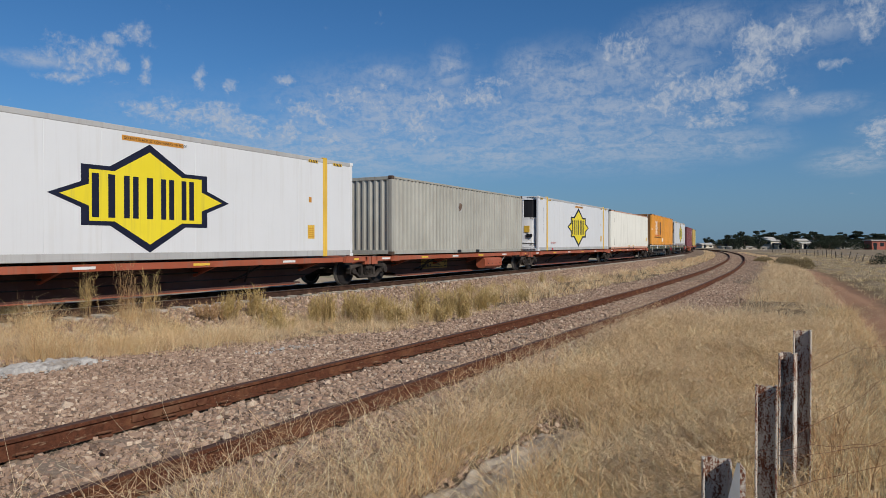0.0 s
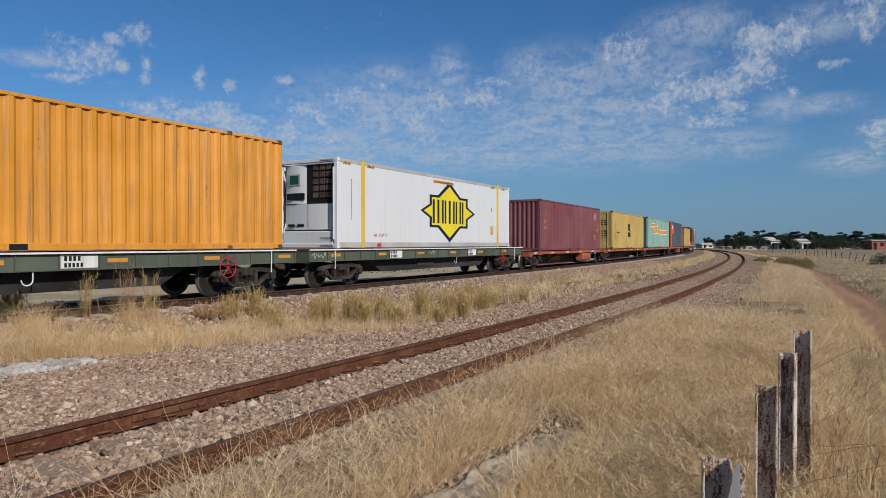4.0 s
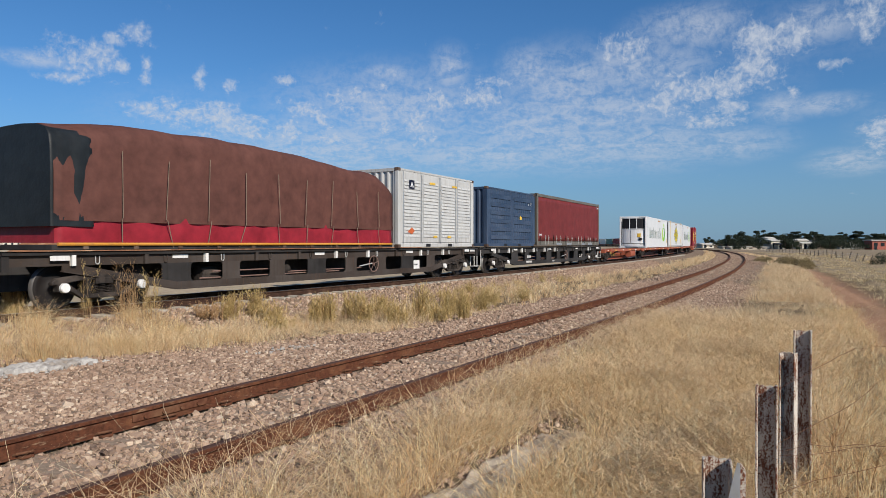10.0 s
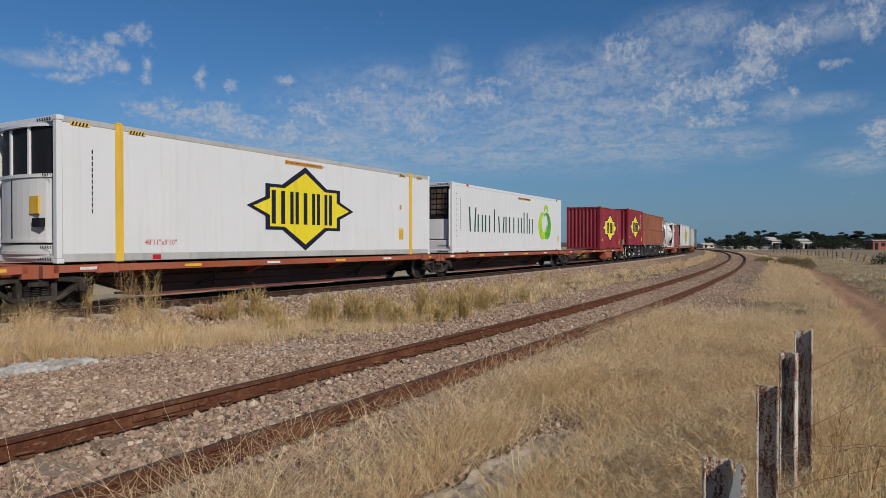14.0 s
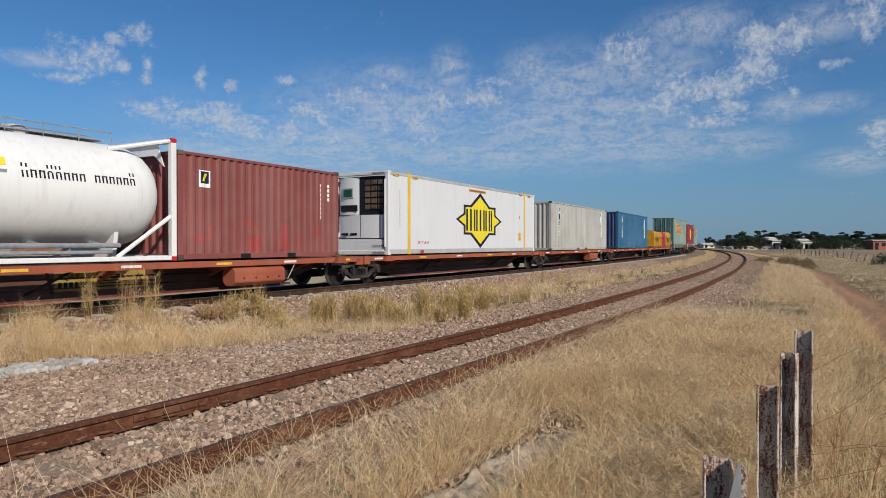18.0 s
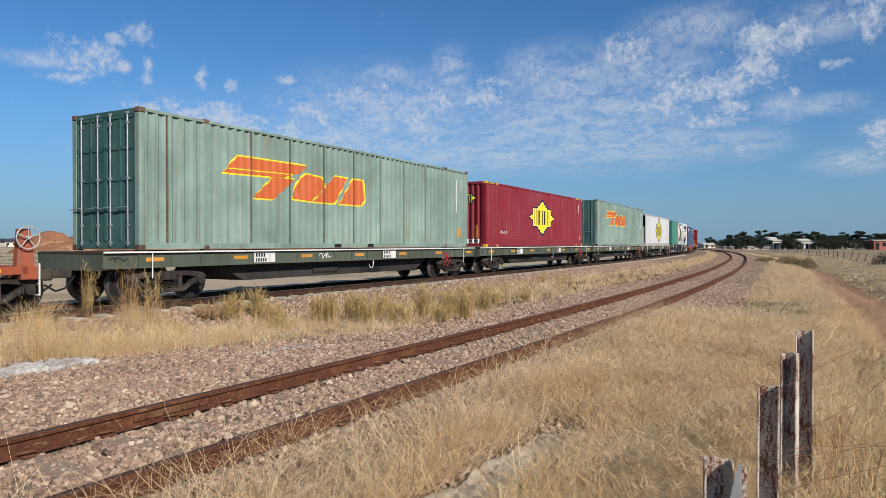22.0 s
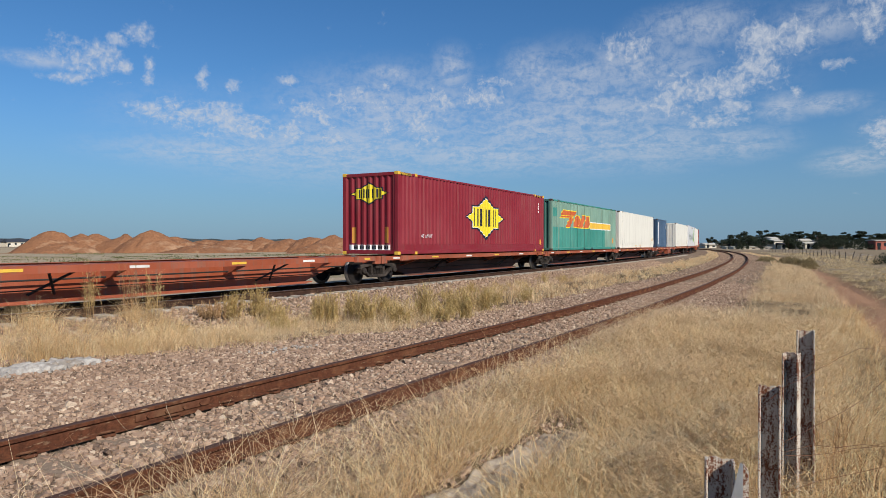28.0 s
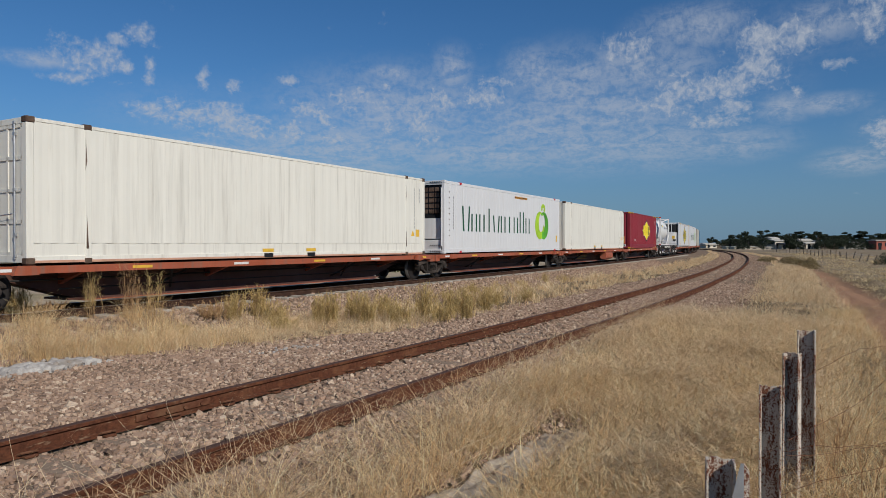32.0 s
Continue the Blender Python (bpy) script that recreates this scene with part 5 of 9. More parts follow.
def tarp_cover(s0, L, H, deck):
    """A low load under a yellow and scarlet vinyl cover on a rack with stakes."""
    c = thing("tarpaulin_load", "low load under a golden-yellow cover with a scarlet middle band", "covered load")
    a, b = -L / 2, L / 2
    part("flat_rack", box(a, b, -1.2, 1.2, 0.0, 0.14, 0.01), "orange_sill", c, "red-brown flat rack base")
    cuts = (a, a + 5.7, a + 8.25, b)
    top = lambda x: H - 0.10 * math.sin(math.pi * (x - a) / L) + noise.noise((x * 0.5, 2, 3)) * 0.10
    for i, m in enumerate(("yellow_tarp", "scarlet_tarp", "yellow_tarp")):
        part("cover", draped(cuts[i] + 0.002, cuts[i + 1] - 0.002, 1.20, 0.16, top, 5.0, nx=24, edge=0.16), m, c, "scarlet vinyl middle band" if i == 1 else "golden-yellow vinyl cover")
    bars = []
    for x in (a + 1.1, a + 9.2):
        bars += bars_row(x, 0.62, 5, 0.36)
    part("name_mark", decal(bars, -1.27), "casting", c)
    for k in range(5):
        part("end_bar", end_decal([rect(-0.62 + k * 0.27, -0.48 + k * 0.27, 0.70, 1.06)], a - 0.05), "casting", c)
    for k in range(11):
        x = a + 0.6 + k * 1.1
        part("tie_patch", decal([[(x - 0.12, 1.02), (x + 0.12, 1.02), (x, 1.18)]], -1.275), "scarlet_tarp", c)
        part("tie_strap", rod((x, -1.28, 1.03), (x + 0.12, -1.235, 0.10), 0.012, 5), "casting", c)
        part("rack_stake", box(x + 0.5, x + 0.56, -1.24, -1.2, -0.02, 0.22), "orange_sill", c)
    bm = bmesh.new()
    for k in range(10):
        x0 = a + 0.6 + k * 1.1
        add_rod(bm, (x0, -1.285, 1.05), (x0 + 0.55, -1.285, 0.96), 0.011, 5)
        add_rod(bm, (x0 + 0.55, -1.285, 0.96), (x0 + 1.1, -1.285, 1.05), 0.011, 5)
    part("rope", bm, "casting", c)
    MOVERS.append((c, s0 + L / 2, deck, L / 2 - 1))


def white_side_door(s0, L, H, deck):
    white = shade("chalk_white_container_paint", (0.54, 0.535, 0.51), wear=0.3)
    c, y, r = steel_container(s0, L, H, deck, white, "white side-opening container with louvred doors", flat=True)
    w = (L - 0.5) / 4
    for k in range(4):
        x = -L / 2 + 0.25 + k * w
        leaf = part("side_door", box(x + 0.02, x + w - 0.02, -HALF_W - 0.006, -HALF_W + 0.014, 0.2, H - 0.14, 0.008), white, c)
        for j in range(17):
            z = 0.40 + j * 0.125
            part("louvre", prism([(-HALF_W - 0.03, z), (-HALF_W - 0.006, z), (-HALF_W - 0.006, z + 0.085)], "x", x + 0.14, x + w - 0.14), white, leaf)
        bm = bmesh.new()
        for xx in (x + 0.07, x + w - 0.07):
            add_rod(bm, (xx, -HALF_W - 0.02, 0.16), (xx, -HALF_W - 0.02, H - 0.12), 0.014, 6)
        part("locking_bar", bm, "galv", leaf)
    part("warning_mark", decal([[(-2.45, 0.58), (-2.15, 0.50), (-1.95, 0.62), (-2.15, 0.76)]], -HALF_W - 0.034), "logo_orange", c)
    part("emblem", decal([rect(-2.33, -1.97, 2.16, 2.48)], -HALF_W - 0.034), "navy_mark", c)
    part("emblem_figure", decal([[(-2.27, 2.22), (-2.20, 2.22), (-2.15, 2.34), (-2.10, 2.22), (-2.03, 2.22), (-2.15, 2.44)]], -HALF_W - 0.036), "logo_white", c)
    part("notice", decal([rect(-0.55, -0.25, 0.38, 0.46), rect(-0.85, -0.4, 2.42, 2.5), rect(0.6, 0.9, 0.38, 0.46), rect(1.0, 1.4, 2.42, 2.5)], -HALF_W - 0.034), "yellow_mark", c)
    return c


def curtain_side(s0, L, H, deck):
    """A curtain-sided container: red curtain on rails, strapped along its hem."""
    c = thing("curtain_side_container", "brick-red curtain-sided container with a grey steel bulkhead", "container", "containers on the freight train")
    a, b = -L / 2, L / 2
    grey = shade("dust_grey_steel_paint", (0.13, 0.118, 0.095), wear=0.5)
    for s in (-1, 1):
        bm = bmesh.new()
        rows = []
        nx, nz = 90, 10
        for i in range(nx + 1):
            x = a + 0.18 + (L - 0.24) * i / nx
            rows.append([bm.verts.new((x, s * (1.195 + 0.012 * noise.noise((x * 1.7, j * 0.2, s)) + 0.010 * noise.noise((x * 6, j * 0.5, s)) * (1 - j / nz)), 0.30 + (H - 0.48) * j / nz)) for j in range(nz + 1)])
        for p, q in zip(rows, rows[1:]):
            for j in range(nz):
                bm.faces.new((p[j], q[j], q[j + 1], p[j + 1]))
        for f in bm.faces:
            f.smooth = True
        part("curtain", solid(bm, 0.006, (0, s, 0)), "curtain", c)
        part("top_rail", box(a, b, s * 1.12, s * 1.225, H - 0.18, H - 0.02, 0.01), grey, c)
        part("bottom_rail", box(a, b, s * 1.10, s * 1.21, 0.05, 0.28, 0.01), grey, c)
    part("roof", box(a, b, -1.12, 1.12, H - 0.06, H - 0.02), grey, c)
    part("floor", box(a, b, -1.1, 1.1, 0.08, 0.2), "deck_dark", c)
    part("rear_frame", box(b - 0.10, b, -1.21, 1.21, 0.28, H - 0.18, 0.01), grey, c)
    bm = bmesh.new()
    add_sheet(bm, ridges(2.2, 0.42, 0.10, -1.1), lambda u, d, z: (a + 0.02 + d, u, z), 0.28, H - 0.10)
    part("bulkhead", solid(bm, 0.006, (-1, 0, 0)), grey, c)
    for s in (-1, 1):
        part("front_post", box(a, a + 0.17, s * 1.10, s * 1.222, 0.05, H, 0.012), grey, c)
        part("rear_post", box(b - 0.12, b + 0.002, s * 1.10, s * 1.222, 0.05, H, 0.012), grey, c)
    rng = random.Random(8)
    for k in range(17):
        x = a + 0.5 + k * 0.70 + rng.uniform(-0.12, 0.12)
        bm = bmesh.new()
        add_box(bm, x, x + 0.035, -1.225, -1.212, 0.10, 0.62)
        add_box(bm, x - 0.02, x + 0.055, -1.24, -1.212, 0.40, 0.50)
        part("curtain_strap", bm, "alu" if k % 3 else "rubber", c)
    for x in (a + 3.3, a + 5.2, a + 8.2, a + 9.7):
        part("side_plate", box(x, x + 0.9, -1.215, -1.211, 0.07, 0.20), "galv", c)
    part("name_mark", decal(bars_row(a + 0.3, 0.58, 4, 0.10) + bars_row(b - 0.6, H - 0.34, 5, 0.09), -1.222), "logo_white", c)
    MOVERS.append((c, s0 + L / 2, deck, L / 2 - 1))


def tank(s0, L, H, deck, label, beige):
    """A tank container: a barrel with dished ends in a frame, walkway on top."""
    c = thing("tank_container", label, "tank container", "tank containers on the freight train")
    a, b = -L / 2, L / 2
    skin = "tank_cream" if beige else "tank_white"
    R, cz = 1.18, 1.50
    x0, x1 = a + 0.17, b - 0.17
    prof = [(0.02, x0 - 0.14), (0.45, x0 - 0.11), (0.80, x0 - 0.03), (1.00, x0 + 0.07), (1.10, x0 + 0.17), (1.155, x0 + 0.28), (R, x0 + 0.46), (R, -1.0), (R, 0.0), (R, 1.0), (R, x1 - 0.75), (1.13, x1 - 0.50), (1.05, x1 - 0.30), (0.95, x1 - 0.16), (0.80, x1 - 0.05), (0.45, x1 + 0.03), (0.02, x1 + 0.06)]
    bm = lathe(prof, "x", 40)
    for v in bm.verts:
        v.co.z += cz
    for f in bm.faces:
        f.smooth = True
    part("barrel", bm, skin, c)
    fr = "tank_white"
    for x0f, x1f in ((a, a + 0.14), (b - 0.14, b)):
        for s in (-1, 1):
            part("corner_post", box(x0f, x1f, s * (HALF_W - 0.13), s * HALF_W, 0.1, H - 0.1, 0.01), fr, c)
            for z0, z1 in ((0, 0.11), (H - 0.11, H)):
                part("corner_casting", box(x0f - 0.004, x1f + 0.004, s * (HALF_W - 0.16), s * (HALF_W + 0.004), z0, z1, 0.012), "red_mark" if not beige else fr, c)
        part("end_sill", box(x0f, x1f, -HALF_W + 0.14, HALF_W - 0.14, 0.02, 0.13, 0.01), fr, c)
        part("end_header", box(x0f, x1f, -HALF_W + 0.14, HALF_W - 0.14, H - 0.11, H - 0.01, 0.01), fr, c)
    for s in (-1, 1):
        part("side_rail", box(a + 0.14, b - 0.14, s * (HALF_W - 0.12), s * HALF_W, 0.02, 0.12, 0.01), fr, c)
        for x, d in ((a, 1), (b, -1)):
            part("side_brace", rod((x + d * 0.1, s * 1.15, 1.05), (x + d * 1.5, s * 1.15, 0.10), 0.05, 8), fr, c)
            part("top_brace", rod((x + d * 0.1, s * 1.15, H - 0.06), (x + d * 1.35, s * 0.62, H - 0.36), 0.05, 8), fr, c)
    for x in (a + 1.3, b - 1.3):
        bm = prism([(-0.75, 0.10), (0.75, 0.10), (0.85, 0.66), (0.5, 0.42), (-0.5, 0.42), (-0.85, 0.66)], "x", x - 0.05, x + 0.05)
        part("saddle", bm, fr, c)
    for x, d in ((a, 1), (b, -1)):
        part("end_gusset", prism([(-0.62, H - 0.11), (0.62, H - 0.11), (0.86, cz + 0.72), (0.5, cz + 1.0), (-0.5, cz + 1.0), (-0.86, cz + 0.72)], "x", x + d * 0.05, x + d * 0.07), fr, c)
        if not beige:
            for s in (-1, 1):
                q0, q1 = sorted((s * (HALF_W - 0.17), s * (HALF_W - 0.72)))
                e0, e1 = sorted((x - d * 0.004, x + d * 0.02))
                stripe = part("hazard_stripe", box(e0, e1, q0, q1, H - 0.105, H - 0.015), "yellow_mark", c)
                for k in range(4):
                    yy = q0 + 0.06 + k * 0.14
                    part("dark_band", prism([(yy, H - 0.104), (yy + 0.07, H - 0.104), (yy + 0.11, H - 0.016), (yy + 0.04, H - 0.016)], "x", x - d * 0.004, x - d * 0.008), "black_mark", stripe)
    part("walkway", box(-1.8, 1.8, -0.32, 0.32, cz + R + 0.03, cz + R + 0.06), "galv", c)
    bm = bmesh.new()
    for yy in (-0.42, 0.42):
        add_rod(bm, (-1.9, yy, H + 0.04), (1.9, yy, H + 0.04), 0.016, 6)
        for k in range(6):
            x = -1.9 + k * 0.76
            add_rod(bm, (x, yy, cz + R - 0.05), (x, yy, H + 0.04), 0.012, 5)
    part("walkway_rail", bm, "galv" if not beige else "deck_dark", c)
    for x in (-0.9, 0.9):
        bm = lathe([(0.02, cz + R + 0.14), (0.26, cz + R + 0.14), (0.28, cz + R + 0.06), (0.28, cz + R - 0.1), (0.02, cz + R - 0.1)], "z", 16)
        part("hatch", bm, fr, c)
    bm = bmesh.new()
    add_rod(bm, (-1.6, -1.0, 0.36), (1.7, -1.0, 0.36), 0.055, 10)
    add_rod(bm, (-1.2, -1.02, 0.22), (1.5, -1.02, 0.22), 0.04, 8)
    for x in (-1.2, 0.0, 1.3):
        add_rod(bm, (x, -1.0, 0.36), (x, -0.5, 0.42), 0.05, 8)
    part("discharge_pipe", bm, "galv", c)
    # plain marks on the barrel
    def wrap(bars):
        bm = bmesh.new()
        for poly in bars:
            bm.faces.new([bm.verts.new((p[0], -math.sqrt(max(0.02, (R + 0.006) ** 2 - (p[1] - cz) ** 2)), p[1])) for p in poly])
        bmesh.ops.recalc_face_normals(bm, faces=bm.faces)
        return bm
    part("name_mark", wrap([rect(-1.75 + i * 0.19, -1.66 + i * 0.19, cz + 0.24, cz + 0.52) for i in range(3)] + [rect(-1.75, -1.25, cz + 0.46, cz + 0.53)]), "black_mark", c)
    part("name_mark", wrap([rect(-1.22, -0.72, cz + 0.38, cz + 0.53)]), "logo_yellow", c)
    part("name_mark", wrap([rect(-1.22, -0.72, cz + 0.24, cz + 0.30)]), "galv", c)
    tall = (0, 3, 4, 8, 14)
    part("name_mark", wrap([rect(-0.45 + i * 0.165 + j * 0.085, -0.415 + i * 0.165 + j * 0.085, cz + 0.18, cz + (0.46 if i in tall else 0.34)) for i in range(15) if i != 8 for j in (0, 1)]
                           + [rect(-0.44 + i * 0.165, -0.35 + i * 0.165, cz + 0.31, cz + 0.335) for i in range(1, 15) if i != 8]), "black_mark", c)
    fx = x0 - 0.15
    part("front_mark", end_decal(bars_row(-0.55, cz + 0.42, 9, 0.09), fx), "galv", c)
    part("front_mark", end_decal([rect(-0.45 + i * 0.1, -0.39 + i * 0.1, cz - 0.40, cz - 0.20) for i in range(4)], fx), "black_mark", c)
    part("front_mark", end_decal([rect(-0.03, 0.42, cz - 0.34, cz - 0.20), [(-0.45, cz + 0.20), (-0.27, cz + 0.20), (-0.36, cz + 0.34)]], fx), "logo_yellow", c)
    part("front_plate", end_decal([[(0.12 + 0.17 * math.cos(k * math.tau / 14), cz + 0.80 + 0.15 * math.sin(k * math.tau / 14)) for k in range(14)]], x0 - 0.055), "casting", c)
    MOVERS.append((c, s0 + L / 2, deck, L / 2 - 0.6))
# ---------------------------------------------------------------- the train, from front to rear
def letters(x, z, widths, h, gap=0.12):
    out = []
    for w in widths:
        st = min(0.11, w * 0.36)
        out += [rect(x, x + st, z, z + h), rect(x + w - st, x + w, z, z + h)]
        x += w + gap
    return out


def number_marks(c, L, H, y, pts, mat="logo_white", n=11, dx=1.0):
    part("number_mark", decal(bars_down(L / 2 - dx, H - 0.42, n, 0.095, None) + bars_down(L / 2 - dx + 0.35, H - 0.42, 4, 0.095, None), y, pts), mat, c)


def star_reefer(s0, L, H, deck, seed=0, **kw):
    c, y = reefer(s0, L, H, deck, "white refrigerated container with a yellow star badge and yellow posts", **kw)
    star_badge(c, -L / 2 + 7.4, 1.42, 4.66, 2.44, y, None, white=False)
    part("size_lettering", writing("48'11\"x9'10\"", -L / 2 + 2.0, 0.38, 0.17, y), "red_mark", c)
    return c


def ring_reefer(s0, L, H, deck, **kw):
    c, y = reefer(s0, L, H, deck, "white refrigerated container with green bars and a green ring badge", gray=False, stripes=False, **kw)
    thin_words(c, -L / 2 + 1.55, -L / 2 + 9.3, 0.92, 1.98, y, "dark_green_mark", 3)
    fruit_badge(c, -L / 2 + 10.95, 1.55, 2.0, 1.85, y)
    return c


def red_box(s0, L, H, deck, long=True):
    red = shade("crimson_container_paint", (0.25, 0.011, 0.023), wear=0.08, rough=0.38, fade=0.08)
    c, y, r = steel_container(s0, L, H, deck, red, "crimson corrugated container with a yellow star badge", posts=(1.25, L - 1.25) if long else (),
                              skirt=0.22 if long else 0.0, cast_mat="yellow_mark" if long else red, pockets=not long)
    k = (7.35, 4.15, 2.02) if long else (2.85, 4.2, 2.05)
    star_badge(c, -L / 2 + k[0], 1.55, k[1], k[2], y, r)
    if long:
        pe = ridges(2 * (HALF_W - 0.16), 0.25, 0.045, -HALF_W + 0.16)
        star_badge(c, 0.05, 2.22, 1.75, 0.85, -L / 2 + 0.02, pe, white=False, end=True)
        part("size_lettering", writing("48' x 9'10\"", -L / 2 + 1.6, 0.62, 0.20, y - 0.01), "logo_white", c)
        part("notice", end_decal([rect(0.62, 0.80, 0.42, 1.0), rect(-0.80, -0.62, 0.42, 1.0)], -L / 2 + 0.016, pe), "orange_mark", c)
        part("end_stencil", end_decal([rect(-0.85, 0.95, 0.17, 0.36)], -L / 2 + 0.016, pe), "logo_white", c)
        part("stencil_mark", end_decal(bars_row(-0.8, 0.2, 12, 0.14), -L / 2 + 0.016, pe, 0.007), "black_mark", c)
        slash_row(c, -L / 2 + 0.2, H - 0.10, 9, -HALF_W)
        slash_row(c, L / 2 - 1.0, H - 0.10, 7, -HALF_W)
        part("notice", decal([rect(L / 2 - 0.62, L / 2 - 0.40, 0.32, 0.62)], y, r), "orange_mark", c)
        number_marks(c, L, H, y, r, n=9, dx=1.1)
    else:
        part("notice", decal([rect(L / 2 - 0.45, L / 2 - 0.22, 0.35, 0.72), rect(-L / 2 + 0.6, -L / 2 + 0.72, 0.6, 0.75)], y, r), "yellow_mark", c)
        slash_row(c, -L / 2 + 0.15, H - 0.07, 8, -HALF_W)
        number_marks(c, L, H, y, r, n=10, dx=0.95)
    return c


def green_box(s0, L, H, deck, lead="doors", two_tone=False, bar=False, band="logo_orange", x0=2.45, x1=8.5, z0=1.38, z1=2.42, flat=False):
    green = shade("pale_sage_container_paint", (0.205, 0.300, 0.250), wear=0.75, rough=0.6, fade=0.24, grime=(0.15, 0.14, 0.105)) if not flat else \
        shade("mint_container_paint", (0.245, 0.405, 0.335), wear=0.6, rough=0.45)
    if two_tone:
        green = shade("worn_mint_container_paint", (0.19, 0.335, 0.26), wear=0.5, rough=0.55, grime=(0.13, 0.13, 0.10))
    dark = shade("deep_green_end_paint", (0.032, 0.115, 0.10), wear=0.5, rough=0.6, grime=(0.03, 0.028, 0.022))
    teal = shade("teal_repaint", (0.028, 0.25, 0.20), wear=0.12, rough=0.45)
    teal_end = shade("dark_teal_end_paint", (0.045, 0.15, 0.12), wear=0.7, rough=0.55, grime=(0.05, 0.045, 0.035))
    posts = (1.25, L - 1.25) if L < 15 else (1.9, L - 1.9)
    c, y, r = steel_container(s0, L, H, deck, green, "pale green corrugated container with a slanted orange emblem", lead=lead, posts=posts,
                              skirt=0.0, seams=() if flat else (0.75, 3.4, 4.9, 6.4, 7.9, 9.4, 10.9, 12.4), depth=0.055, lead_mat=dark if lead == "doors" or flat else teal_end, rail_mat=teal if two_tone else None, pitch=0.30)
    slant_badge(c, -L / 2 + x0, -L / 2 + x1, z0, z1, y, r, edge="logo_white" if flat else "logo_yellow", fill="ochre_logo" if flat else "logo_orange")
    if bar:
        zz = z0 - 0.02
        part("emblem_bar_edge", decal([rect(-L / 2 + x1 + 0.15, L / 2 - 1.55, zz - 0.02, zz + 0.46)], y, r, 0.003), "logo_white", c)
        part("emblem_bar", decal([rect(-L / 2 + x1 + 0.22, L / 2 - 1.6, zz + 0.03, zz + 0.41)], y, r, 0.006), "ochre_logo" if flat else band, c)
    if two_tone:
        part("repainted_field", decal([[(-L / 2 + 0.17, 0.17), (L / 2 - 3.1, 0.17), (L / 2 - 3.1, 1.36), (-L / 2 + 0.17, 1.36)],
                                       rect(-L / 2 + 0.3, -L / 2 + 1.0, 1.95, 2.45)], y, r, 0.002), teal, c)
    number_marks(c, L, H, y, r, n=10, dx=1.0)
    part("notice", decal([rect(L / 2 - 0.9, L / 2 - 0.55, 0.42, 0.78)], y, r), "orange_mark", c)
    return c


def cream_box(s0, L, H, deck, lead="doors", base=True):
    cream = shade("cream_white_container_paint", (0.77, 0.745, 0.655), wear=0.07, rough=0.45, fade=0.03)
    pink = shade("salmon_base_paint", (0.62, 0.33, 0.22), wear=0.2, rough=0.5)
    c, y, r = steel_container(s0, L, H, deck, cream, "cream-white corrugated container with salmon base rail and rust stains", lead=lead,
                              posts=(1.25, L - 1.25), skirt=0.26, rail_mat=pink if base else cream, lead_mat=cream, pitch=0.36, depth=0.016 if base else 0.006)
    part("base_edge", box(-L / 2 + 0.16, L / 2 - 0.16, -HALF_W + 0.001, -HALF_W + 0.02, 0.027, 0.075), pink, c)
    for p in (1.25, L - 1.25):
        part("post_rust", decal([[(-L / 2 + p - 0.045, 0.3), (-L / 2 + p + 0.01, 0.3), (-L / 2 + p - 0.03, 1.0)], [(-L / 2 + p - 0.06, 1.9), (-L / 2 + p - 0.02, 2.1), (-L / 2 + p - 0.05, 2.6)]], -HALF_W + 0.003, None, 0.002), "casting", c)
    number_marks(c, L, H, y, r, "alu", 11, 0.75)
    part("notice", decal([rect(L / 2 - 0.62, L / 2 - 0.38, 0.66, 0.92), [(L / 2 - 0.95, 0.68), (L / 2 - 0.72, 0.68), (L / 2 - 0.83, 0.9)],
                          rect(-1.1, -0.68, 0.18, 0.27), rect(0.66, 1.08, 0.18, 0.27)], y, r, 0.006), "yellow_mark", c)
    return c


def plain_box(s0, L, H, deck, name, color, label, lead="panel", **kw):
    wear = kw.pop("wear", 0.25)
    m = shade(name, color, wear=wear)
    c, y, r = steel_container(s0, L, H, deck, m, label, lead=lead, **kw)
    return c, y, r, m


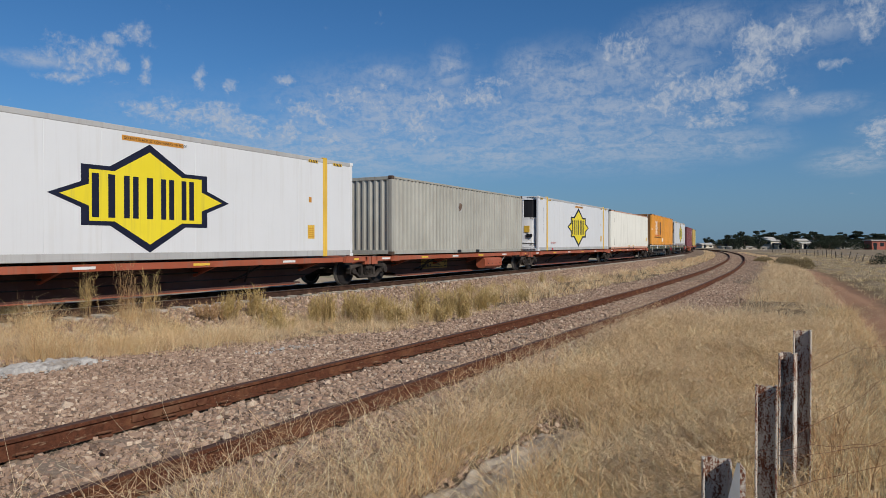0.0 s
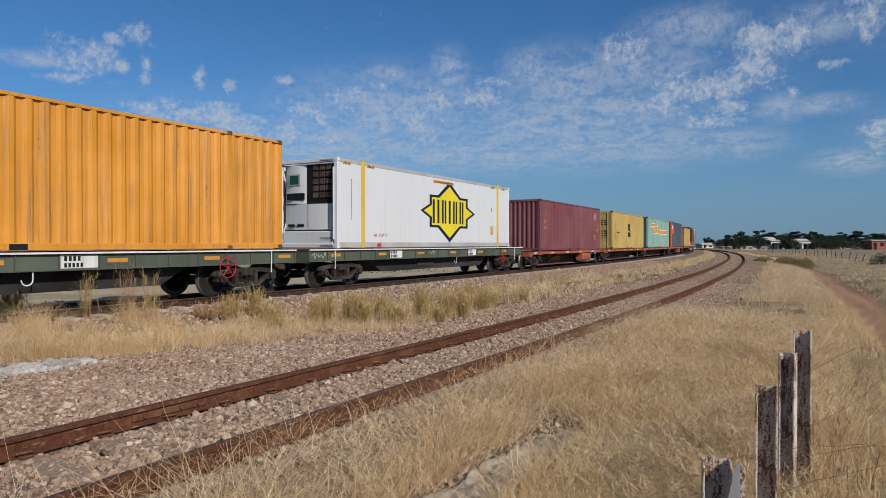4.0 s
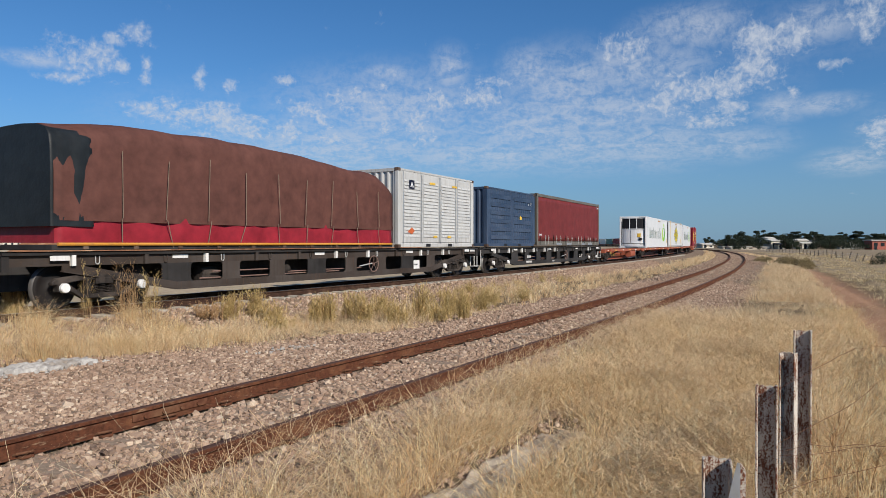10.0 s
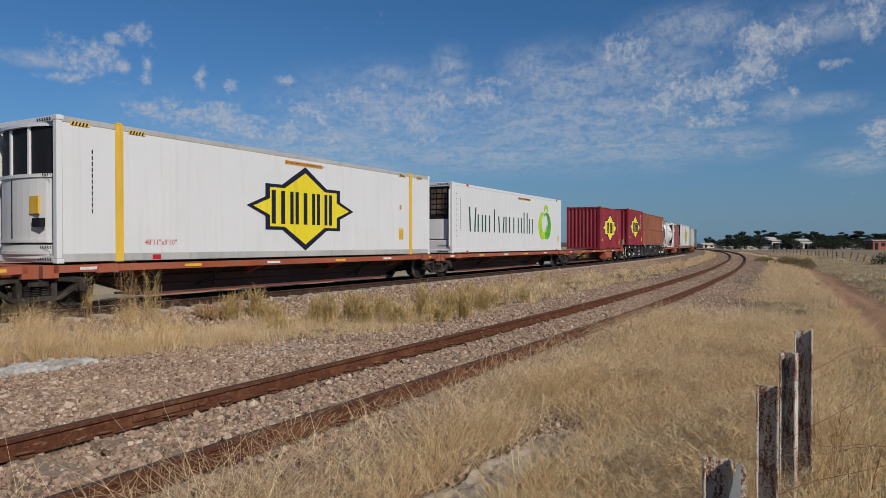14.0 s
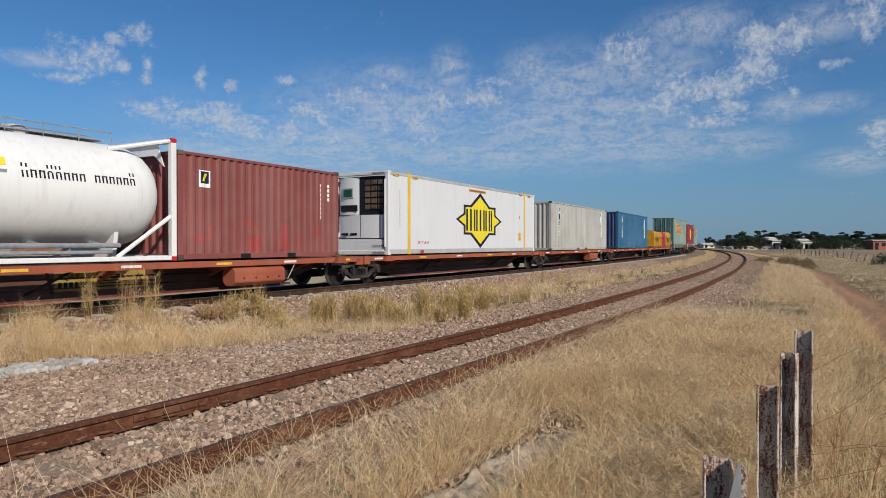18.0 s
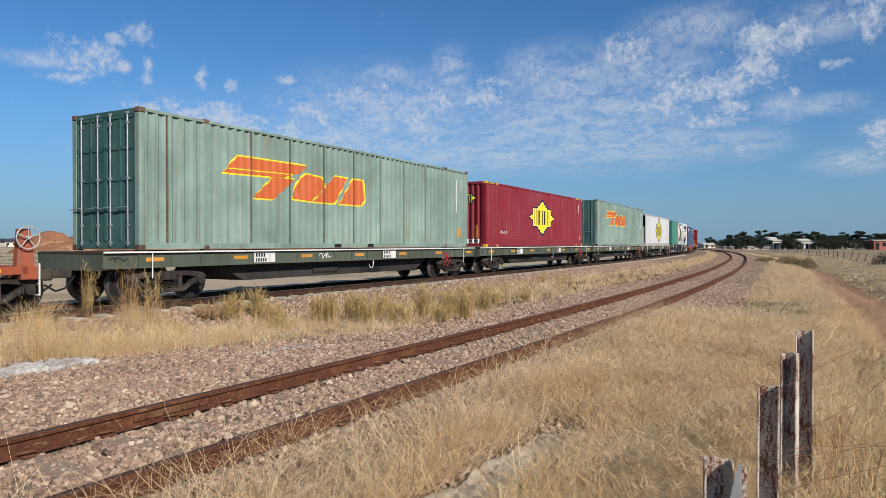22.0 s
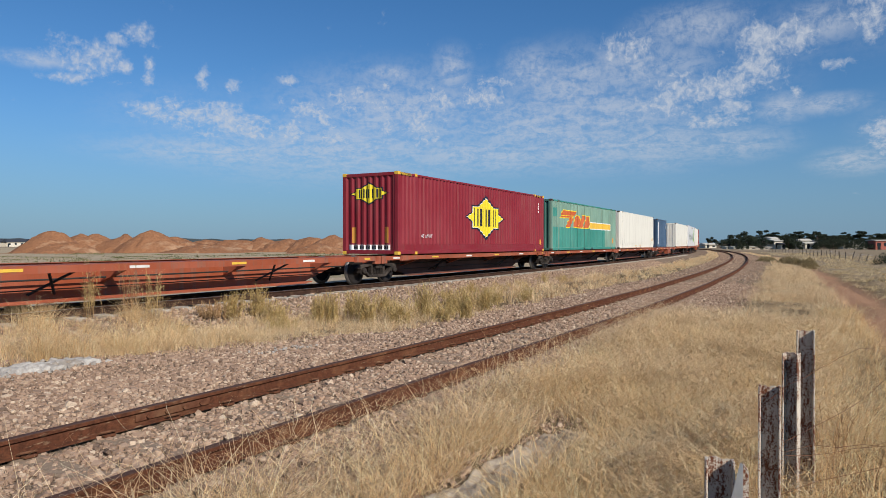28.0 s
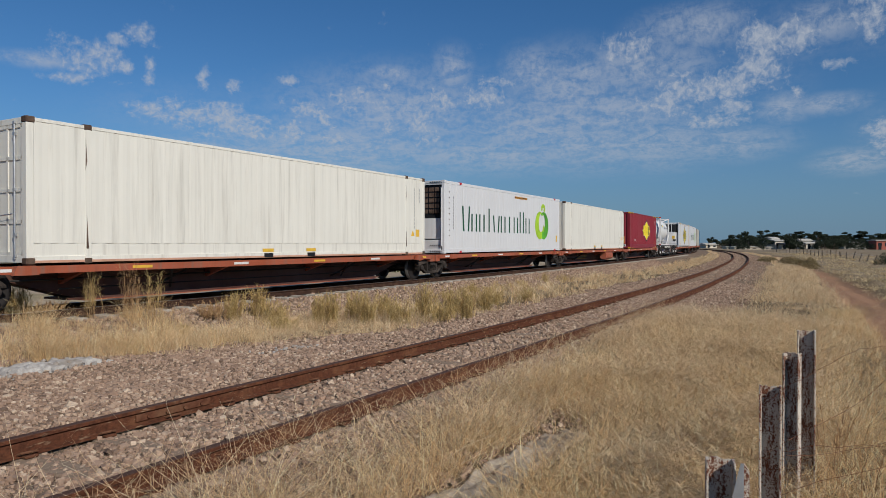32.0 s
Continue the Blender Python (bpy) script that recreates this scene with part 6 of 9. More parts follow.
def consist():
    O, F = ORANGE_DECK + 0.01, FLAT_DECK + 0.01
    # --- five-platform set of orange skeletal wagons
    for i, (p, q) in enumerate(((-274.6, -257.4), (-257.4, -242.8), (-242.8, -226.5), (-226.5, -210.6))):
        orange_platform(p, q, first=False, last=i == 3, seed=i, cylinder=i == 1)
    star_reefer(-273.4, 14.9, 2.98, O)
    c, y, r, m = plain_box(-256.2, 12.12, 2.80, O, "stone_grey_container_paint", (0.40, 0.385, 0.33), "stone-grey corrugated container with rust streaks", wear=0.3)
    part("small_emblem", decal([[(-1.02, 1.92), (-0.76, 1.68), (-0.50, 1.92), (-0.76, 2.16)]], y, r), "alu", c)
    part("emblem_patch", decal([[(-0.98, 1.92), (-0.76, 1.72), (-0.70, 1.84), (-0.62, 2.02), (-0.76, 2.12)]], y, r, 0.008), "casting", c)
    star_reefer(-241.7, 14.85, 2.97, O)
    cream_box(-226.1, 14.95, 2.93, O)
    # --- two green flat wagons
    green_wagon(-209.7, -192.5, 1)
    c, y, r, m = plain_box(-209.05, 15.98, 3.03, F, "amber_container_paint", (0.66, 0.27, 0.018), "rusty amber corrugated container with white and black bars", lead="doors",
                           wear=0.62, posts=(1.9, 7.3, 14.08), pitch=0.33, depth=0.05, lead_mat=shade("rusty_amber_end", (0.24, 0.11, 0.03), wear=0.9))
    block_words(c, letters(-7.99 + 2.1, 1.05, (0.42, 0.42, 0.36, 0.42), 1.32, 0.12), y, r, "logo_white")
    block_words(c, letters(-7.99 + 4.25, 1.05, (0.34, 0.44, 0.44, 0.44, 0.40), 1.32, 0.12), y, r, "navy_mark")
    block_words(c, bars_row(-7.99 + 2.1, 0.72, 36, 0.14), y, r, "black_mark", "small_mark")
    block_words(c, [rect(-7.99 + 2.1, -7.99 + 6.8, 0.96, 0.99)], y, r, "red_mark", "underline")
    block_words(c, [rect(-7.99 + 7.2, -7.99 + 8.1, 0.35, 0.75), rect(-7.99 + 0.4, -7.99 + 0.75, 1.45, 1.7)], y, r, "cream_white_container_paint", "pale_patch")
    green_wagon(-191.9, -175.4, 2)
    star_reefer(-190.6, 13.5, 2.85, F, unit="open")
    # --- second orange set
    for i, (p, q) in enumerate(((-174.3, -158.6), (-158.6, -143.5), (-143.5, -126.5), (-126.5, -111.3), (-111.3, -96.3))):
        orange_platform(p, q, first=i == 0, last=i == 4, seed=10 + i, cylinder=i in (0, 3))
    c, y, r, m = plain_box(-172.75, 12.19, 2.84, O, "maroon_container_paint", (0.19, 0.048, 0.055), "maroon corrugated container with dark scuffs", wear=0.22)
    number_marks(c, 12.19, 2.84, y, r, n=3, dx=1.35)
    part("notice", decal([rect(4.72, 5.05, 0.66, 0.98)], y, r), "yellow_mark", c)
    part("notice_mark", decal([rect(4.76, 5.0, 0.72 + k * 0.09, 0.76 + k * 0.09) for k in range(3)], y, r, 0.007), "black_mark", c)
    part("warning_triangle", decal([[(5.32, 1.25), (5.58, 1.25), (5.45, 1.5)], rect(5.4, 5.5, 1.62, 1.76)], y, r), "yellow_mark", c)
    part("number_mark", decal(bars_row(-5.6, 1.55, 5, 0.16) + bars_row(-5.6, 1.2, 4, 0.16), y, r), "logo_orange", c)
    scuffs(c, y, r, 12.19, 5, (0.12, 0.034, 0.036))
    c, y, r, m = plain_box(-156.85, 12.19, 2.86, O, "straw_yellow_container_paint", (0.52, 0.355, 0.09), "straw-yellow corrugated container with dark plain emblem and rust", lead="doors", wear=0.36)
    H2 = 12.19 / 2
    block_words(c, [rect(5.55 - H2, 5.72 - H2, 1.45, 1.98), rect(5.83 - H2, 6.0 - H2, 1.45, 1.98), rect(6.1 - H2, 6.27 - H2, 1.45, 1.98), rect(5.55 - H2, 6.5 - H2, 1.9, 2.0), rect(6.27 - H2, 6.55 - H2, 1.4, 1.48),
                    rect(5.6 - H2, 6.0 - H2, 0.95, 1.32), rect(6.12 - H2, 6.52 - H2, 0.95, 1.32)], y, r, "navy_mark", "emblem")
    block_words(c, bars_down(0.76 - H2, 2.36, 13, 0.095, None, 0.11) + bars_down(1.0 - H2, 2.2, 11, 0.095, None, 0.08), y, r, "black_mark", "small_mark")
    block_words(c, [rect(1.5 - H2, 2.45 - H2, 1.2, 1.3)], y, r, "casting", "worn_plate")
    part("door_notice", end_decal([rect(0.62, 0.95, 2.05, 2.42), rect(0.5, 0.62, 1.0, 1.2)], -H2 + 0.03), "navy_mark", c)
    part("door_mark", end_decal([rect(-0.85, -0.35, 2.1 - k * 0.16, 2.18 - k * 0.16) for k in range(3)] + [rect(-0.9, -0.4, 1.3 - k * 0.16, 1.38 - k * 0.16) for k in range(4)], -H2 + 0.03), "black_mark", c)
    part("door_plate", end_decal([rect(-0.85, -0.45, 0.38, 0.52)], -H2 + 0.03), "yellow_mark", c)
    green_box(-142.35, 14.6, 2.92, O, lead="panel", bar=True, x0=1.7, x1=6.9, z0=1.40, z1=2.36, flat=True)
    # the ends get a darker slate than the sides
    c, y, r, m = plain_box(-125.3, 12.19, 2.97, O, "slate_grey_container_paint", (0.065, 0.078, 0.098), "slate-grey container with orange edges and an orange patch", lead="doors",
                           wear=0.05, flat=True, skirt=0.2, post_mat="vivid_orange", cast_mat="vivid_orange", lead_mat=shade("darker_slate_door", (0.03, 0.034, 0.045), wear=0.1))
    block_words(c, [[(0.35 - H2, 2.62), (1.55 - H2, 2.62), (2.05 - H2, 2.25), (2.05 - H2, 1.58), (1.0 - H2, 1.58), (0.35 - H2, 2.05)]], y, r, "vivid_orange", "orange_patch")
    part("patch_mark", decal([rect(0.5 - H2, 0.8 - H2, 2.15, 2.5), rect(0.9 - H2, 1.2 - H2, 2.15, 2.5), rect(1.3 - H2, 1.55 - H2, 2.15, 2.5)], y, r, 0.008), "logo_white", c)
    part("door_patch", end_decal([rect(0.25, 0.80, 1.95, 2.35)], -H2 + 0.012), "vivid_orange", c)
    part("door_mark", end_decal(bars_row(-0.75, 2.25, 5, 0.10) + bars_row(-0.75, 2.05, 3, 0.10) + bars_row(-0.75, 1.5, 5, 0.1) + bars_row(-0.75, 1.3, 5, 0.1), -H2 + 0.012), "logo_white", c)
    part("notice", end_decal([rect(-0.85, -0.6, 0.8, 1.1)], -H2 + 0.012), "yellow_mark", c)
    slash_row(c, -H2 + 0.2, 2.97 - 0.075, 5, -HALF_W)
    number_marks(c, 12.19, 2.97, y, r, n=10, dx=0.7)
    part("notice", decal([rect(H2 - 0.45, H2 - 0.25, 1.1, 1.35), rect(0.1, 0.4, 0.42, 0.47), rect(1.7, 2.0, 0.42, 0.47)], y, r, 0.006), "yellow_mark", c)
    for s0, ln in ((-109.45, 6.03), (-103.38, 6.03)):
        c, y, r, m = plain_box(s0, ln, 2.59, O, "mustard_container_paint", (0.50, 0.335, 0.098), "mustard-yellow corrugated short container with rusty corners", wear=0.28, post_mat=shade("rusty_mustard_post", (0.36, 0.20, 0.075), wear=0.9))
        scuffs(c, y, r, ln, 9, (0.36, 0.23, 0.075))
    # --- two black wagons
    black_wagon(-95.4, -75.4, 3, worn=True)
    tarp_load(-94.5, 12.1, F)
    white_side_door(-82.05, 6.06, 2.88, F)
    black_wagon(-74.9, -54.9, 4)
    c, y, r, m = plain_box(-74.6, 6.03, 2.76, F, "ink_blue_container_paint", (0.024, 0.052, 0.105), "dark blue side-door container with folding panels", wear=0.2, flat=True)
    for k in range(2):
        for j in range(6):
            x = -2.7 + k * 2.75
            part("pressed_rib", box(x + 0.1, x + 2.4, -HALF_W - 0.012, -HALF_W + 0.0, 0.35 + j * 0.38, 0.55 + j * 0.38, 0.01), m, c)
    number_marks(c, 6.03, 2.76, y, r, n=3, dx=0.9)
    part("notice", decal([rect(0.9, 1.15, 1.35, 1.55)], y, r, 0.03), "yellow_mark", c)
    curtain_side(-68.2, 12.4, 2.86, F)
    # --- third orange set
    for i, (p, q) in enumerate(((-54.0, -39.5), (-39.5, -23.3), (-23.3, -7.5), (-7.5, 8.2), (8.2, 23.4))):
        orange_platform(p, q, first=i == 0, last=i == 4, seed=20 + i, cylinder=i in (0, 4), loaded=i > 0)
    ring_reefer(-38.3, 13.7, 2.93, O)
    star_reefer(-23.0, 14.55, 2.97, O)
    ring_reefer(-6.6, 13.7, 2.93, O, unit="open")
    red_box(15.9, 6.1, 3.0, O, False)
    # --- black wagon
    black_wagon(24.5, 44.3, 5, solid=True)
    red_box(24.95, 6.03, 3.02, F, False)
    c, y, r, m = plain_box(31.15, 12.3, 2.93, F, "terracotta_container_paint", (0.26, 0.078, 0.027), "terracotta-brown corrugated container with a seam at mid height", wear=0.12, lead="panel")
    part("belt_rail", box(-6.0, 6.0, -HALF_W - 0.004, -HALF_W + 0.02, 1.42, 1.50), m, c)
    number_marks(c, 12.3, 2.93, y, r, n=8, dx=0.75)
    # --- fourth orange set
    for i, (p, q) in enumerate(((45.3, 59.8), (59.8, 76.5), (76.5, 91.8), (91.8, 107.6), (107.6, 122.8))):
        orange_platform(p, q, first=i == 0, last=i == 4, seed=30 + i, cylinder=i in (0, 2))
    tank(46.3, 6.06, 2.86, O, "white tank container in a white steel frame", beige=False)
    c, y, r, m = plain_box(52.4, 6.03, 2.62, O, "brick_red_container_paint", (0.25, 0.065, 0.055), "brick-red corrugated short container with worn patches", wear=0.3)
    scuffs(c, y, r, 6.03, 4, (0.33, 0.045, 0.03))
    number_marks(c, 6.03, 2.62, y, r, n=8, dx=0.85)
    part("small_emblem", decal([rect(-2.37, -2.05, 1.78, 2.2)], y, r), "logo_white", c)
    part("emblem_field", decal([rect(-2.34, -2.08, 1.88, 2.17)], y, r, 0.008), "navy_mark", c)
    part("emblem_figure", decal([[(-2.30, 1.93), (-2.22, 1.93), (-2.12, 2.12), (-2.24, 2.12)]], y, r, 0.011), "logo_yellow", c)
    bright = shade("red_touched_up_paint", (0.34, 0.045, 0.04), wear=0.4)
    part("paint_patch", decal([rect(-2.55, -2.25, 0.42, 0.62), rect(-0.75, -0.25, 0.20, 0.62), [(0.35, 0.25), (0.75, 0.22), (0.72, 0.95), (0.45, 1.0)], rect(1.1, 1.3, 0.3, 0.62), rect(-2.1, -2.0, 0.45, 0.85)], y, r, 0.003), bright, c)
    star_reefer(61.2, 13.95, 2.95, O, unit="open")
    c, y, r, m = plain_box(77.85, 12.12, 2.80, O, "warm_grey_container_paint", (0.44, 0.425, 0.38), "warm-grey corrugated container with two blue-white emblems", wear=0.16)
    emblem_pair(c, y, r, 12.12)
    # the ends get a darker blue than the sides
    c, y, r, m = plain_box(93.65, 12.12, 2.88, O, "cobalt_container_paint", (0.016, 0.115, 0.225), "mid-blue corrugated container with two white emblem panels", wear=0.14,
                           lead_mat=shade("darker_navy_end", (0.02, 0.05, 0.13), wear=0.2, grime=(0.03, 0.03, 0.035)))
    emblem_pair(c, y, r, 12.12)
    part("notice_lettering", writing("EMPTY LIFT ONLY", -0.60, 0.060, 0.085, -HALF_W - 0.002), "logo_white", c)
    tarp_cover(109.3, 12.3, 1.72, O)
    # --- four green flat wagons
    green_wagon(124.1, 141.5, 6)
    green_box(124.95, 15.9, 3.2, F)
    green_wagon(142.1, 159.4, 7)
    red_box(142.7, 14.63, 2.98, F)
    green_wagon(160.0, 177.6, 8)
    green_box(160.95, 15.9, 3.18, F, x0=2.6, x1=8.6, z0=1.5, z1=2.5)
    green_wagon(178.1, 194.6, 9)
    star_reefer(178.7, 14.7, 2.88, F)
    # --- black wagon
    black_wagon(195.4, 215.8, 10)
    c, y, r, m = plain_box(196.1, 6.03, 2.80, F, "sea_green_container_paint", (0.045, 0.22, 0.16), "sea-green corrugated short container with closed doors", lead="doors", wear=0.2)
    part("name_mark", decal(bars_row(-0.1, 1.36, 5, 0.17), y, r), "logo_orange", c)
    part("notice", decal([rect(2.35, 2.62, 0.3, 0.62)], y, r), "yellow_mark", c)
    part("door_notice", end_decal([rect(0.3, 0.8, 1.2 + k * 0.18, 1.3 + k * 0.18) for k in range(3)] + [rect(-0.8, -0.4, 2.2 - k * 0.16, 2.28 - k * 0.16) for k in range(3)], -6.03 / 2 + 0.012), "yellow_mark", c)
    tank(208.7, 6.06, 2.82, F, "cream tank container in a white steel frame", beige=True)
    # --- fifth orange set
    for i, (p, q) in enumerate(((216.6, 231.0), (231.0, 246.8), (246.8, 263.1), (263.1, 278.9), (278.9, 294.8))):
        orange_platform(p, q, first=i == 0, last=i == 4, seed=40 + i, cylinder=i in (0,), loaded=i != 1)
    c, y, r, m = plain_box(217.3, 12.19, 2.84, O, "ink_navy_container_paint", (0.042, 0.072, 0.15), "navy-blue corrugated container with a pale slanted emblem", wear=0.14, skirt=0.2, pitch=0.34, depth=0.025)
    block_words(c, [[(3.75, 2.45), (4.3, 2.62), (4.95, 2.5), (4.95, 2.0), (4.75, 1.75)]], y, r, "cream_white_container_paint", "slanted_emblem")
    part("emblem_mark", decal([[(3.95, 2.38), (4.1, 2.42), (4.75, 1.95), (4.72, 1.82)]], y, r, 0.008), "navy_mark", c)
    number_marks(c, 12.19, 2.84, y, r, n=10, dx=1.05)
    part("pale_mark", decal([[(-5.6, 2.5), (-5.1, 2.62), (-4.9, 2.3), (-5.2, 2.1)], rect(-4.7, -3.4, 2.36, 2.5)], y, r), "logo_white", c)
    red_box(247.8, 14.63, 2.98, O)
    green_box(263.75, 14.6, 2.92, O, lead="panel", two_tone=True, bar=True, band="yellow_mark", x0=1.55, x1=7.6, z0=1.38, z1=2.36)
    cream_box(279.5, 14.6, 2.92, O, base=False)
    # --- sixth orange set
    for i, (p, q) in enumerate(((296.0, 309.9), (309.9, 326.8), (326.8, 341.8), (341.8, 358.3), (358.3, 372.8))):
        orange_platform(p, q, first=i == 0, last=i == 4, seed=50 + i, cylinder=i in (0, 3), loaded=i > 0)
    c, y, r, m = plain_box(296.65, 6.03, 2.86, O, "dark_steel_blue_paint", (0.040, 0.092, 0.17), "steel-blue corrugated short container with a white strip", wear=0.3)
    block_words(c, [rect(-2.6, -2.28, 0.36, 2.55)], y, r, "logo_white", "white_strip")
    number_marks(c, 6.03, 2.86, y, r, n=10, dx=0.8)
    cream_box(311.3, 14.65, 2.85, O, base=False)
    ring_reefer(327.5, 13.8, 2.93, O, unit="open")
    cream_box(342.3, 14.8, 2.9, O, base=False)
    red_box(359.4, 12.2, 2.98, O)
    # --- the rear of what comes into sight
    black_wagon(373.8, 388.4, 12)
    tank(374.6, 6.06, 2.82, F, "white tank container with a blue tint in a steel frame", beige=False)
    for i, (p, q) in enumerate(((389.2, 405.2), (405.2, 421.2), (421.2, 437.0), (437.0, 452.6))):
        orange_platform(p, q, first=i == 0, last=i == 3, seed=60 + i)
    star_reefer(390.0, 14.6, 2.95, O)
    ring_reefer(406.3, 13.8, 2.93, O)
    plain_box(422.5, 12.19, 2.85, O, "stone_grey_container_paint", (0.40, 0.385, 0.33), "stone-grey corrugated container with rust streaks")
    plain_box(438.5, 12.19, 2.85, O, "cobalt_container_paint", (0.016, 0.115, 0.225), "mid-blue corrugated container with faded paint")


def scuffs(c, y, r, L, seed, tone):
    """Dark rubbed patches on a container's side."""
    rng = random.Random(seed)
    polys = []
    for k in range(9):
        x, z, w, h = rng.uniform(-L / 2 + 0.6, L / 2 - 0.8), rng.choice((0.75, 0.8, 1.9)) + rng.uniform(-0.2, 0.25), rng.uniform(0.03, 0.09), rng.uniform(0.08, 0.32)
        polys.append([(x + w * math.cos(i * math.tau / 7) * rng.uniform(0.6, 1.1), z + h / 2 * math.sin(i * math.tau / 7) * rng.uniform(0.6, 1.1)) for i in range(7)])
    tagged(part("scuff", decal(polys, y, r, 0.002), shade("rubbed_%s" % c.name.split(".")[0] + "_%d" % seed, tone, wear=0.6, rough=0.7), c), kind="stuff")


def emblem_pair(c, y, r, L):
    """Two tall pale panels with a round picture and rows of plain bars."""
    for x in (-L / 2 + 1.28, L / 2 - 1.68):
        disc = [(x + 0.22 + 0.17 * math.cos(k * math.tau / 18), 1.98 + 0.26 * math.sin(k * math.tau / 18)) for k in range(18)]
        rider = [(x + 0.12, 1.80), (x + 0.34, 1.80), (x + 0.30, 1.96), (x + 0.25, 2.00), (x + 0.27, 2.12), (x + 0.20, 2.16), (x + 0.17, 2.00)]
        part("emblem_panel", decal([rect(x, x + 0.44, 0.88, 2.55)], y, r, 0.003), "pale_blue_mark", c)
        part("emblem_disc", decal([disc], y, r, 0.006), "cream_white_container_paint", c)
        part("emblem_figure", decal([rider], y, r, 0.009), "navy_mark", c)
        part("emblem_pale", decal([rect(x + 0.05, x + 0.39, 1.12, 1.42)], y, r, 0.006), "straw_mark", c)
        for z, h, mat in ((2.42, 0.07, "cobalt_mark"), (2.30, 0.07, "cobalt_mark"), (1.60, 0.09, "cobalt_mark"), (1.47, 0.07, "cobalt_mark"), (1.30, 0.05, "casting"), (1.18, 0.05, "casting"), (0.98, 0.06, "cobalt_mark")):
            part("emblem_bar", decal([rect(x + 0.07, x + 0.37, z, z + h)], y, r, 0.009), mat, c)


MAT["pale_blue_mark"] = plain("pale_blue_marking_paint", (0.50, 0.57, 0.58), 0.5)
MAT["straw_mark"] = plain("straw_marking_paint", (0.62, 0.54, 0.30), 0.5)
MAT["cobalt_mark"] = plain("cobalt_marking_paint", (0.03, 0.11, 0.22), 0.45)
shade("cream_white_container_paint", (0.77, 0.745, 0.655), wear=0.07, rough=0.45, fade=0.03)
# ---------------------------------------------------------------- ground
def lattice(x, y, scale, seed):
    """Smooth value noise between 0 and 1."""
    u, v = np.asarray(x) * scale, np.asarray(y) * scale
    i, j = np.floor(u), np.floor(v)
    fu, fv = u - i, v - j
    fu, fv = fu * fu * (3 - 2 * fu), fv * fv * (3 - 2 * fv)

    def h(a, b):
        k = np.sin(a * 127.1 + b * 311.7 + seed * 74.7) * 43758.5453
        return k - np.floor(k)
    return (h(i, j) * (1 - fu) + h(i + 1, j) * fu) * (1 - fv) + (h(i, j + 1) * (1 - fu) + h(i + 1, j + 1) * fu) * fv


def station_of(x, y):
    """Station s and offset o (towards the eye) of places on the ground."""
    x, y = np.asarray(x, float).ravel(), np.asarray(y, float).ravel()
    s, o = np.empty_like(x), np.empty_like(x)
    keep = (LINE_S >= -200) & (LINE_S <= 700)
    lx, ly, lh, ls = LINE_X[keep][::2], LINE_Y[keep][::2], LINE_H[keep][::2], LINE_S[keep][::2]
    for a in range(0, len(x), 8000):
        px, py = x[a:a + 8000, None], y[a:a + 8000, None]
        k = ((px - lx) ** 2 + (py - ly) ** 2).argmin(1)
        dx, dy = x[a:a + 8000] - lx[k], y[a:a + 8000] - ly[k]
        o[a:a + 8000] = dx * np.sin(lh[k]) - dy * np.cos(lh[k])
        s[a:a + 8000] = ls[k] + dx * np.cos(lh[k]) + dy * np.sin(lh[k])
    return s, o


SECTION_O = (-400, -60, -12, -5, -3.3, -2.6, 0.25, 1.7, 2.6, 4.4, 5.6, 6.7, 10.0, 10.9, 12.0, 13.1, 14.2, 15.2, 18, 40, 400)
SECTION_Z = (-0.55, -0.55, -0.45, -0.42, -0.30, -0.075, -0.075, -0.43, -0.45, -0.42, -0.31, -0.185, -0.185, -0.26, -0.28, -0.25, -0.38, -0.38, -0.45, -0.5, -0.5)


def ground_height(x, y, s, o):
    o = drawn(s, o)
    z = np.interp(o, SECTION_O, SECTION_Z)
    wild = np.clip(np.minimum(np.abs(o + 1.2) - 3.0, np.abs(o - 8.6) - 2.2) / 1.5, 0.12, 1)
    z = z + wild * ((lattice(x, y, 0.9, 1) - 0.5) * 0.12 + (lattice(x, y, 3.1, 2) - 0.5) * 0.05 + (lattice(x, y, 0.12, 3) - 0.5) * 0.25 * np.clip((np.abs(o - 4) - 12) / 12, 0, 1))
    left, right = path_edges(s)
    rut = np.exp(-((o - left - 0.25) / 0.16) ** 2) + np.exp(-((o - right + 0.3) / 0.16) ** 2)
    rough = np.clip((o - right - 0.2) / 0.8, 0, 1) * np.clip((60 - o) / 30, 0, 1) * np.clip((s - 10) / 10, 0, 1)
    return z - 0.05 * rut * (s > 14) + rough * ((lattice(s * 0.35, o, 1.6, 31) - 0.4) * 0.22 + (lattice(x, y, 2.3, 32) - 0.5) * 0.12)


def spaced(lo, hi, step, reach, grow):
    """Coordinates, dense between lo and hi and ever wider apart out to reach."""
    mid = list(np.arange(lo, hi, step))
    up, d = [hi], step
    while up[-1] < reach:
        d *= grow
        up.append(up[-1] + d)
    down, d = [lo], step
    while down[-1] > -reach:
        d *= grow
        down.append(down[-1] - d)
    return np.array(down[:0:-1] + mid + up)


def mesh_from(name, verts, faces):
    """A mesh from arrays: all faces with the same number of corners."""
    verts, faces = np.asarray(verts, np.float32), np.asarray(faces, np.int32)
    me = bpy.data.meshes.new(name)
    k = faces.shape[1]
    me.vertices.add(len(verts)), me.loops.add(faces.size), me.polygons.add(len(faces))
    me.vertices.foreach_set("co", verts.ravel())
    me.loops.foreach_set("vertex_index", faces.ravel())
    me.polygons.foreach_set("loop_start", np.arange(0, faces.size, k, dtype=np.int32))
    me.update(calc_edges=True)
    return me


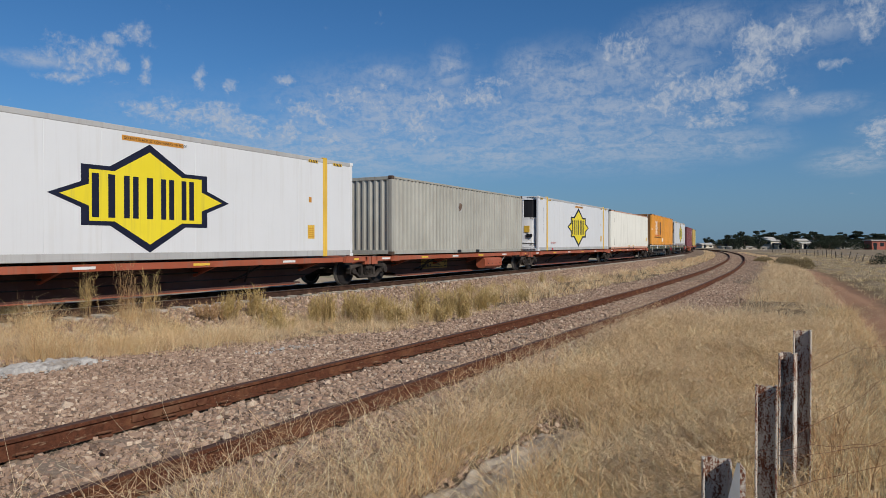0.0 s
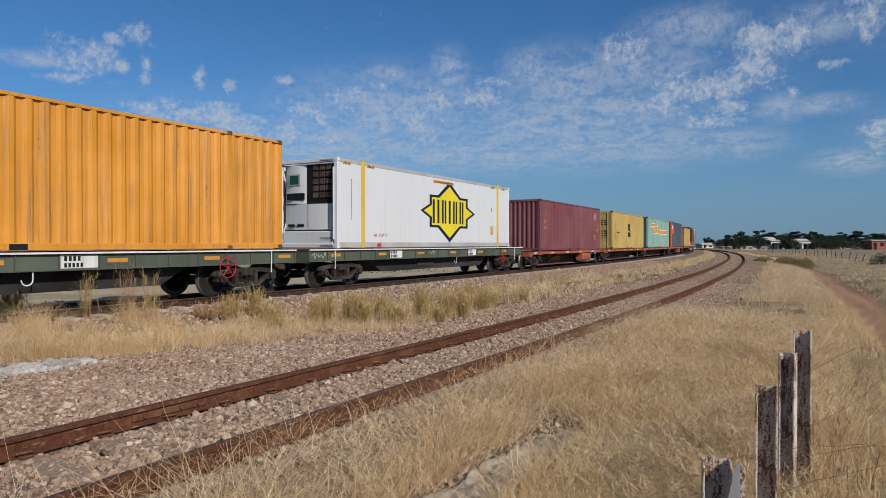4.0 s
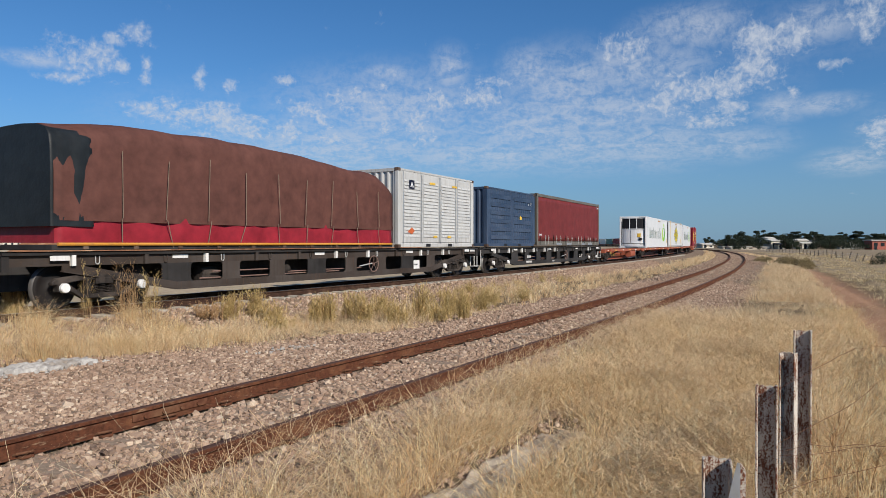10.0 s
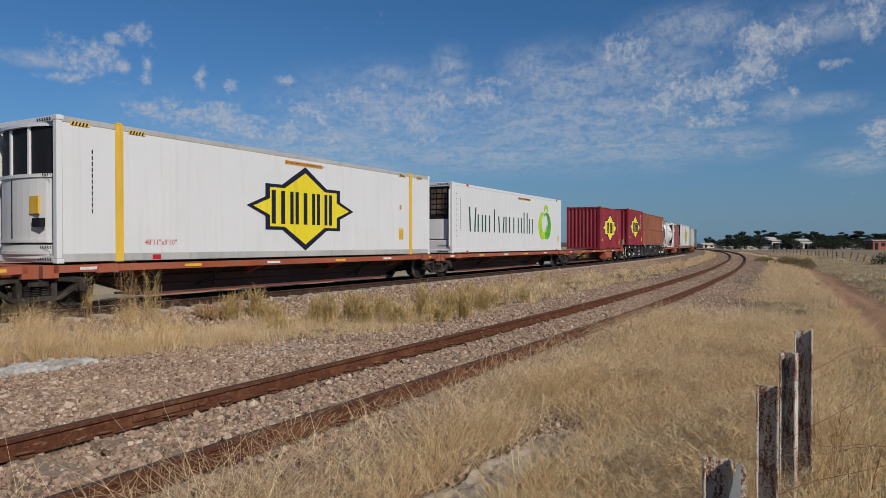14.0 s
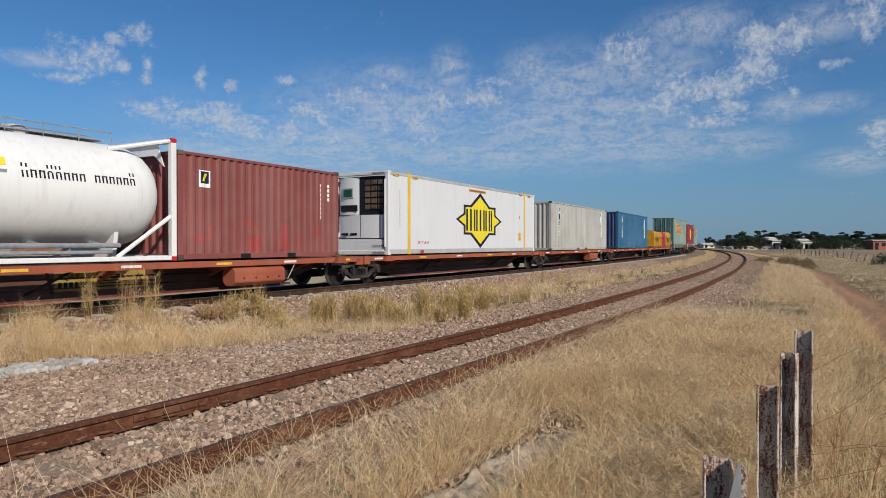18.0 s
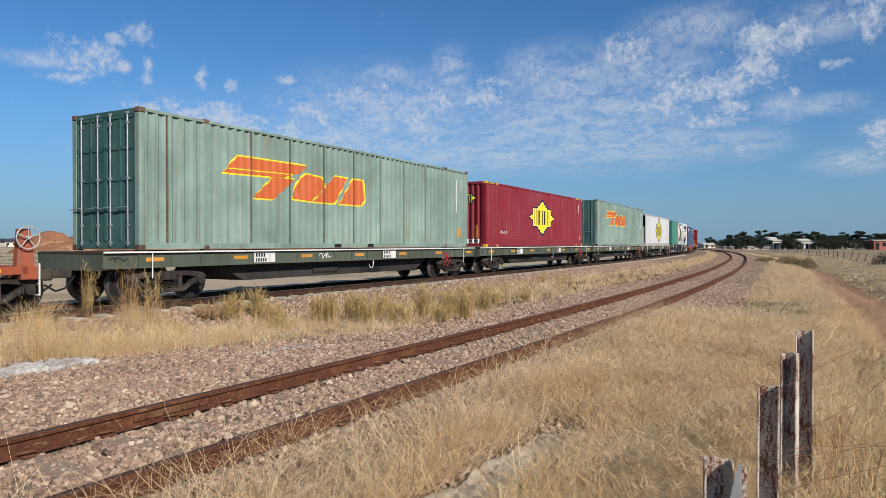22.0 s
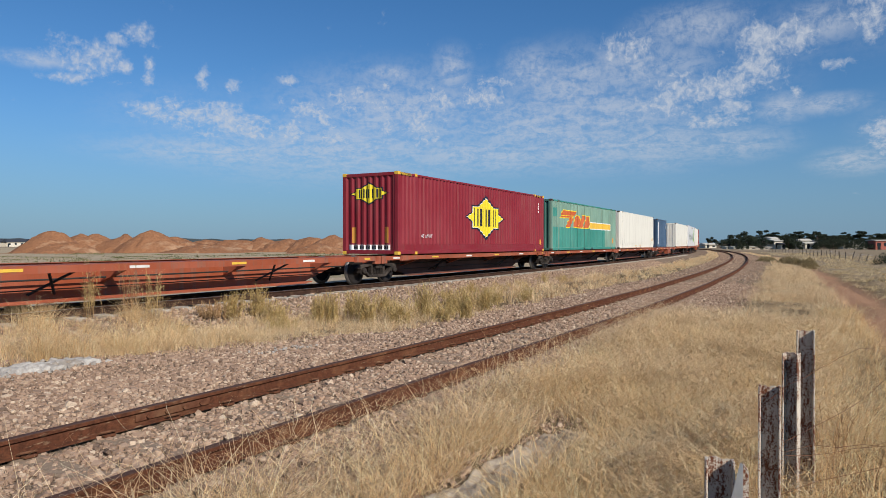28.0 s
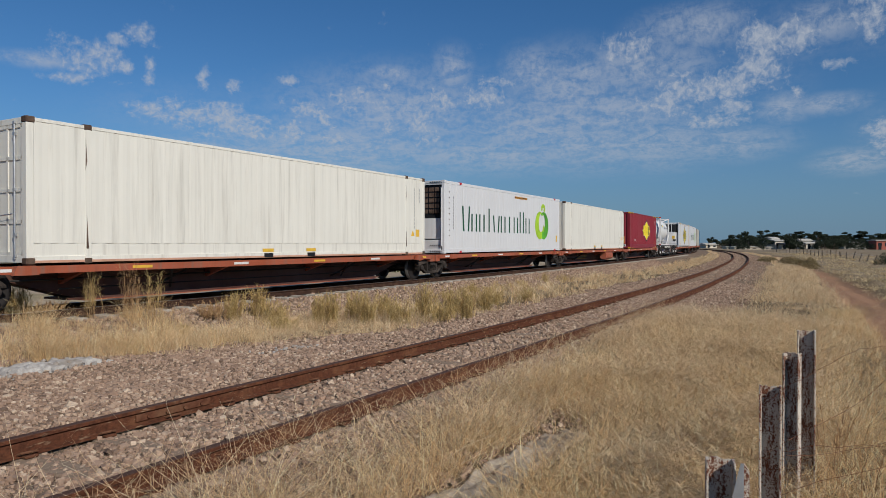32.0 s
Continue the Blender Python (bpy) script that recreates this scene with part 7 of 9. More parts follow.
def soil(n, bsdf, co):
    """Ballast dust, straw litter, pale sand, red dirt: mixed by the zones painted on the ground."""
    at = n.node("ShaderNodeAttribute")
    at.attribute_name = "zones"
    sep = n.node("ShaderNodeSeparateColor")
    n.link(at.outputs["Color"], sep.inputs[0])
    fine, mid, big = n.noise(co, 38.0, 6, 0.7), n.noise(co, 5.0, 6, 0.65), n.noise(co, 0.35, 5, 0.6)
    straw = n.mix(n.ramp(fine, 0.3, 0.7), (0.070, 0.046, 0.026), (0.21, 0.15, 0.082))
    straw = n.mix(n.ramp(big, 0.45, 0.7, 0.0, 0.5), straw, (0.20, 0.15, 0.085))
    straw = n.mix(n.ramp(mid, 0.5, 0.75, 0.0, 0.35), straw, (0.16, 0.125, 0.06))
    grit = n.mix(n.ramp(fine, 0.3, 0.7), (0.12, 0.083, 0.058), (0.32, 0.235, 0.165))
    grit = n.mix(n.ramp(mid, 0.45, 0.75, 0, 0.5), grit, (0.30, 0.215, 0.15))
    sand = n.mix(n.ramp(mid, 0.3, 0.75), (0.35, 0.27, 0.175), (0.48, 0.385, 0.265))
    sand = n.mix(n.ramp(n.noise(n.scaled(co, (0.05, 0.16, 0.1)), 1.0, 6, 0.62), 0.51, 0.60, 0, 0.65), sand, (0.23, 0.20, 0.11))
    dirt = n.mix(n.ramp(mid, 0.25, 0.75), (0.29, 0.150, 0.082), (0.43, 0.245, 0.145))
    dirt = n.mix(n.ramp(fine, 0.5, 0.75, 0, 0.35), dirt, (0.46, 0.29, 0.18))
    col = n.mix(sep.outputs[0], straw, grit)
    col = n.mix(sep.outputs[1], col, dirt)
    col = n.mix(sep.outputs[2], col, sand)
    n.link(col, bsdf.inputs["Base Color"])
    bump(n, bsdf, n.math("ADD", fine, n.math("MULTIPLY", mid, 2.0)), 0.7, 0.03)


def verge_edge(s):
    """The offset at which the grass between the tracks gives way to the siding's ballast."""
    return np.interp(s, (6, 11, 13, 14.5, 16, 18, 60), (1.2, 1.9, 3.2, 4.2, 4.7, 5.5, 5.9))


def make_ground():
    xs, ys = spaced(-14, 18, 0.18, 3600, 1.07), spaced(2.0, 34, 0.18, 3600, 1.07)
    gx, gy = np.meshgrid(xs, ys)
    x, y = gx.ravel(), gy.ravel()
    s, o = station_of(x, y)
    z = ground_height(x, y, s, o)
    far = np.hypot(x, y)
    z = np.where(far > 400, -0.5, z)
    o = drawn(s, o)
    left, right = path_edges(s)
    nx, ny = len(xs), len(ys)
    idx = np.arange(nx * ny).reshape(ny, nx)
    faces = np.stack([idx[:-1, :-1], idx[:-1, 1:], idx[1:, 1:], idx[1:, :-1]], -1).reshape(-1, 4)
    me = mesh_from("ground", np.stack([x, y, z], 1), faces)
    me.polygons.foreach_set("use_smooth", np.ones(len(me.polygons), bool))
    wob = (lattice(x, y, 0.7, 5) - 0.5) * 1.2 + (lattice(x, y, 2.5, 6) - 0.5) * 0.7
    ramp = lambda v, a, b: np.clip((v - a) / (b - a), 0, 1)
    grit = np.maximum(ramp(o + wob * 0.6 - verge_edge(s), -0.5, 0.3) * (1 - ramp(o + wob, 10.2, 11.2)), ramp(o, -3.8, -3.2) * (1 - ramp(o + wob * 0.6, 1.3, 2.2)))
    dirt = ramp(o + wob * 0.3 - left, -0.25, 0.2) * (1 - ramp(o + wob * 0.4 - right, -0.25, 0.3)) * ramp(s, 14, 22) * (0.62 + 0.38 * lattice(x, y, 0.5, 9))
    sand = np.maximum((1 - ramp(o + wob * 0.5, -4.2, -3.6)) * (far < 420), 0.45 * ramp(o + wob * 0.6 - right, 0.1, 1.2) * (far < 300))
    paint_on = me.color_attributes.new("zones", "FLOAT_COLOR", "POINT")
    paint_on.data.foreach_set("color", np.stack([grit, dirt, sand, np.ones_like(x)], 1).astype(np.float32).ravel())
    MAT["soil"] = surface("dry_soil", soil, 0.95)
    me.materials.append(MAT["soil"])
    tagged(new("ground", me), "dry ground of straw, grit, sand and red dirt", "ground", kind="structure")


make_ground()


def spot(x, y):
    """The height of the ground at one place."""
    s, o = station_of([x], [y])
    return float(ground_height(np.array([x]), np.array([y]), s, o)[0])


# ---------------------------------------------------------------- track
MAT["rail_rust"] = rusty("rust_brown_rail_steel", (0.085, 0.032, 0.018), (0.135, 0.052, 0.028), (0.17, 0.088, 0.048), 22.0)


def dusty_rust(n, bsdf, co):
    """Rusted rail steel with patches of pale dust and lime on web and foot."""
    f, g = n.noise(co, 24.0, 7, 0.7), n.noise(co, 2.6, 5, 0.65)
    h = n.noise(n.scaled(co, (3.0, 3.0, 18.0)), 1.6, 6, 0.7)
    col = n.mix(n.ramp(f, 0.35, 0.65), (0.060, 0.024, 0.014), (0.135, 0.050, 0.026))
    col = n.mix(n.ramp(g, 0.5, 0.7, 0, 0.7), col, (0.20, 0.092, 0.045))
    col = n.mix(n.ramp(h, 0.60, 0.68, 0, 0.75), col, (0.34, 0.24, 0.15))
    n.link(col, bsdf.inputs["Base Color"])
    bump(n, bsdf, n.math("ADD", f, h), 0.6, 0.006)


MAT["rail_side"] = surface("dust_stained_rail_steel", dusty_rust, 0.85, gloss=0.1)
MAT["rail_head"] = rusty("dull_rail_head", (0.060, 0.030, 0.022), (0.10, 0.056, 0.042), (0.08, 0.045, 0.034), 30.0, 0.7)
# a darker brown for the sides of the main line rails
MAT["rail_oiled"] = rusty("dark_brown_rail_steel", (0.034, 0.019, 0.014), (0.062, 0.032, 0.021), (0.09, 0.05, 0.032), 22.0, 0.85)
MAT["rail_shine"] = plain("polished_rail_head", (0.30, 0.28, 0.26), 0.35, 0.85)
MAT["timber"] = rusty("dusty_weathered_timber", (0.20, 0.145, 0.10), (0.33, 0.245, 0.175), (0.25, 0.18, 0.13), 18.0, 0.95)
MAT["concrete"] = rusty("pale_old_concrete", (0.33, 0.29, 0.24), (0.44, 0.40, 0.34), (0.26, 0.21, 0.16), 12.0, 0.95)
RAIL_SECTION = [(-0.035, -0.006), (-0.028, 0.0), (0.028, 0.0), (0.035, -0.006), (0.034, -0.036), (0.010, -0.046), (0.009, -0.125), (0.07, -0.142), (0.07, -0.155),
                (-0.07, -0.155), (-0.07, -0.142), (-0.009, -0.125), (-0.010, -0.046), (-0.034, -0.036)]


def lay_rail(name, off, top, head, s0, s1, label, siding=False):
    st = np.concatenate([np.arange(s0, min(60, s1), 1.0), np.arange(60, s1, 4.0)])
    bm = bmesh.new()
    prev = None
    for s in st:
        x, y, h = on_line(s, off + (sway(s) if siding else 0.0))
        ring = [bm.verts.new((x + math.sin(h) * d, y - math.cos(h) * d, top + e)) for d, e in RAIL_SECTION]
        if prev:
            for k in range(len(ring)):
                f = bm.faces.new((prev[k], prev[(k + 1) % len(ring)], ring[(k + 1) % len(ring)], ring[k]))
                f.material_index = 1 if k in (0, 1, 2) else 0
        prev = ring
    bmesh.ops.recalc_face_normals(bm, faces=bm.faces)
    me = mesh_of(bm, name)
    me.materials.append(MAT["rail_side" if head == "rail_head" else "rail_oiled"]), me.materials.append(MAT[head])
    return tagged(new(name, me), label, "rail", kind="structure")


RAILS = [lay_rail("rail_main_far", -1.94, RAIL_Z, "rail_shine", -120, 640, "rusty main line rail with a polished head"),
         lay_rail("rail_main_near", -0.50, RAIL_Z, "rail_shine", -120, 640, "rusty main line rail with a polished head"),
         lay_rail("rail_siding_far", 7.873, 0.0, "rail_head", -120, 330, "rust-brown siding rail on grey timber sleepers", True),
         lay_rail("rail_siding_near", 9.378, 0.0, "rail_head", -120, 330, "rust-brown siding rail overgrown by dry grass", True)]


def along(s, off, z):
    x, y, h = on_line(s, off)
    return pose(float(x), float(y), z, 0, 0, math.degrees(float(h)))


def fishplate(s, off):
    """A bolted joint on the siding's far rail, seen from the near side."""
    for side in (-1, 1):
        bm = box(-0.42, 0.42, side * 0.012, side * 0.030, -0.118, -0.052, 0.004)
        ob = part("fishplate", bm, "rail_rust", RAILS[2])
        ob.matrix_basis = along(s, off, 0.0)
    for k in range(4):
        bm = bmesh.new()
        add_rod(bm, (-0.30 + k * 0.2, -0.050, -0.085), (-0.30 + k * 0.2, -0.02, -0.085), 0.017, 6)
        ob = part("bolt", bm, "rail_rust", RAILS[2])
        ob.matrix_basis = along(s, off, 0.0)


fishplate(9.6, 7.873)


def spikes():
    """Rail clips of the siding, a pair at each sleeper."""
    for rail, off in ((RAILS[2], 7.873), (RAILS[3], 9.378)):
        for k in range(34):
            s = 3.6 + k * 0.66
            for side in (-1, 1):
                bm = box(-0.05, 0.05, side * 0.055, side * 0.13, -0.16, -0.137, 0.006)
                add_tube(bm, [(-0.075, side * 0.062, -0.128), (-0.07, side * 0.10, -0.112), (-0.01, side * 0.125, -0.108), (0.05, side * 0.105, -0.118), (0.05, side * 0.07, -0.126)], 0.011, 6)
                ob = part("rail_spike", bm, "rail_rust", rail)
                ob.matrix_basis = along(s, off + float(sway(s)), 0.0)


spikes()


def sleepers():
    siding = mesh_of(box(-0.115, 0.115, -1.25, 1.25, -0.12, 0.0, 0.012), "sleeper")
    siding.materials.append(MAT["timber"])
    main = mesh_of(box(-0.12, 0.12, -1.27, 1.27, -0.18, 0.0, 0.015), "sleeper")
    main.materials.append(MAT["concrete"])
    for k in range(95):
        ob = new("sleeper", siding)
        ob.parent = RAILS[3]
        ob.matrix_basis = along(3.6 + k * 0.66, 8.625 + float(sway(3.6 + k * 0.66)), -0.160 - 0.014 * random.random())
    for k in range(150):
        ob = new("sleeper", main)
        ob.parent = RAILS[1]
        ob.matrix_basis = along(2.0 + k * 0.68, -1.22, RAIL_Z - 0.155)


sleepers()


# ---------------------------------------------------------------- ballast
def stone_color(n, bsdf, co):
    geo = n.node("ShaderNodeNewGeometry").outputs["Random Per Island"]
    f = n.noise(co, 55.0, 5, 0.65)
    ramp = n.node("ShaderNodeValToRGB")
    stops = ((0.0, (0.10, 0.064, 0.045)), (0.2, (0.345, 0.226, 0.155)), (0.45, (0.245, 0.160, 0.111)), (0.62, (0.46, 0.325, 0.225)), (0.8, (0.35, 0.235, 0.165)), (1.0, (0.62, 0.485, 0.355)))
    while len(ramp.color_ramp.elements) < len(stops):
        ramp.color_ramp.elements.new(0.5)
    for e, (p, c) in zip(ramp.color_ramp.elements, stops):
        e.position, e.color = p, (*c, 1)
    n.link(geo, ramp.inputs[0])
    n.link(n.mix(n.ramp(f, 0.35, 0.7, 0.0, 0.5), ramp.outputs[0], (0.24, 0.175, 0.13)), bsdf.inputs["Base Color"])
    bump(n, bsdf, f, 0.5, 0.006)


MAT["stone"] = surface("pinkish_ballast_stone", stone_color, 0.9)
RING = [(math.cos(q), math.sin(q)) for q in (0.0, math.pi / 2, math.pi, 1.5 * math.pi)]
STONE_V = np.array([(1.05 * c, 1.05 * s, -0.75) for c, s in RING] + [(0.68 * (c - s), 0.68 * (c + s), 0.75) for c, s in RING])
STONE_F = np.array([(0, 2, 1), (0, 3, 2), (4, 5, 6), (4, 6, 7)] + [f for k in range(4) for f in ((k, (k + 1) % 4, 4 + k), ((k + 1) % 4, 4 + (k + 1) % 4, 4 + k))])


def stones(name, label, rng, s, o, size, lift=0.35, material="stone", category="ballast"):
    """Broken stones, one island each, lying on the ground at stations s and offsets o."""
    k = len(s)
    o = laid(s, o)
    x, y, _ = on_line(s, o)
    z = ground_height(x, y, s, o)
    v = np.repeat(STONE_V[None], k, 0) + rng.uniform(-0.22, 0.22, (k, 8, 3))
    v *= (size[:, None] * rng.uniform(0.7, 1.25, (k, 3)) * np.array((1.1, 1.0, 0.9)))[:, None, :] / 2
    a, b = rng.uniform(0, math.tau, k), rng.normal(0, 0.55, k)
    ca, sa, cb, sb = np.cos(a), np.sin(a), np.cos(b), np.sin(b)
    vy, vz = v[..., 1] * cb[:, None] - v[..., 2] * sb[:, None], v[..., 1] * sb[:, None] + v[..., 2] * cb[:, None]
    vx = v[..., 0]
    w = np.stack([vx * ca[:, None] - vy * sa[:, None] + x[:, None], vx * sa[:, None] + vy * ca[:, None] + y[:, None], vz + (z + size * lift * rng.uniform(0.1, 0.9, k))[:, None]], -1)
    faces = (STONE_F[None] + 8 * np.arange(k)[:, None, None]).reshape(-1, 3)
    me = mesh_from(name, w.reshape(-1, 3), faces)
    me.polygons.foreach_set("use_smooth", np.zeros(len(me.polygons), bool))
    me.materials.append(MAT[material])
    return tagged(new(name, me), label, category, kind="stuff")


def lay_ballast():
    rng = np.random.default_rng(5)

    def field(count, s0, s1, o0, o1, keep=None):
        s, o = rng.uniform(s0, s1, count), rng.uniform(o0, o1, count)
        m = np.ones(count, bool) if keep is None else rng.uniform(0, 1, count) < keep(s, o)
        for c in (7.873, 9.378):
            m &= np.abs(o - c) > 0.085
        return s[m], o[m]
    thin = lambda s, o: np.clip((o - verge_edge(s) + 1.3) / 1.7, 0, 1) * np.clip((11.6 - o) / 1.6, 0, 1)
    s, o = field(92000, 5.0, 15, 0.8, 11.8, thin)
    stones("ballast_near", "pinkish-brown broken ballast stones of the siding", rng, s, o, rng.gamma(7, 0.0049, len(s)))
    s, o = field(58000, 15, 36, 3.6, 11.2, thin)
    stones("ballast_middle", "pinkish-brown broken ballast stones of the siding", rng, s, o, rng.gamma(8, 0.0050, len(s)))
    s, o = field(17000, 36, 150, 5.6, 11.2, thin)
    stones("ballast_far", "pinkish-brown broken ballast stones of the siding", rng, s, o, rng.gamma(8, 0.0066, len(s)))
    s, o = field(24000, 4, 70, 0.12, 2.2, lambda s, o: np.clip((2.3 - o) / 0.8, 0, 1))
    stones("ballast_main", "grey-brown ballast shoulder of the main line", rng, s, o, rng.gamma(8, 0.0068, len(s)))
    s, o = field(9000, 0, 90, -3.4, 0.1)
    stones("ballast_bed", "grey-brown ballast between the main line rails", rng, s, o, rng.gamma(8, 0.0080, len(s)))


lay_ballast()
# ---------------------------------------------------------------- dry grass and weeds
def leaf_material(name, stops, through=0.22, rough=0.75):
    """Thin dry leaves or stalks, each island its own tone, some light passing through."""
    m = bpy.data.materials.new(name)
    m.use_nodes = True
    n = Net(m.node_tree)
    rnd = n.node("ShaderNodeNewGeometry").outputs["Random Per Island"]
    ramp = n.node("ShaderNodeValToRGB")
    while len(ramp.color_ramp.elements) < len(stops):
        ramp.color_ramp.elements.new(0.5)
    for e, (p, c) in zip(ramp.color_ramp.elements, stops):
        e.position, e.color = p, (*c, 1)
    n.link(rnd, ramp.inputs[0])
    big = n.noise(n.node("ShaderNodeTexCoord").outputs["Object"], 0.8, 3, 0.6)
    col = n.mix(n.ramp(big, 0.35, 0.7, 0.0, 0.35), ramp.outputs[0], tuple(v * 0.6 for v in stops[len(stops) // 2][1]))
    bsdf, tr, mx, out = n.node("ShaderNodeBsdfPrincipled"), n.node("ShaderNodeBsdfTranslucent"), n.node("ShaderNodeMixShader"), n.node("ShaderNodeOutputMaterial")
    bsdf.inputs["Roughness"].default_value, bsdf.inputs["Specular IOR Level"].default_value = rough, 0.12
    n.link(col, bsdf.inputs["Base Color"]), n.link(col, tr.inputs[0])
    mx.inputs[0].default_value = through
    n.link(bsdf.outputs[0], mx.inputs[1]), n.link(tr.outputs[0], mx.inputs[2]), n.link(mx.outputs[0], out.inputs[0])
    return m


MAT["straw"] = leaf_material("golden_dry_grass", ((0.0, (0.276, 0.166, 0.078)), (0.18, (0.552, 0.345, 0.170)), (0.42, (0.828, 0.543, 0.271)), (0.75, (0.828, 0.659, 0.368)), (1.0, (0.828, 0.786, 0.500))))
MAT["pale_straw"] = leaf_material("pale_dry_grass", ((0.0, (0.331, 0.207, 0.110)), (0.20, (0.662, 0.446, 0.248)), (0.50, (0.828, 0.603, 0.354)), (0.85, (0.826, 0.733, 0.489)), (1.0, (0.696, 0.458, 0.258))))
MAT["bleached"] = leaf_material("bleached_grey_straw", ((0.0, (0.132, 0.099, 0.054)), (0.3, (0.351, 0.262, 0.143)), (0.6, (0.702, 0.523, 0.299)), (1.0, (0.900, 0.777, 0.478))))
MAT["weed"] = leaf_material("olive_dry_weed", ((0.0, (0.27, 0.19, 0.075)), (0.4, (0.50, 0.365, 0.15)), (0.8, (0.66, 0.49, 0.22)), (1.0, (0.70, 0.50, 0.26))))
MAT["brown_weed"] = leaf_material("brown_dry_weed", ((0.0, (0.265, 0.147, 0.070)), (0.5, (0.469, 0.294, 0.144)), (1.0, (0.653, 0.456, 0.251))))
MAT["gum"] = leaf_material("dull_green_gum_leaves", ((0.0, (0.020, 0.028, 0.019)), (0.5, (0.036, 0.047, 0.030)), (1.0, (0.060, 0.070, 0.046))), 0.15, 0.9)
MAT["scrub"] = leaf_material("grey_green_scrub", ((0.0, (0.07, 0.08, 0.04)), (0.5, (0.13, 0.145, 0.07)), (1.0, (0.22, 0.21, 0.12))), 0.2)
MAT["dry_scrub"] = leaf_material("olive_brown_dry_scrub", ((0.0, (0.13, 0.10, 0.05)), (0.5, (0.26, 0.20, 0.10)), (1.0, (0.42, 0.33, 0.18))))
MAT["bark"] = rusty("grey_brown_bark", (0.09, 0.07, 0.055), (0.16, 0.13, 0.105), (0.06, 0.048, 0.04), 9.0, 0.95)


def blades(rng, x, y, z, height, width, lean=0.45, droop=0.6, yaw=None, kink=0.0):
    """Arrays of curved blades of three joints each: vertices, quads and tips."""
    k = len(x)
    yaw = rng.uniform(0, math.tau, k) if yaw is None else yaw
    dx, dy = np.cos(yaw), np.sin(yaw)
    out = np.abs(rng.normal(0, lean, k)) * height
    face = rng.uniform(0, math.tau, k)
    fx, fy = np.cos(face) * width / 2, np.sin(face) * width / 2
    v = np.empty((k, 7, 3))
    sag = rng.uniform(0, droop, k)
    for j, (u, w) in enumerate(((0.0, 1.0), (0.42, 0.85), (0.78, 0.55))):
        cx, cy = x + dx * out * u ** 1.6, y + dy * out * u ** 1.6
        cz = z + height * (u - 0.30 * sag * u ** 3)
        if kink and j:
            cx, cy = cx + rng.normal(0, kink, k) * height, cy + rng.normal(0, kink, k) * height
        v[:, 2 * j] = np.stack([cx - fx * w, cy - fy * w, cz], 1)
        v[:, 2 * j + 1] = np.stack([cx + fx * w, cy + fy * w, cz], 1)
    v[:, 6] = np.stack([x + dx * out, y + dy * out, z + height * (1 - 0.45 * sag)], 1)
    return v


def blade_mesh(name, v, material):
    k = len(v)
    base = 7 * np.arange(k, dtype=np.int32)[:, None]
    quads = np.concatenate([base + np.array((0, 1, 3, 2)), base + np.array((2, 3, 5, 4))], 1).reshape(-1, 4)
    tips = base + np.array((4, 5, 6))
    me = bpy.data.meshes.new(name)
    loops = np.concatenate([quads.ravel(), tips.ravel()])
    starts = np.concatenate([np.arange(0, quads.size, 4), quads.size + np.arange(0, tips.size, 3)])
    me.vertices.add(k * 7), me.loops.add(len(loops)), me.polygons.add(len(starts))
    me.vertices.foreach_set("co", v.reshape(-1).astype(np.float32))
    me.loops.foreach_set("vertex_index", loops.astype(np.int32))
    me.polygons.foreach_set("loop_start", starts.astype(np.int32))
    me.update(calc_edges=True)
    me.materials.append(MAT[material])
    return me


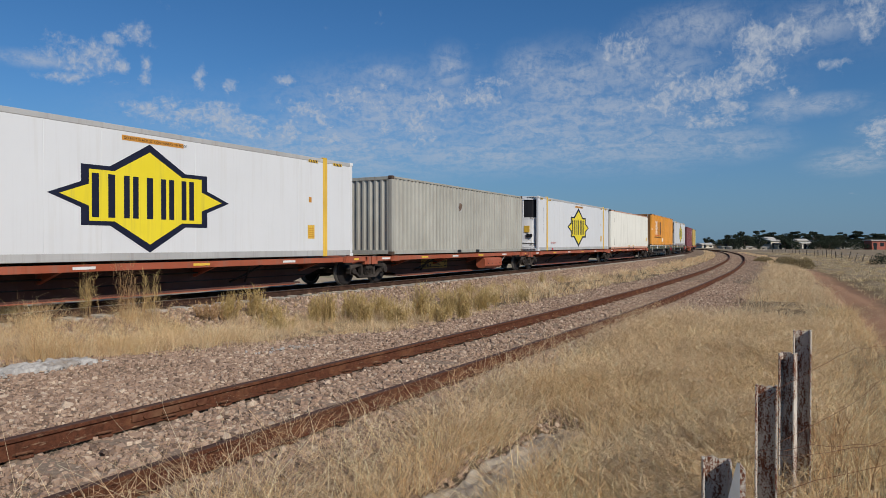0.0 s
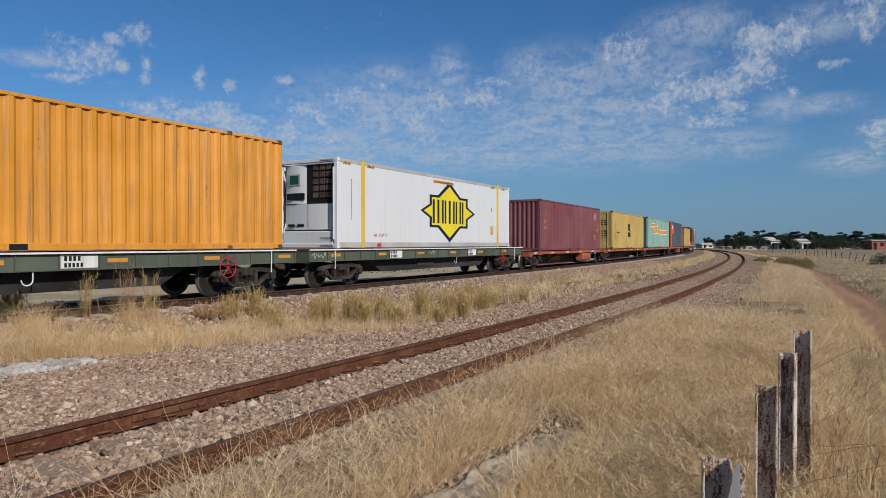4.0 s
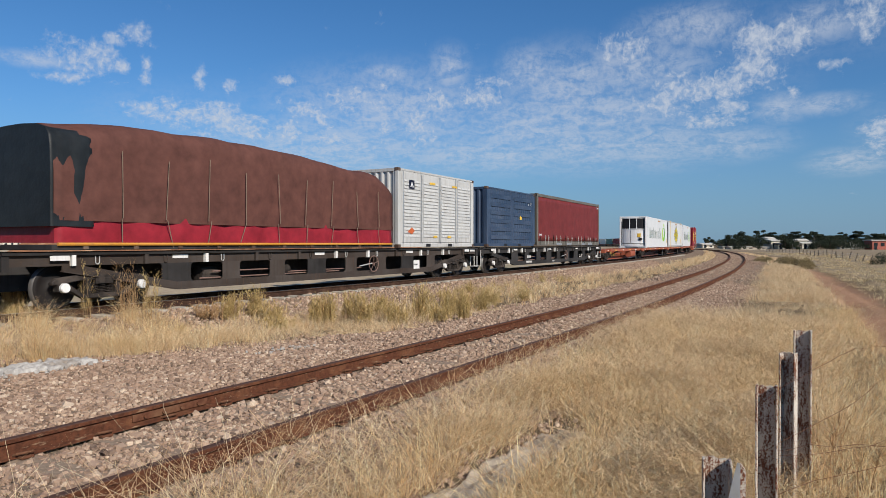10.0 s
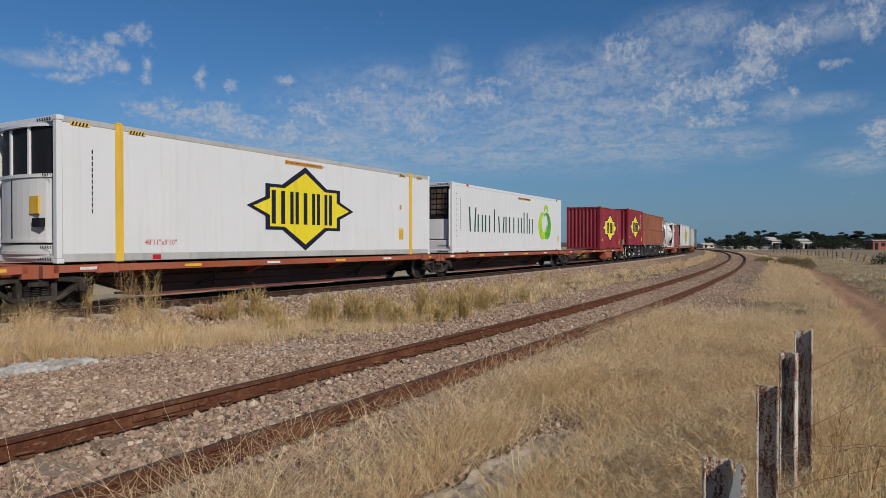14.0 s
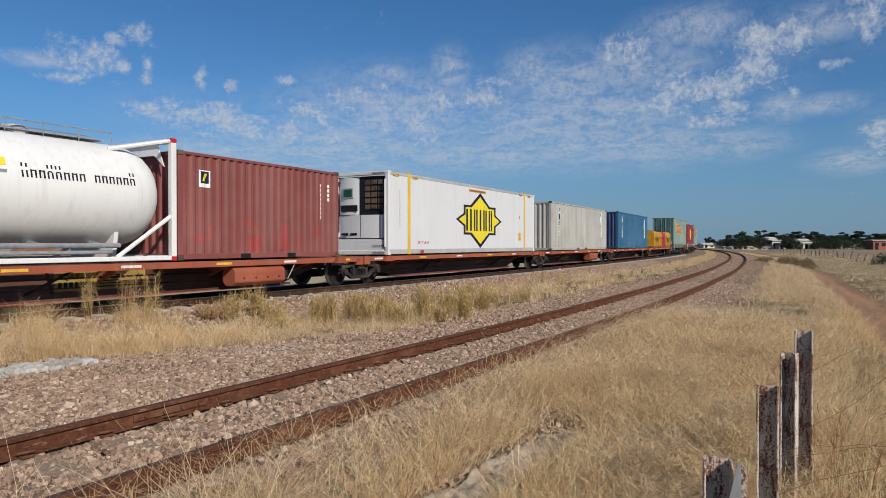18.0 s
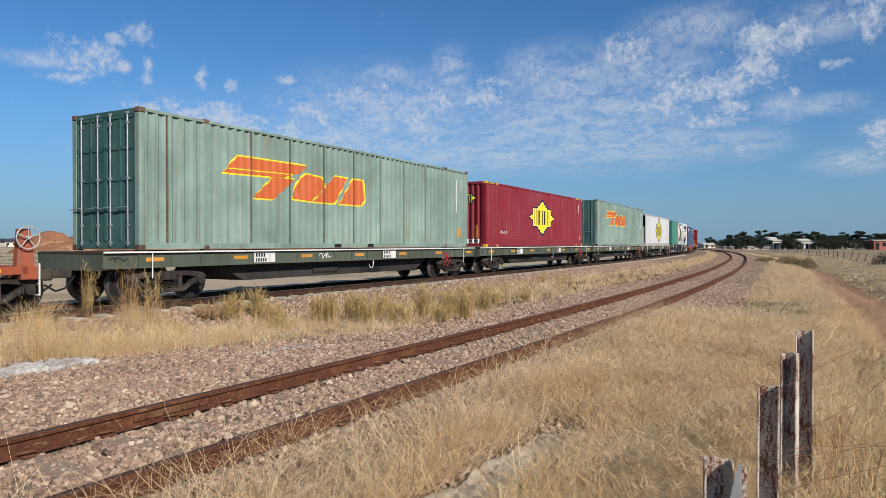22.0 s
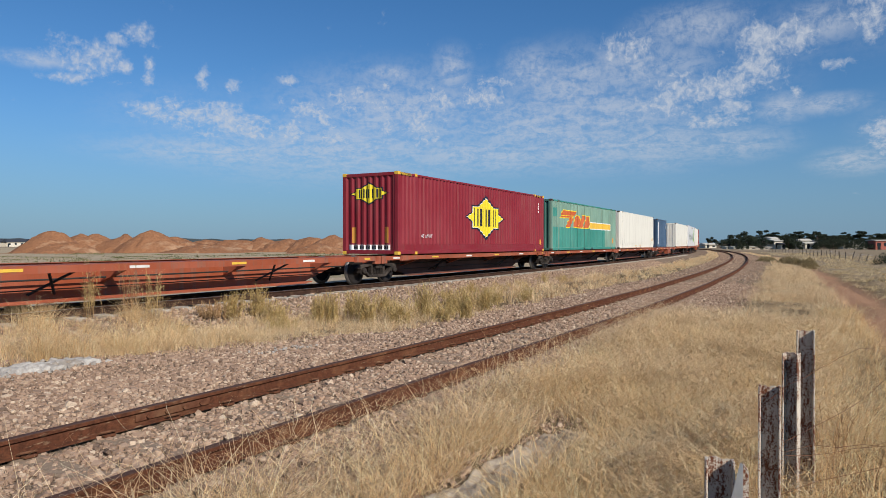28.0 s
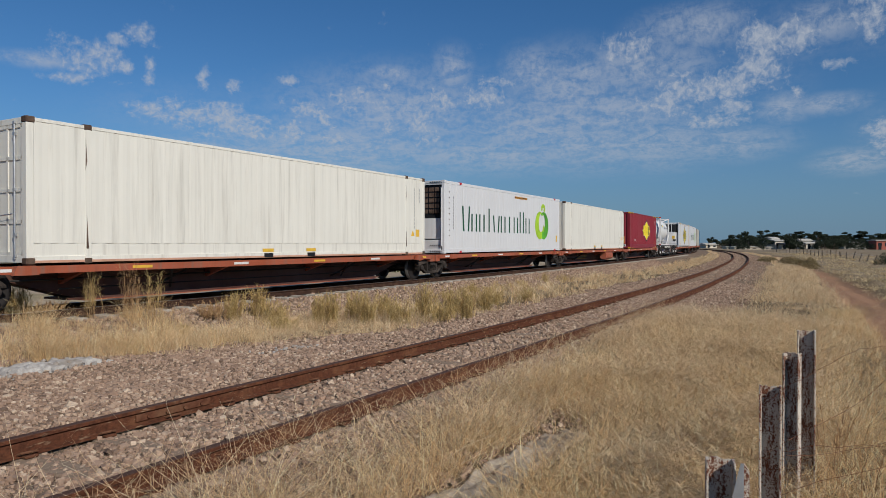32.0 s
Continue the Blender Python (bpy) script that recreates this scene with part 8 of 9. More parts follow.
def grass(name, label, seed, count, s0, s1, o0, o1, h0, h1, width, material, patch=0.0, scale=1.1, edge=0.6, lean=0.45, clump=0.0, droop=0.6, verge=False, kink=0.06, wide=0.024, long=1.0, rise=0.0):
    """A stand of grass between two stations and offsets; patch: how much it breaks into clumps."""
    rng = np.random.default_rng(seed)
    s, o = rng.uniform(s0, s1, count), rng.uniform(o0, o1, count)
    yaw = rng.uniform(0, math.tau, count)
    tall = np.ones(count)
    if clump:
        many = max(8, int(count * clump))
        cs, co, wide = rng.uniform(s0, s1, many), rng.uniform(o0, o1, many), rng.gamma(5, wide, many)
        pick = rng.integers(0, many, count)
        r, a = np.abs(rng.normal(0, 1, count)) * wide[pick], rng.uniform(0, math.tau, count)
        s, o = cs[pick] + r * np.cos(a) * long, co[pick] + r * np.sin(a)
        # the stalks of a tussock lean outwards, and all tussocks a little one way
        heading = np.interp(s, LINE_S, LINE_H)
        yaw = heading - a + rng.normal(0, 0.7, count)
        tall = (0.55 + 0.75 * rng.uniform(0, 1, many))[pick]
    x, y, _ = on_line(s, laid(s, o))
    dens = lattice(x, y, scale, seed)
    keep = rng.uniform(0, 1, count) < np.clip(1 - patch + patch * (dens * 2.6 - 0.8), 0, 1)
    keep &= rng.uniform(0, 1, count) < np.clip(np.minimum(o - o0, o1 - o) / edge, 0.05, 1)
    keep &= np.hypot(x, y) > 2.2
    if verge:
        keep &= o < verge_edge(s) + rng.normal(0, 0.28, count)
    strip = (np.abs(o - 11.2) < 0.26) & (s > 8.3) & (s < 11.6)
    keep &= ~strip | (rng.uniform(0, 1, count) < 0.035)
    bare = np.exp(-((s - 9.3) / 1.1) ** 2 - ((o - 10.3) / 0.5) ** 2)
    keep &= rng.uniform(0, 1, count) > 0.75 * bare
    left, right = path_edges(s)
    keep &= (s < 20) | (o < left + rng.normal(0, 0.14, count)) | (o > right + rng.normal(0, 0.14, count))
    x, y, s, o, dens, yaw, tall = x[keep], y[keep], s[keep], o[keep], dens[keep], yaw[keep], tall[keep]
    z = ground_height(x, y, s, laid(s, o)) - 0.02 + rng.uniform(0.15, 1.0, len(x)) * rise * (0.35 + 0.9 * dens)
    h = rng.uniform(h0, h1, len(x)) * (0.45 + 1.05 * dens) * tall
    me = blade_mesh(name, blades(rng, x, y, z, h, width * rng.uniform(0.6, 1.3, len(x)), lean, droop, yaw, kink), material)
    return tagged(new(name, me), label, "grass", kind="stuff")


def make_grass():
    G = "golden dry grass beside the siding"
    grass("grass_near", G, 11, 54000, 6.5, 20, 9.9, 13.6, 0.14, 0.42, 0.0042, "straw", 0.9, 1.5, lean=0.95, droop=1.0, kink=0.22)
    grass("grass_near_tufts", G, 41, 44000, 6.5, 20, 10.0, 13.5, 0.18, 0.46, 0.0030, "straw", 0.8, 0.9, lean=0.8, droop=0.9, clump=0.010, kink=0.10)
    grass("grass_near_tangle", "tangled bent straw stalks beside the siding", 12, 40000, 6.5, 21, 9.8, 13.5, 0.16, 0.52, 0.0040, "pale_straw", 0.7, 0.8, lean=1.5, droop=1.0, kink=0.32)
    grass("grass_near_twigs", "fine straw twigs and seed heads beside the siding", 42, 95000, 6.5, 21, 9.9, 13.6, 0.04, 0.13, 0.0044, "pale_straw", 0.75, 1.5, lean=1.8, droop=1.0, kink=0.7, rise=0.34)
    grass("grass_field", G, 13, 92000, 17.5, 62, 10.7, 13.9, 0.14, 0.38, 0.0060, "pale_straw", 0.45, 0.6, lean=0.8, droop=0.9, clump=0.05, edge=1.0, kink=0.10)
    grass("grass_overhang", "sparse straw stalks leaning over the siding rail", 14, 5200, 4.0, 22, 9.3, 10.2, 0.22, 0.55, 0.0034, "pale_straw", 0.6, 1.6, lean=1.2)
    grass("grass_stones", "thin straw growing among the ballast stones", 15, 8000, 4.0, 24, 9.5, 11.4, 0.10, 0.30, 0.004, "pale_straw", 0.5, 2.0, lean=1.0)
    grass("grass_path_side", "tangled dry grass along the dirt track", 16, 46000, 6.0, 26, 12.9, 14.5, 0.14, 0.40, 0.0036, "straw", 0.5, 1.2, lean=1.1, droop=1.0, clump=0.015)
    grass("grass_path_edge", "rough pale tussocks beyond the dirt track", 17, 34000, 14, 70, 14.0, 20, 0.06, 0.24, 0.0085, "bleached", 0.5, 0.9, lean=0.9, clump=0.02, wide=0.05, long=2.5)
    grass("grass_verge_left", "pale dry grass between the two tracks", 18, 62000, -8, 13.5, 0.35, 6.2, 0.22, 0.58, 0.0058, "pale_straw", 0.4, 0.9, lean=0.75, droop=0.9, clump=0.012, edge=0.15, verge=True)
    grass("grass_verge_middle", "sparse low dry grass among the ballast stones", 29, 58000, 12.0, 22, 1.2, 6.2, 0.10, 0.34, 0.0045, "pale_straw", 0.25, 0.9, lean=0.9, droop=0.9, clump=0.012, verge=True)
    grass("grass_verge_near", "wild brown-gold grass along the main line", 28, 70000, -4, 15, 0.0, 4.4, 0.20, 0.56, 0.0034, "straw", 0.3, 1.4, lean=0.95, droop=0.9, clump=0.012, edge=0.1, verge=True)
    grass("grass_verge_far", "pale dry grass between the two tracks", 19, 52000, 22, 170, 1.6, 5.9, 0.16, 0.42, 0.013, "pale_straw", 0.3, 0.5, lean=0.6, clump=0.02)
    grass("grass_shoulder", "dry grass at the foot of the main line ballast", 20, 12000, 14, 40, 0.9, 2.2, 0.16, 0.40, 0.006, "weed", 0.8, 0.8, clump=0.006)
    grass("grass_paddock", "pale dry tussocks of the paddock", 21, 34000, 40, 150, 14.5, 26, 0.08, 0.26, 0.022, "bleached", 0.6, 0.35, lean=0.9, clump=0.02, wide=0.09, long=3.0)
    grass("grass_far_bank", "low dry tussocks beyond the siding", 22, 12000, 62, 150, 11.2, 12.9, 0.10, 0.26, 0.030, "pale_straw", 0.4, 0.3)
    grass("grass_green", "a few green shoots at the rail", 23, 500, 5.4, 7.2, 9.6, 10.1, 0.05, 0.14, 0.006, "scrub", 0.2, 3.0)
    grass("scrub_plain", "low grey-green scrub on the sandy plain", 24, 6000, 10, 150, -75, -14, 0.10, 0.36, 0.05, "scrub", 0.5, 0.12, clump=0.03, lean=0.8)

make_grass()


def scrub_patches():
    """Low green mats of saltbush on the sandy plain before the heaps."""
    rng = np.random.default_rng(77)
    many, each = 120, 110
    far = rng.uniform(48, 138, many)
    bear = rng.uniform(-0.66, -0.02, many)
    cx, cy, wide = bear * far, far, rng.gamma(3, 0.55, many)
    pick = np.repeat(np.arange(many), each)
    x = cx[pick] + rng.normal(0, 1, many * each) * wide[pick]
    y = cy[pick] + rng.normal(0, 0.7, many * each) * wide[pick]
    s, o = station_of(x, y)
    ok = o < -7
    x, y, s, o, pick = x[ok], y[ok], s[ok], o[ok], pick[ok]
    h = rng.uniform(0.04, 0.15, len(x)) * (0.6 + 0.5 * (pick % 3))
    me = blade_mesh("scrub_mat", blades(rng, x, y, ground_height(x, y, s, o) - 0.02, h, 0.10 + 0.1 * rng.uniform(0, 1, len(x)), 0.9, 0.5), "saltbush")
    tagged(new("scrub_mat", me), "low grey-green saltbush mats on the sandy plain", "scrub", kind="stuff")


MAT["saltbush"] = leaf_material("dull_green_saltbush", ((0.0, (0.10, 0.11, 0.05)), (0.5, (0.17, 0.17, 0.08)), (1.0, (0.27, 0.24, 0.13))), 0.12)
scrub_patches()


def weed_plant(x, y, height, spread, seed, material, stems=30):
    """A dry bushy weed: stiff stems that fork into fine twigs."""
    rng = np.random.default_rng(seed)
    z = spot(x, y) - 0.03
    w = thing("dry_weed", "olive dry bushy weed beside the ballast" if material == "weed" else "brown dry bushy weed in the verge grass", "weed", "weeds along the track")
    w.location = (x, y, z)
    bx, by = rng.normal(0, spread * 0.42, stems), rng.normal(0, spread * 0.42, stems)
    h = height * rng.uniform(0.45, 1.0, stems)
    v = blades(rng, bx, by, np.zeros(stems), h, 0.0065 * np.ones(stems), spread / max(height, 0.2) * 0.8, 0.3)
    tagged(part("stem", blade_mesh("stem", v, "brown_weed" if stems < 40 else material), None, w), kind="stuff")
    # twigs along each stem
    per = 18 if stems < 40 else 30
    u = rng.uniform(0.25, 1.0, (stems, per))
    tip, root = v[:, 6], np.stack([bx, by, np.zeros(stems)], 1)
    mid = (v[:, 2] + v[:, 3]) / 2
    p = root[:, None] * (1 - u[..., None]) ** 2 + 2 * mid[:, None] * (u * (1 - u))[..., None] + tip[:, None] * (u ** 2)[..., None]
    p = p.reshape(-1, 3)
    k = len(p)
    tw = blades(rng, p[:, 0], p[:, 1], p[:, 2], height * rng.uniform(0.06, 0.16, k), (0.0050 if stems < 40 else 0.0075) * np.ones(k), 0.9, 0.4)
    tagged(part("twig", blade_mesh("twig", tw, material), None, w), kind="stuff")
    return w


WEEDS = [(-7.50, 14.4, 1.34, 0.26, 1), (-6.70, 14.5, 1.38, 0.24, 0), (-6.25, 14.5, 1.40, 0.30, 1), (-8.95, 14.2, 0.85, 0.36, 1), (-8.35, 14.2, 0.45, 0.36, 0), (-10.3, 15.5, 0.7, 0.4, 0),
         (-4.55, 16.6, 0.85, 0.34, 1), (-4.1, 16.3, 0.70, 0.40, 1), (-3.05, 16.2, 0.80, 0.24, 1), (-2.3, 16.9, 0.82, 0.36, 1), (-1.55, 17.2, 0.78, 0.32, 1), (-1.1, 16.0, 0.75, 0.40, 1),
         (-0.55, 17.0, 1.02, 0.40, 1), (-0.1, 15.6, 0.55, 0.34, 1), (0.45, 15.8, 0.78, 0.26, 1), (0.55, 19.6, 0.62, 0.3, 0), (1.5, 21.5, 0.6, 0.36, 1), (-3.6, 15.0, 0.45, 0.4, 1), (-4.95, 15.9, 0.80, 0.36, 1), (-2.75, 16.3, 0.85, 0.30, 1), (-1.9, 16.2, 0.80, 0.32, 1), (0.15, 17.4, 0.85, 0.32, 1), (1.05, 18.2, 0.75, 0.34, 1), (2.6, 22.5, 0.55, 0.32, 1), (-5.4, 15.6, 0.5, 0.4, 0),
         (2.72, 4.75, 0.62, 0.30, 2), (2.98, 5.3, 0.55, 0.34, 2), (2.45, 4.2, 0.50, 0.26, 2)]
for i, (wx, wy, wh, ws, green) in enumerate(WEEDS):
    weed_plant(wx, wy, wh, ws * (0.7 if green == 1 and 0.7 < wh < 1.2 else 1.0), 40 + i, "weed" if green == 1 else "brown_weed", 12 if green == 2 else 26 if wh > 1.2 else 75)


def shrub(x, y, height, width, seed, label, material="scrub", leaves=900, size=0.12):
    rng = np.random.default_rng(seed)
    z = spot(x, y) - 0.05
    b = thing("shrub", label, "shrub", "shrubs")
    b.location = (x, y, z)
    k = leaves
    a, r, u = rng.uniform(0, math.tau, k), np.sqrt(rng.uniform(0.05, 1, k)), rng.uniform(0, 1, k)
    lump = 0.75 + 0.45 * lattice(a * 1.3, u * 3, 1.0, seed)
    px, py = np.cos(a) * r * width / 2 * lump * (1 - 0.35 * u), np.sin(a) * r * width / 2 * lump * (1 - 0.35 * u)
    pz = u * height * lump * np.sqrt(np.clip(1.1 - r ** 2, 0.05, 1))
    part("foliage", blade_mesh("foliage", blades(rng, px, py, pz, size * rng.uniform(0.7, 1.6, k), size * 0.55 * np.ones(k), 0.9, 0.5), material), None, b)
    bm = bmesh.new()
    for i in range(6):
        t = rng.uniform(0, math.tau)
        add_rod(bm, (0, 0, 0), (math.cos(t) * width * 0.25, math.sin(t) * width * 0.25, height * 0.7), 0.03, 5, 0.01)
    part("stem", bm, "bark", b)


shrub(40.0, 61.5, 1.35, 3.2, 5, "dark green shrub in the dry paddock", "gum", 900, 0.12)
for i, (sx, sy, sh, sw) in enumerate(((30.5, 61, 0.6, 2.4), (29.0, 57, 0.75, 2.2), (28.5, 54, 0.7, 2.0), (26.8, 51, 0.55, 1.8), (31.5, 67, 0.55, 2.6))):
    shrub(sx, sy, sh, sw, 60 + i, "olive-brown dry shrub beside the dirt track", "dry_scrub", 2600, 0.06)


def leaf_cloud(name, rng, p, size, material):
    """Small leaves, one lozenge each, strewn at the points p."""
    k = len(p)
    u, w = rng.normal(0, 1, (k, 3)), rng.normal(0, 1, (k, 3))
    u /= np.linalg.norm(u, axis=1)[:, None]
    w -= u * (u * w).sum(1)[:, None]
    w /= np.linalg.norm(w, axis=1)[:, None]
    r = size * rng.uniform(0.6, 1.5, k)[:, None]
    v = np.stack([p - u * r, p + w * r * 0.55, p + u * r, p - w * r * 0.55], 1).reshape(-1, 3)
    me = mesh_from(name, v, np.arange(4 * k).reshape(-1, 4))
    me.materials.append(MAT[material])
    return me


def tree(x, y, height, width, seed, label, flat=0.5, base=0.35):
    """A gum tree: tapered trunk, limbs, and a broken crown of leaf clumps."""
    rng = np.random.default_rng(seed)
    t = thing("tree", label, "tree", "trees behind the paddock")
    t.location = (x, y, -0.6)
    bm = bmesh.new()
    top = Vector((rng.normal(0, 0.05) * height, 0, height * 0.62))
    add_rod(bm, (0, 0, 0), top * 0.5, height * 0.032, 7, height * 0.022)
    add_rod(bm, top * 0.5, top, height * 0.022, 7, height * 0.010)
    tips = []
    for i in range(9):
        a, r, h = rng.uniform(0, math.tau), rng.uniform(0.25, 0.95) * width / 2, height * rng.uniform(base + 0.15, 0.93)
        tip = Vector((math.cos(a) * r, math.sin(a) * r, h))
        start = top * rng.uniform(0.45, 0.95)
        add_rod(bm, start, tip, height * 0.011, 5, height * 0.004)
        tips.append(tip)
    part("trunk", bm, "bark", t)
    pos = []
    for tip in tips + [Vector((0, 0, height * 0.9)), Vector((width * 0.2, 0, height * 0.7)), Vector((-width * 0.2, 0, height * 0.66))]:
        k, rad = 230, width * rng.uniform(0.11, 0.23)
        d = rng.normal(0, 1, (k, 3))
        d = d / np.linalg.norm(d, axis=1)[:, None] * (rng.uniform(0.15, 1, k) ** 0.5)[:, None] * rad * np.array((1, 1, flat))
        pos.append(d + np.array(tip))
    p = np.concatenate(pos)
    p[:, 2] = np.clip(p[:, 2], height * base * 0.6, height * 1.02)
    part("crown", leaf_cloud("crown", rng, p, height * 0.034, "gum"), None, t)
    return t


def make_trees():
    rng = random.Random(21)
    y0 = 262.0
    def at(px, d):
        return (px - 784) / 1208.4 * d
    # bearings in the long row, from the line of the railway outwards: place, height, width
    row = [(1276, 3.6, 6, 0.1), (1288, 5.2, 7, 0.1), (1300, 6.0, 7, 0.1), (1312, 7.4, 7, 0.1), (1322, 5.8, 6, 0.1), (1337, 6.2, 8, 0.1), (1349, 8.4, 6, 0.3), (1356, 6.6, 7, 0.1), (1365, 7.6, 5, 0.5),
           (1378, 6.0, 8, 0.1), (1390, 6.4, 8, 0.1), (1408, 7.8, 5, 0.55), (1420, 7.2, 6, 0.5), (1438, 7.8, 6, 0.5), (1446, 6.4, 7, 0.3), (1453, 6.6, 6, 0.4), (1470, 5.9, 8, 0.1), (1485, 7.4, 5, 0.1), (1494, 6.0, 8, 0.1),
           (1508, 6.0, 6, 0.3), (1519, 8.0, 6, 0.5), (1533, 6.2, 7, 0.2), (1548, 6.8, 6, 0.45), (1560, 6.6, 7, 0.3)]
    row += [(1580 + 22 * k, 6.6 + 0.3 * (k % 3), 8, 0.2) for k in range(4)]
    for i, (px, h, w, base) in enumerate(row):
        d = y0 + rng.uniform(-8, 22)
        tree(at(px, d), d, h * 0.88 * d / 262, w, 100 + i, "dark green gum tree in a row behind the paddock" if base < 0.4 else "tall bare-trunked gum tree with a flat crown behind the paddock", flat=rng.uniform(0.4, 0.7) if base < 0.4 else 0.35, base=base)
    for i in range(26):
        px = 1282 + i * 12.5 + rng.uniform(-4, 4)
        if 1398 < px < 1436 or 1350 < px < 1376:
            d = y0 + rng.uniform(18, 36)
        else:
            d = y0 - rng.uniform(8, 26) if i % 2 else y0 + rng.uniform(18, 36)
        tree(at(px, d), d, rng.uniform(3.0, 4.7), rng.uniform(6, 9), 150 + i, "dark green bushy tree behind the paddock", flat=0.8, base=0.02)
    tree(at(1254, 300), 300, 4.9, 5.5, 201, "round dark green tree beside the railway", flat=0.8, base=0.2)
    for i, (px, h, w) in enumerate(((1306, 3.2, 5), (1340, 2.6, 4), (1390, 3.4, 4), (1402, 3.0, 4), (1452, 3.2, 6), (1468, 3.4, 6), (1488, 3.0, 6), (1517, 2.2, 7), (1530, 1.9, 7), (1546, 1.8, 7), (1562, 1.8, 7))):
        tree(at(px, 224), 224, h, w, 180 + i, "low dark green bushy tree before the houses", flat=0.9, base=0.0)
    for i in range(14):
        px = 700 + i * 17 + rng.uniform(-5, 5)
        d = 520 + rng.uniform(-20, 30)
        tree(at(px, d), d, rng.uniform(5, 7.5), rng.uniform(9, 14), 220 + i, "dark tree on the far side of the plain", flat=0.7, base=0.05)


make_trees()
# ---------------------------------------------------------------- earth heaps
def heap_soil(n, bsdf, co):
    f, g, h = n.noise(co, 2.2, 7, 0.7), n.noise(co, 0.22, 4, 0.6), n.noise(co, 0.6, 5, 0.6)
    col = n.mix(n.ramp(f, 0.3, 0.7), (0.21, 0.092, 0.045), (0.34, 0.165, 0.082))
    col = n.mix(n.ramp(g, 0.56, 0.70, 0, 0.7), col, (0.50, 0.33, 0.20))
    col = n.mix(n.ramp(h, 0.66, 0.72, 0, 0.6), col, (0.54, 0.43, 0.32))
    n.link(col, bsdf.inputs["Base Color"])
    bump(n, bsdf, n.math("ADD", f, n.math("MULTIPLY", h, 2.0)), 0.9, 0.25)


MAT["heap"] = surface("red_brown_fill", heap_soil, 0.95)


def heap(bearing, half, top, d, seed, label):
    """A tipped cone of fill at a bearing (x over y), half metres wide to each side, top metres over the plain."""
    nx, ny = 40, 26
    u, v = np.meshgrid(np.linspace(-1, 1, nx), np.linspace(-1, 1, ny))
    depth = half * 0.9
    cx = bearing * d
    x, y = cx + u * half, d + v * depth
    r = np.hypot(u + 0.25 * (lattice(x, y, 0.25, seed + 5) - 0.5), v)
    body = np.clip(1.02 - r, 0, 1) ** 0.8
    z = top * body * (1 + 0.25 * (lattice(x, y, 0.3, seed) - 0.5)) + ((lattice(x, y, 0.9, seed + 1) - 0.5) * 0.5 + (lattice(x, y, 2.2, seed + 2) - 0.5) * 0.22) * np.clip(body * 4, 0, 1)
    z = np.where((np.abs(u) > 0.999) | (np.abs(v) > 0.999), -0.4, z)
    idx = np.arange(nx * ny).reshape(ny, nx)
    faces = np.stack([idx[:-1, :-1], idx[:-1, 1:], idx[1:, 1:], idx[1:, :-1]], -1).reshape(-1, 4)
    me = mesh_from("earth_heap", np.stack([x - cx, y - d, z], -1).reshape(-1, 3), faces)
    me.polygons.foreach_set("use_smooth", np.ones(len(me.polygons), bool))
    me.materials.append(MAT["heap"])
    ob = new("earth_heap", me)
    ob.location = (cx, d, -0.55)
    tagged(ob, label, "earth heap", "heaps of fill")


HEAPS = [(-0.580, 7.2, 5.3, 148), (-0.538, 7.5, 4.9, 158), (-0.512, 7.0, 4.8, 160), (-0.471, 7.0, 4.9, 158), (-0.432, 7.2, 5.2, 152), (-0.392, 7.5, 3.9, 160), (-0.351, 8.5, 3.5, 165), (-0.310, 8.0, 3.7, 163),
         (-0.268, 8.0, 3.8, 165), (-0.231, 8.0, 3.8, 163), (-0.195, 7.0, 4.1, 160), (-0.161, 7.5, 4.7, 156), (-0.119, 8.2, 4.3, 160), (-0.083, 6.5, 4.4, 156), (-0.056, 5.5, 2.8, 162), (-0.555, 6.0, 2.6, 140), (-0.35, 9.0, 2.2, 150), (-0.185, 6.0, 2.3, 146)]
for i, (bearing, half, top, d) in enumerate(HEAPS):
    heap(bearing, half * 1.15, top * 0.90, d, i + 1, "peaked heap of red-brown fill on the sandy plain" if top > 4.4 else "low heap of pale rubble before the fill" if top < 2.7 else "rounded low heap of red-brown fill")


# ---------------------------------------------------------------- buildings far off
MAT["render_white"] = plain("cream_rendered_wall", (0.66, 0.60, 0.49), 0.8)
MAT["brick_wall"] = plain("red_brick_wall", (0.34, 0.11, 0.08), 0.85, vary=0.3)
MAT["iron_roof_grey"] = plain("pale_iron_roof", (0.50, 0.47, 0.41), 0.6)
MAT["iron_roof_dark"] = plain("dark_slate_roof", (0.05, 0.055, 0.065), 0.6)
MAT["window_glass"] = plain("dark_window_glass", (0.02, 0.025, 0.03), 0.1)


def house(px, d, w, dep, h, wall, roof, label, rise=1.4, turn=0.0):
    x = (px - 784) / 1208.4 * d
    b = thing("house", label, "house", "houses far off")
    b.matrix_basis = pose(x, d, -0.55, 0, 0, turn)
    part("wall", box(-w / 2, w / 2, -dep / 2, dep / 2, 0, h), wall, b)
    bm = prism([(-dep / 2 - 0.5, h + 0.005), (dep / 2 + 0.5, h + 0.005), (dep / 2 + 0.5, h + 0.2), (0, h + rise), (-dep / 2 - 0.5, h + 0.2)], "x", -w / 2 - 0.5, w / 2 + 0.5)
    part("roof", bm, roof, b)
    k = max(2, int(w / 3.5))
    for i in range(k):
        cx = -w / 2 + (i + 0.5) * w / k
        part("window", box(cx - 0.6, cx + 0.6, -dep / 2 - 0.04, -dep / 2 - 0.002, h * 0.38, h * 0.78), "window_glass", b)
    part("door", box(-w / 2 + 0.6, -w / 2 + 1.5, -dep / 2 - 0.05, -dep / 2 - 0.003, 0, 2.0), "window_glass", b)


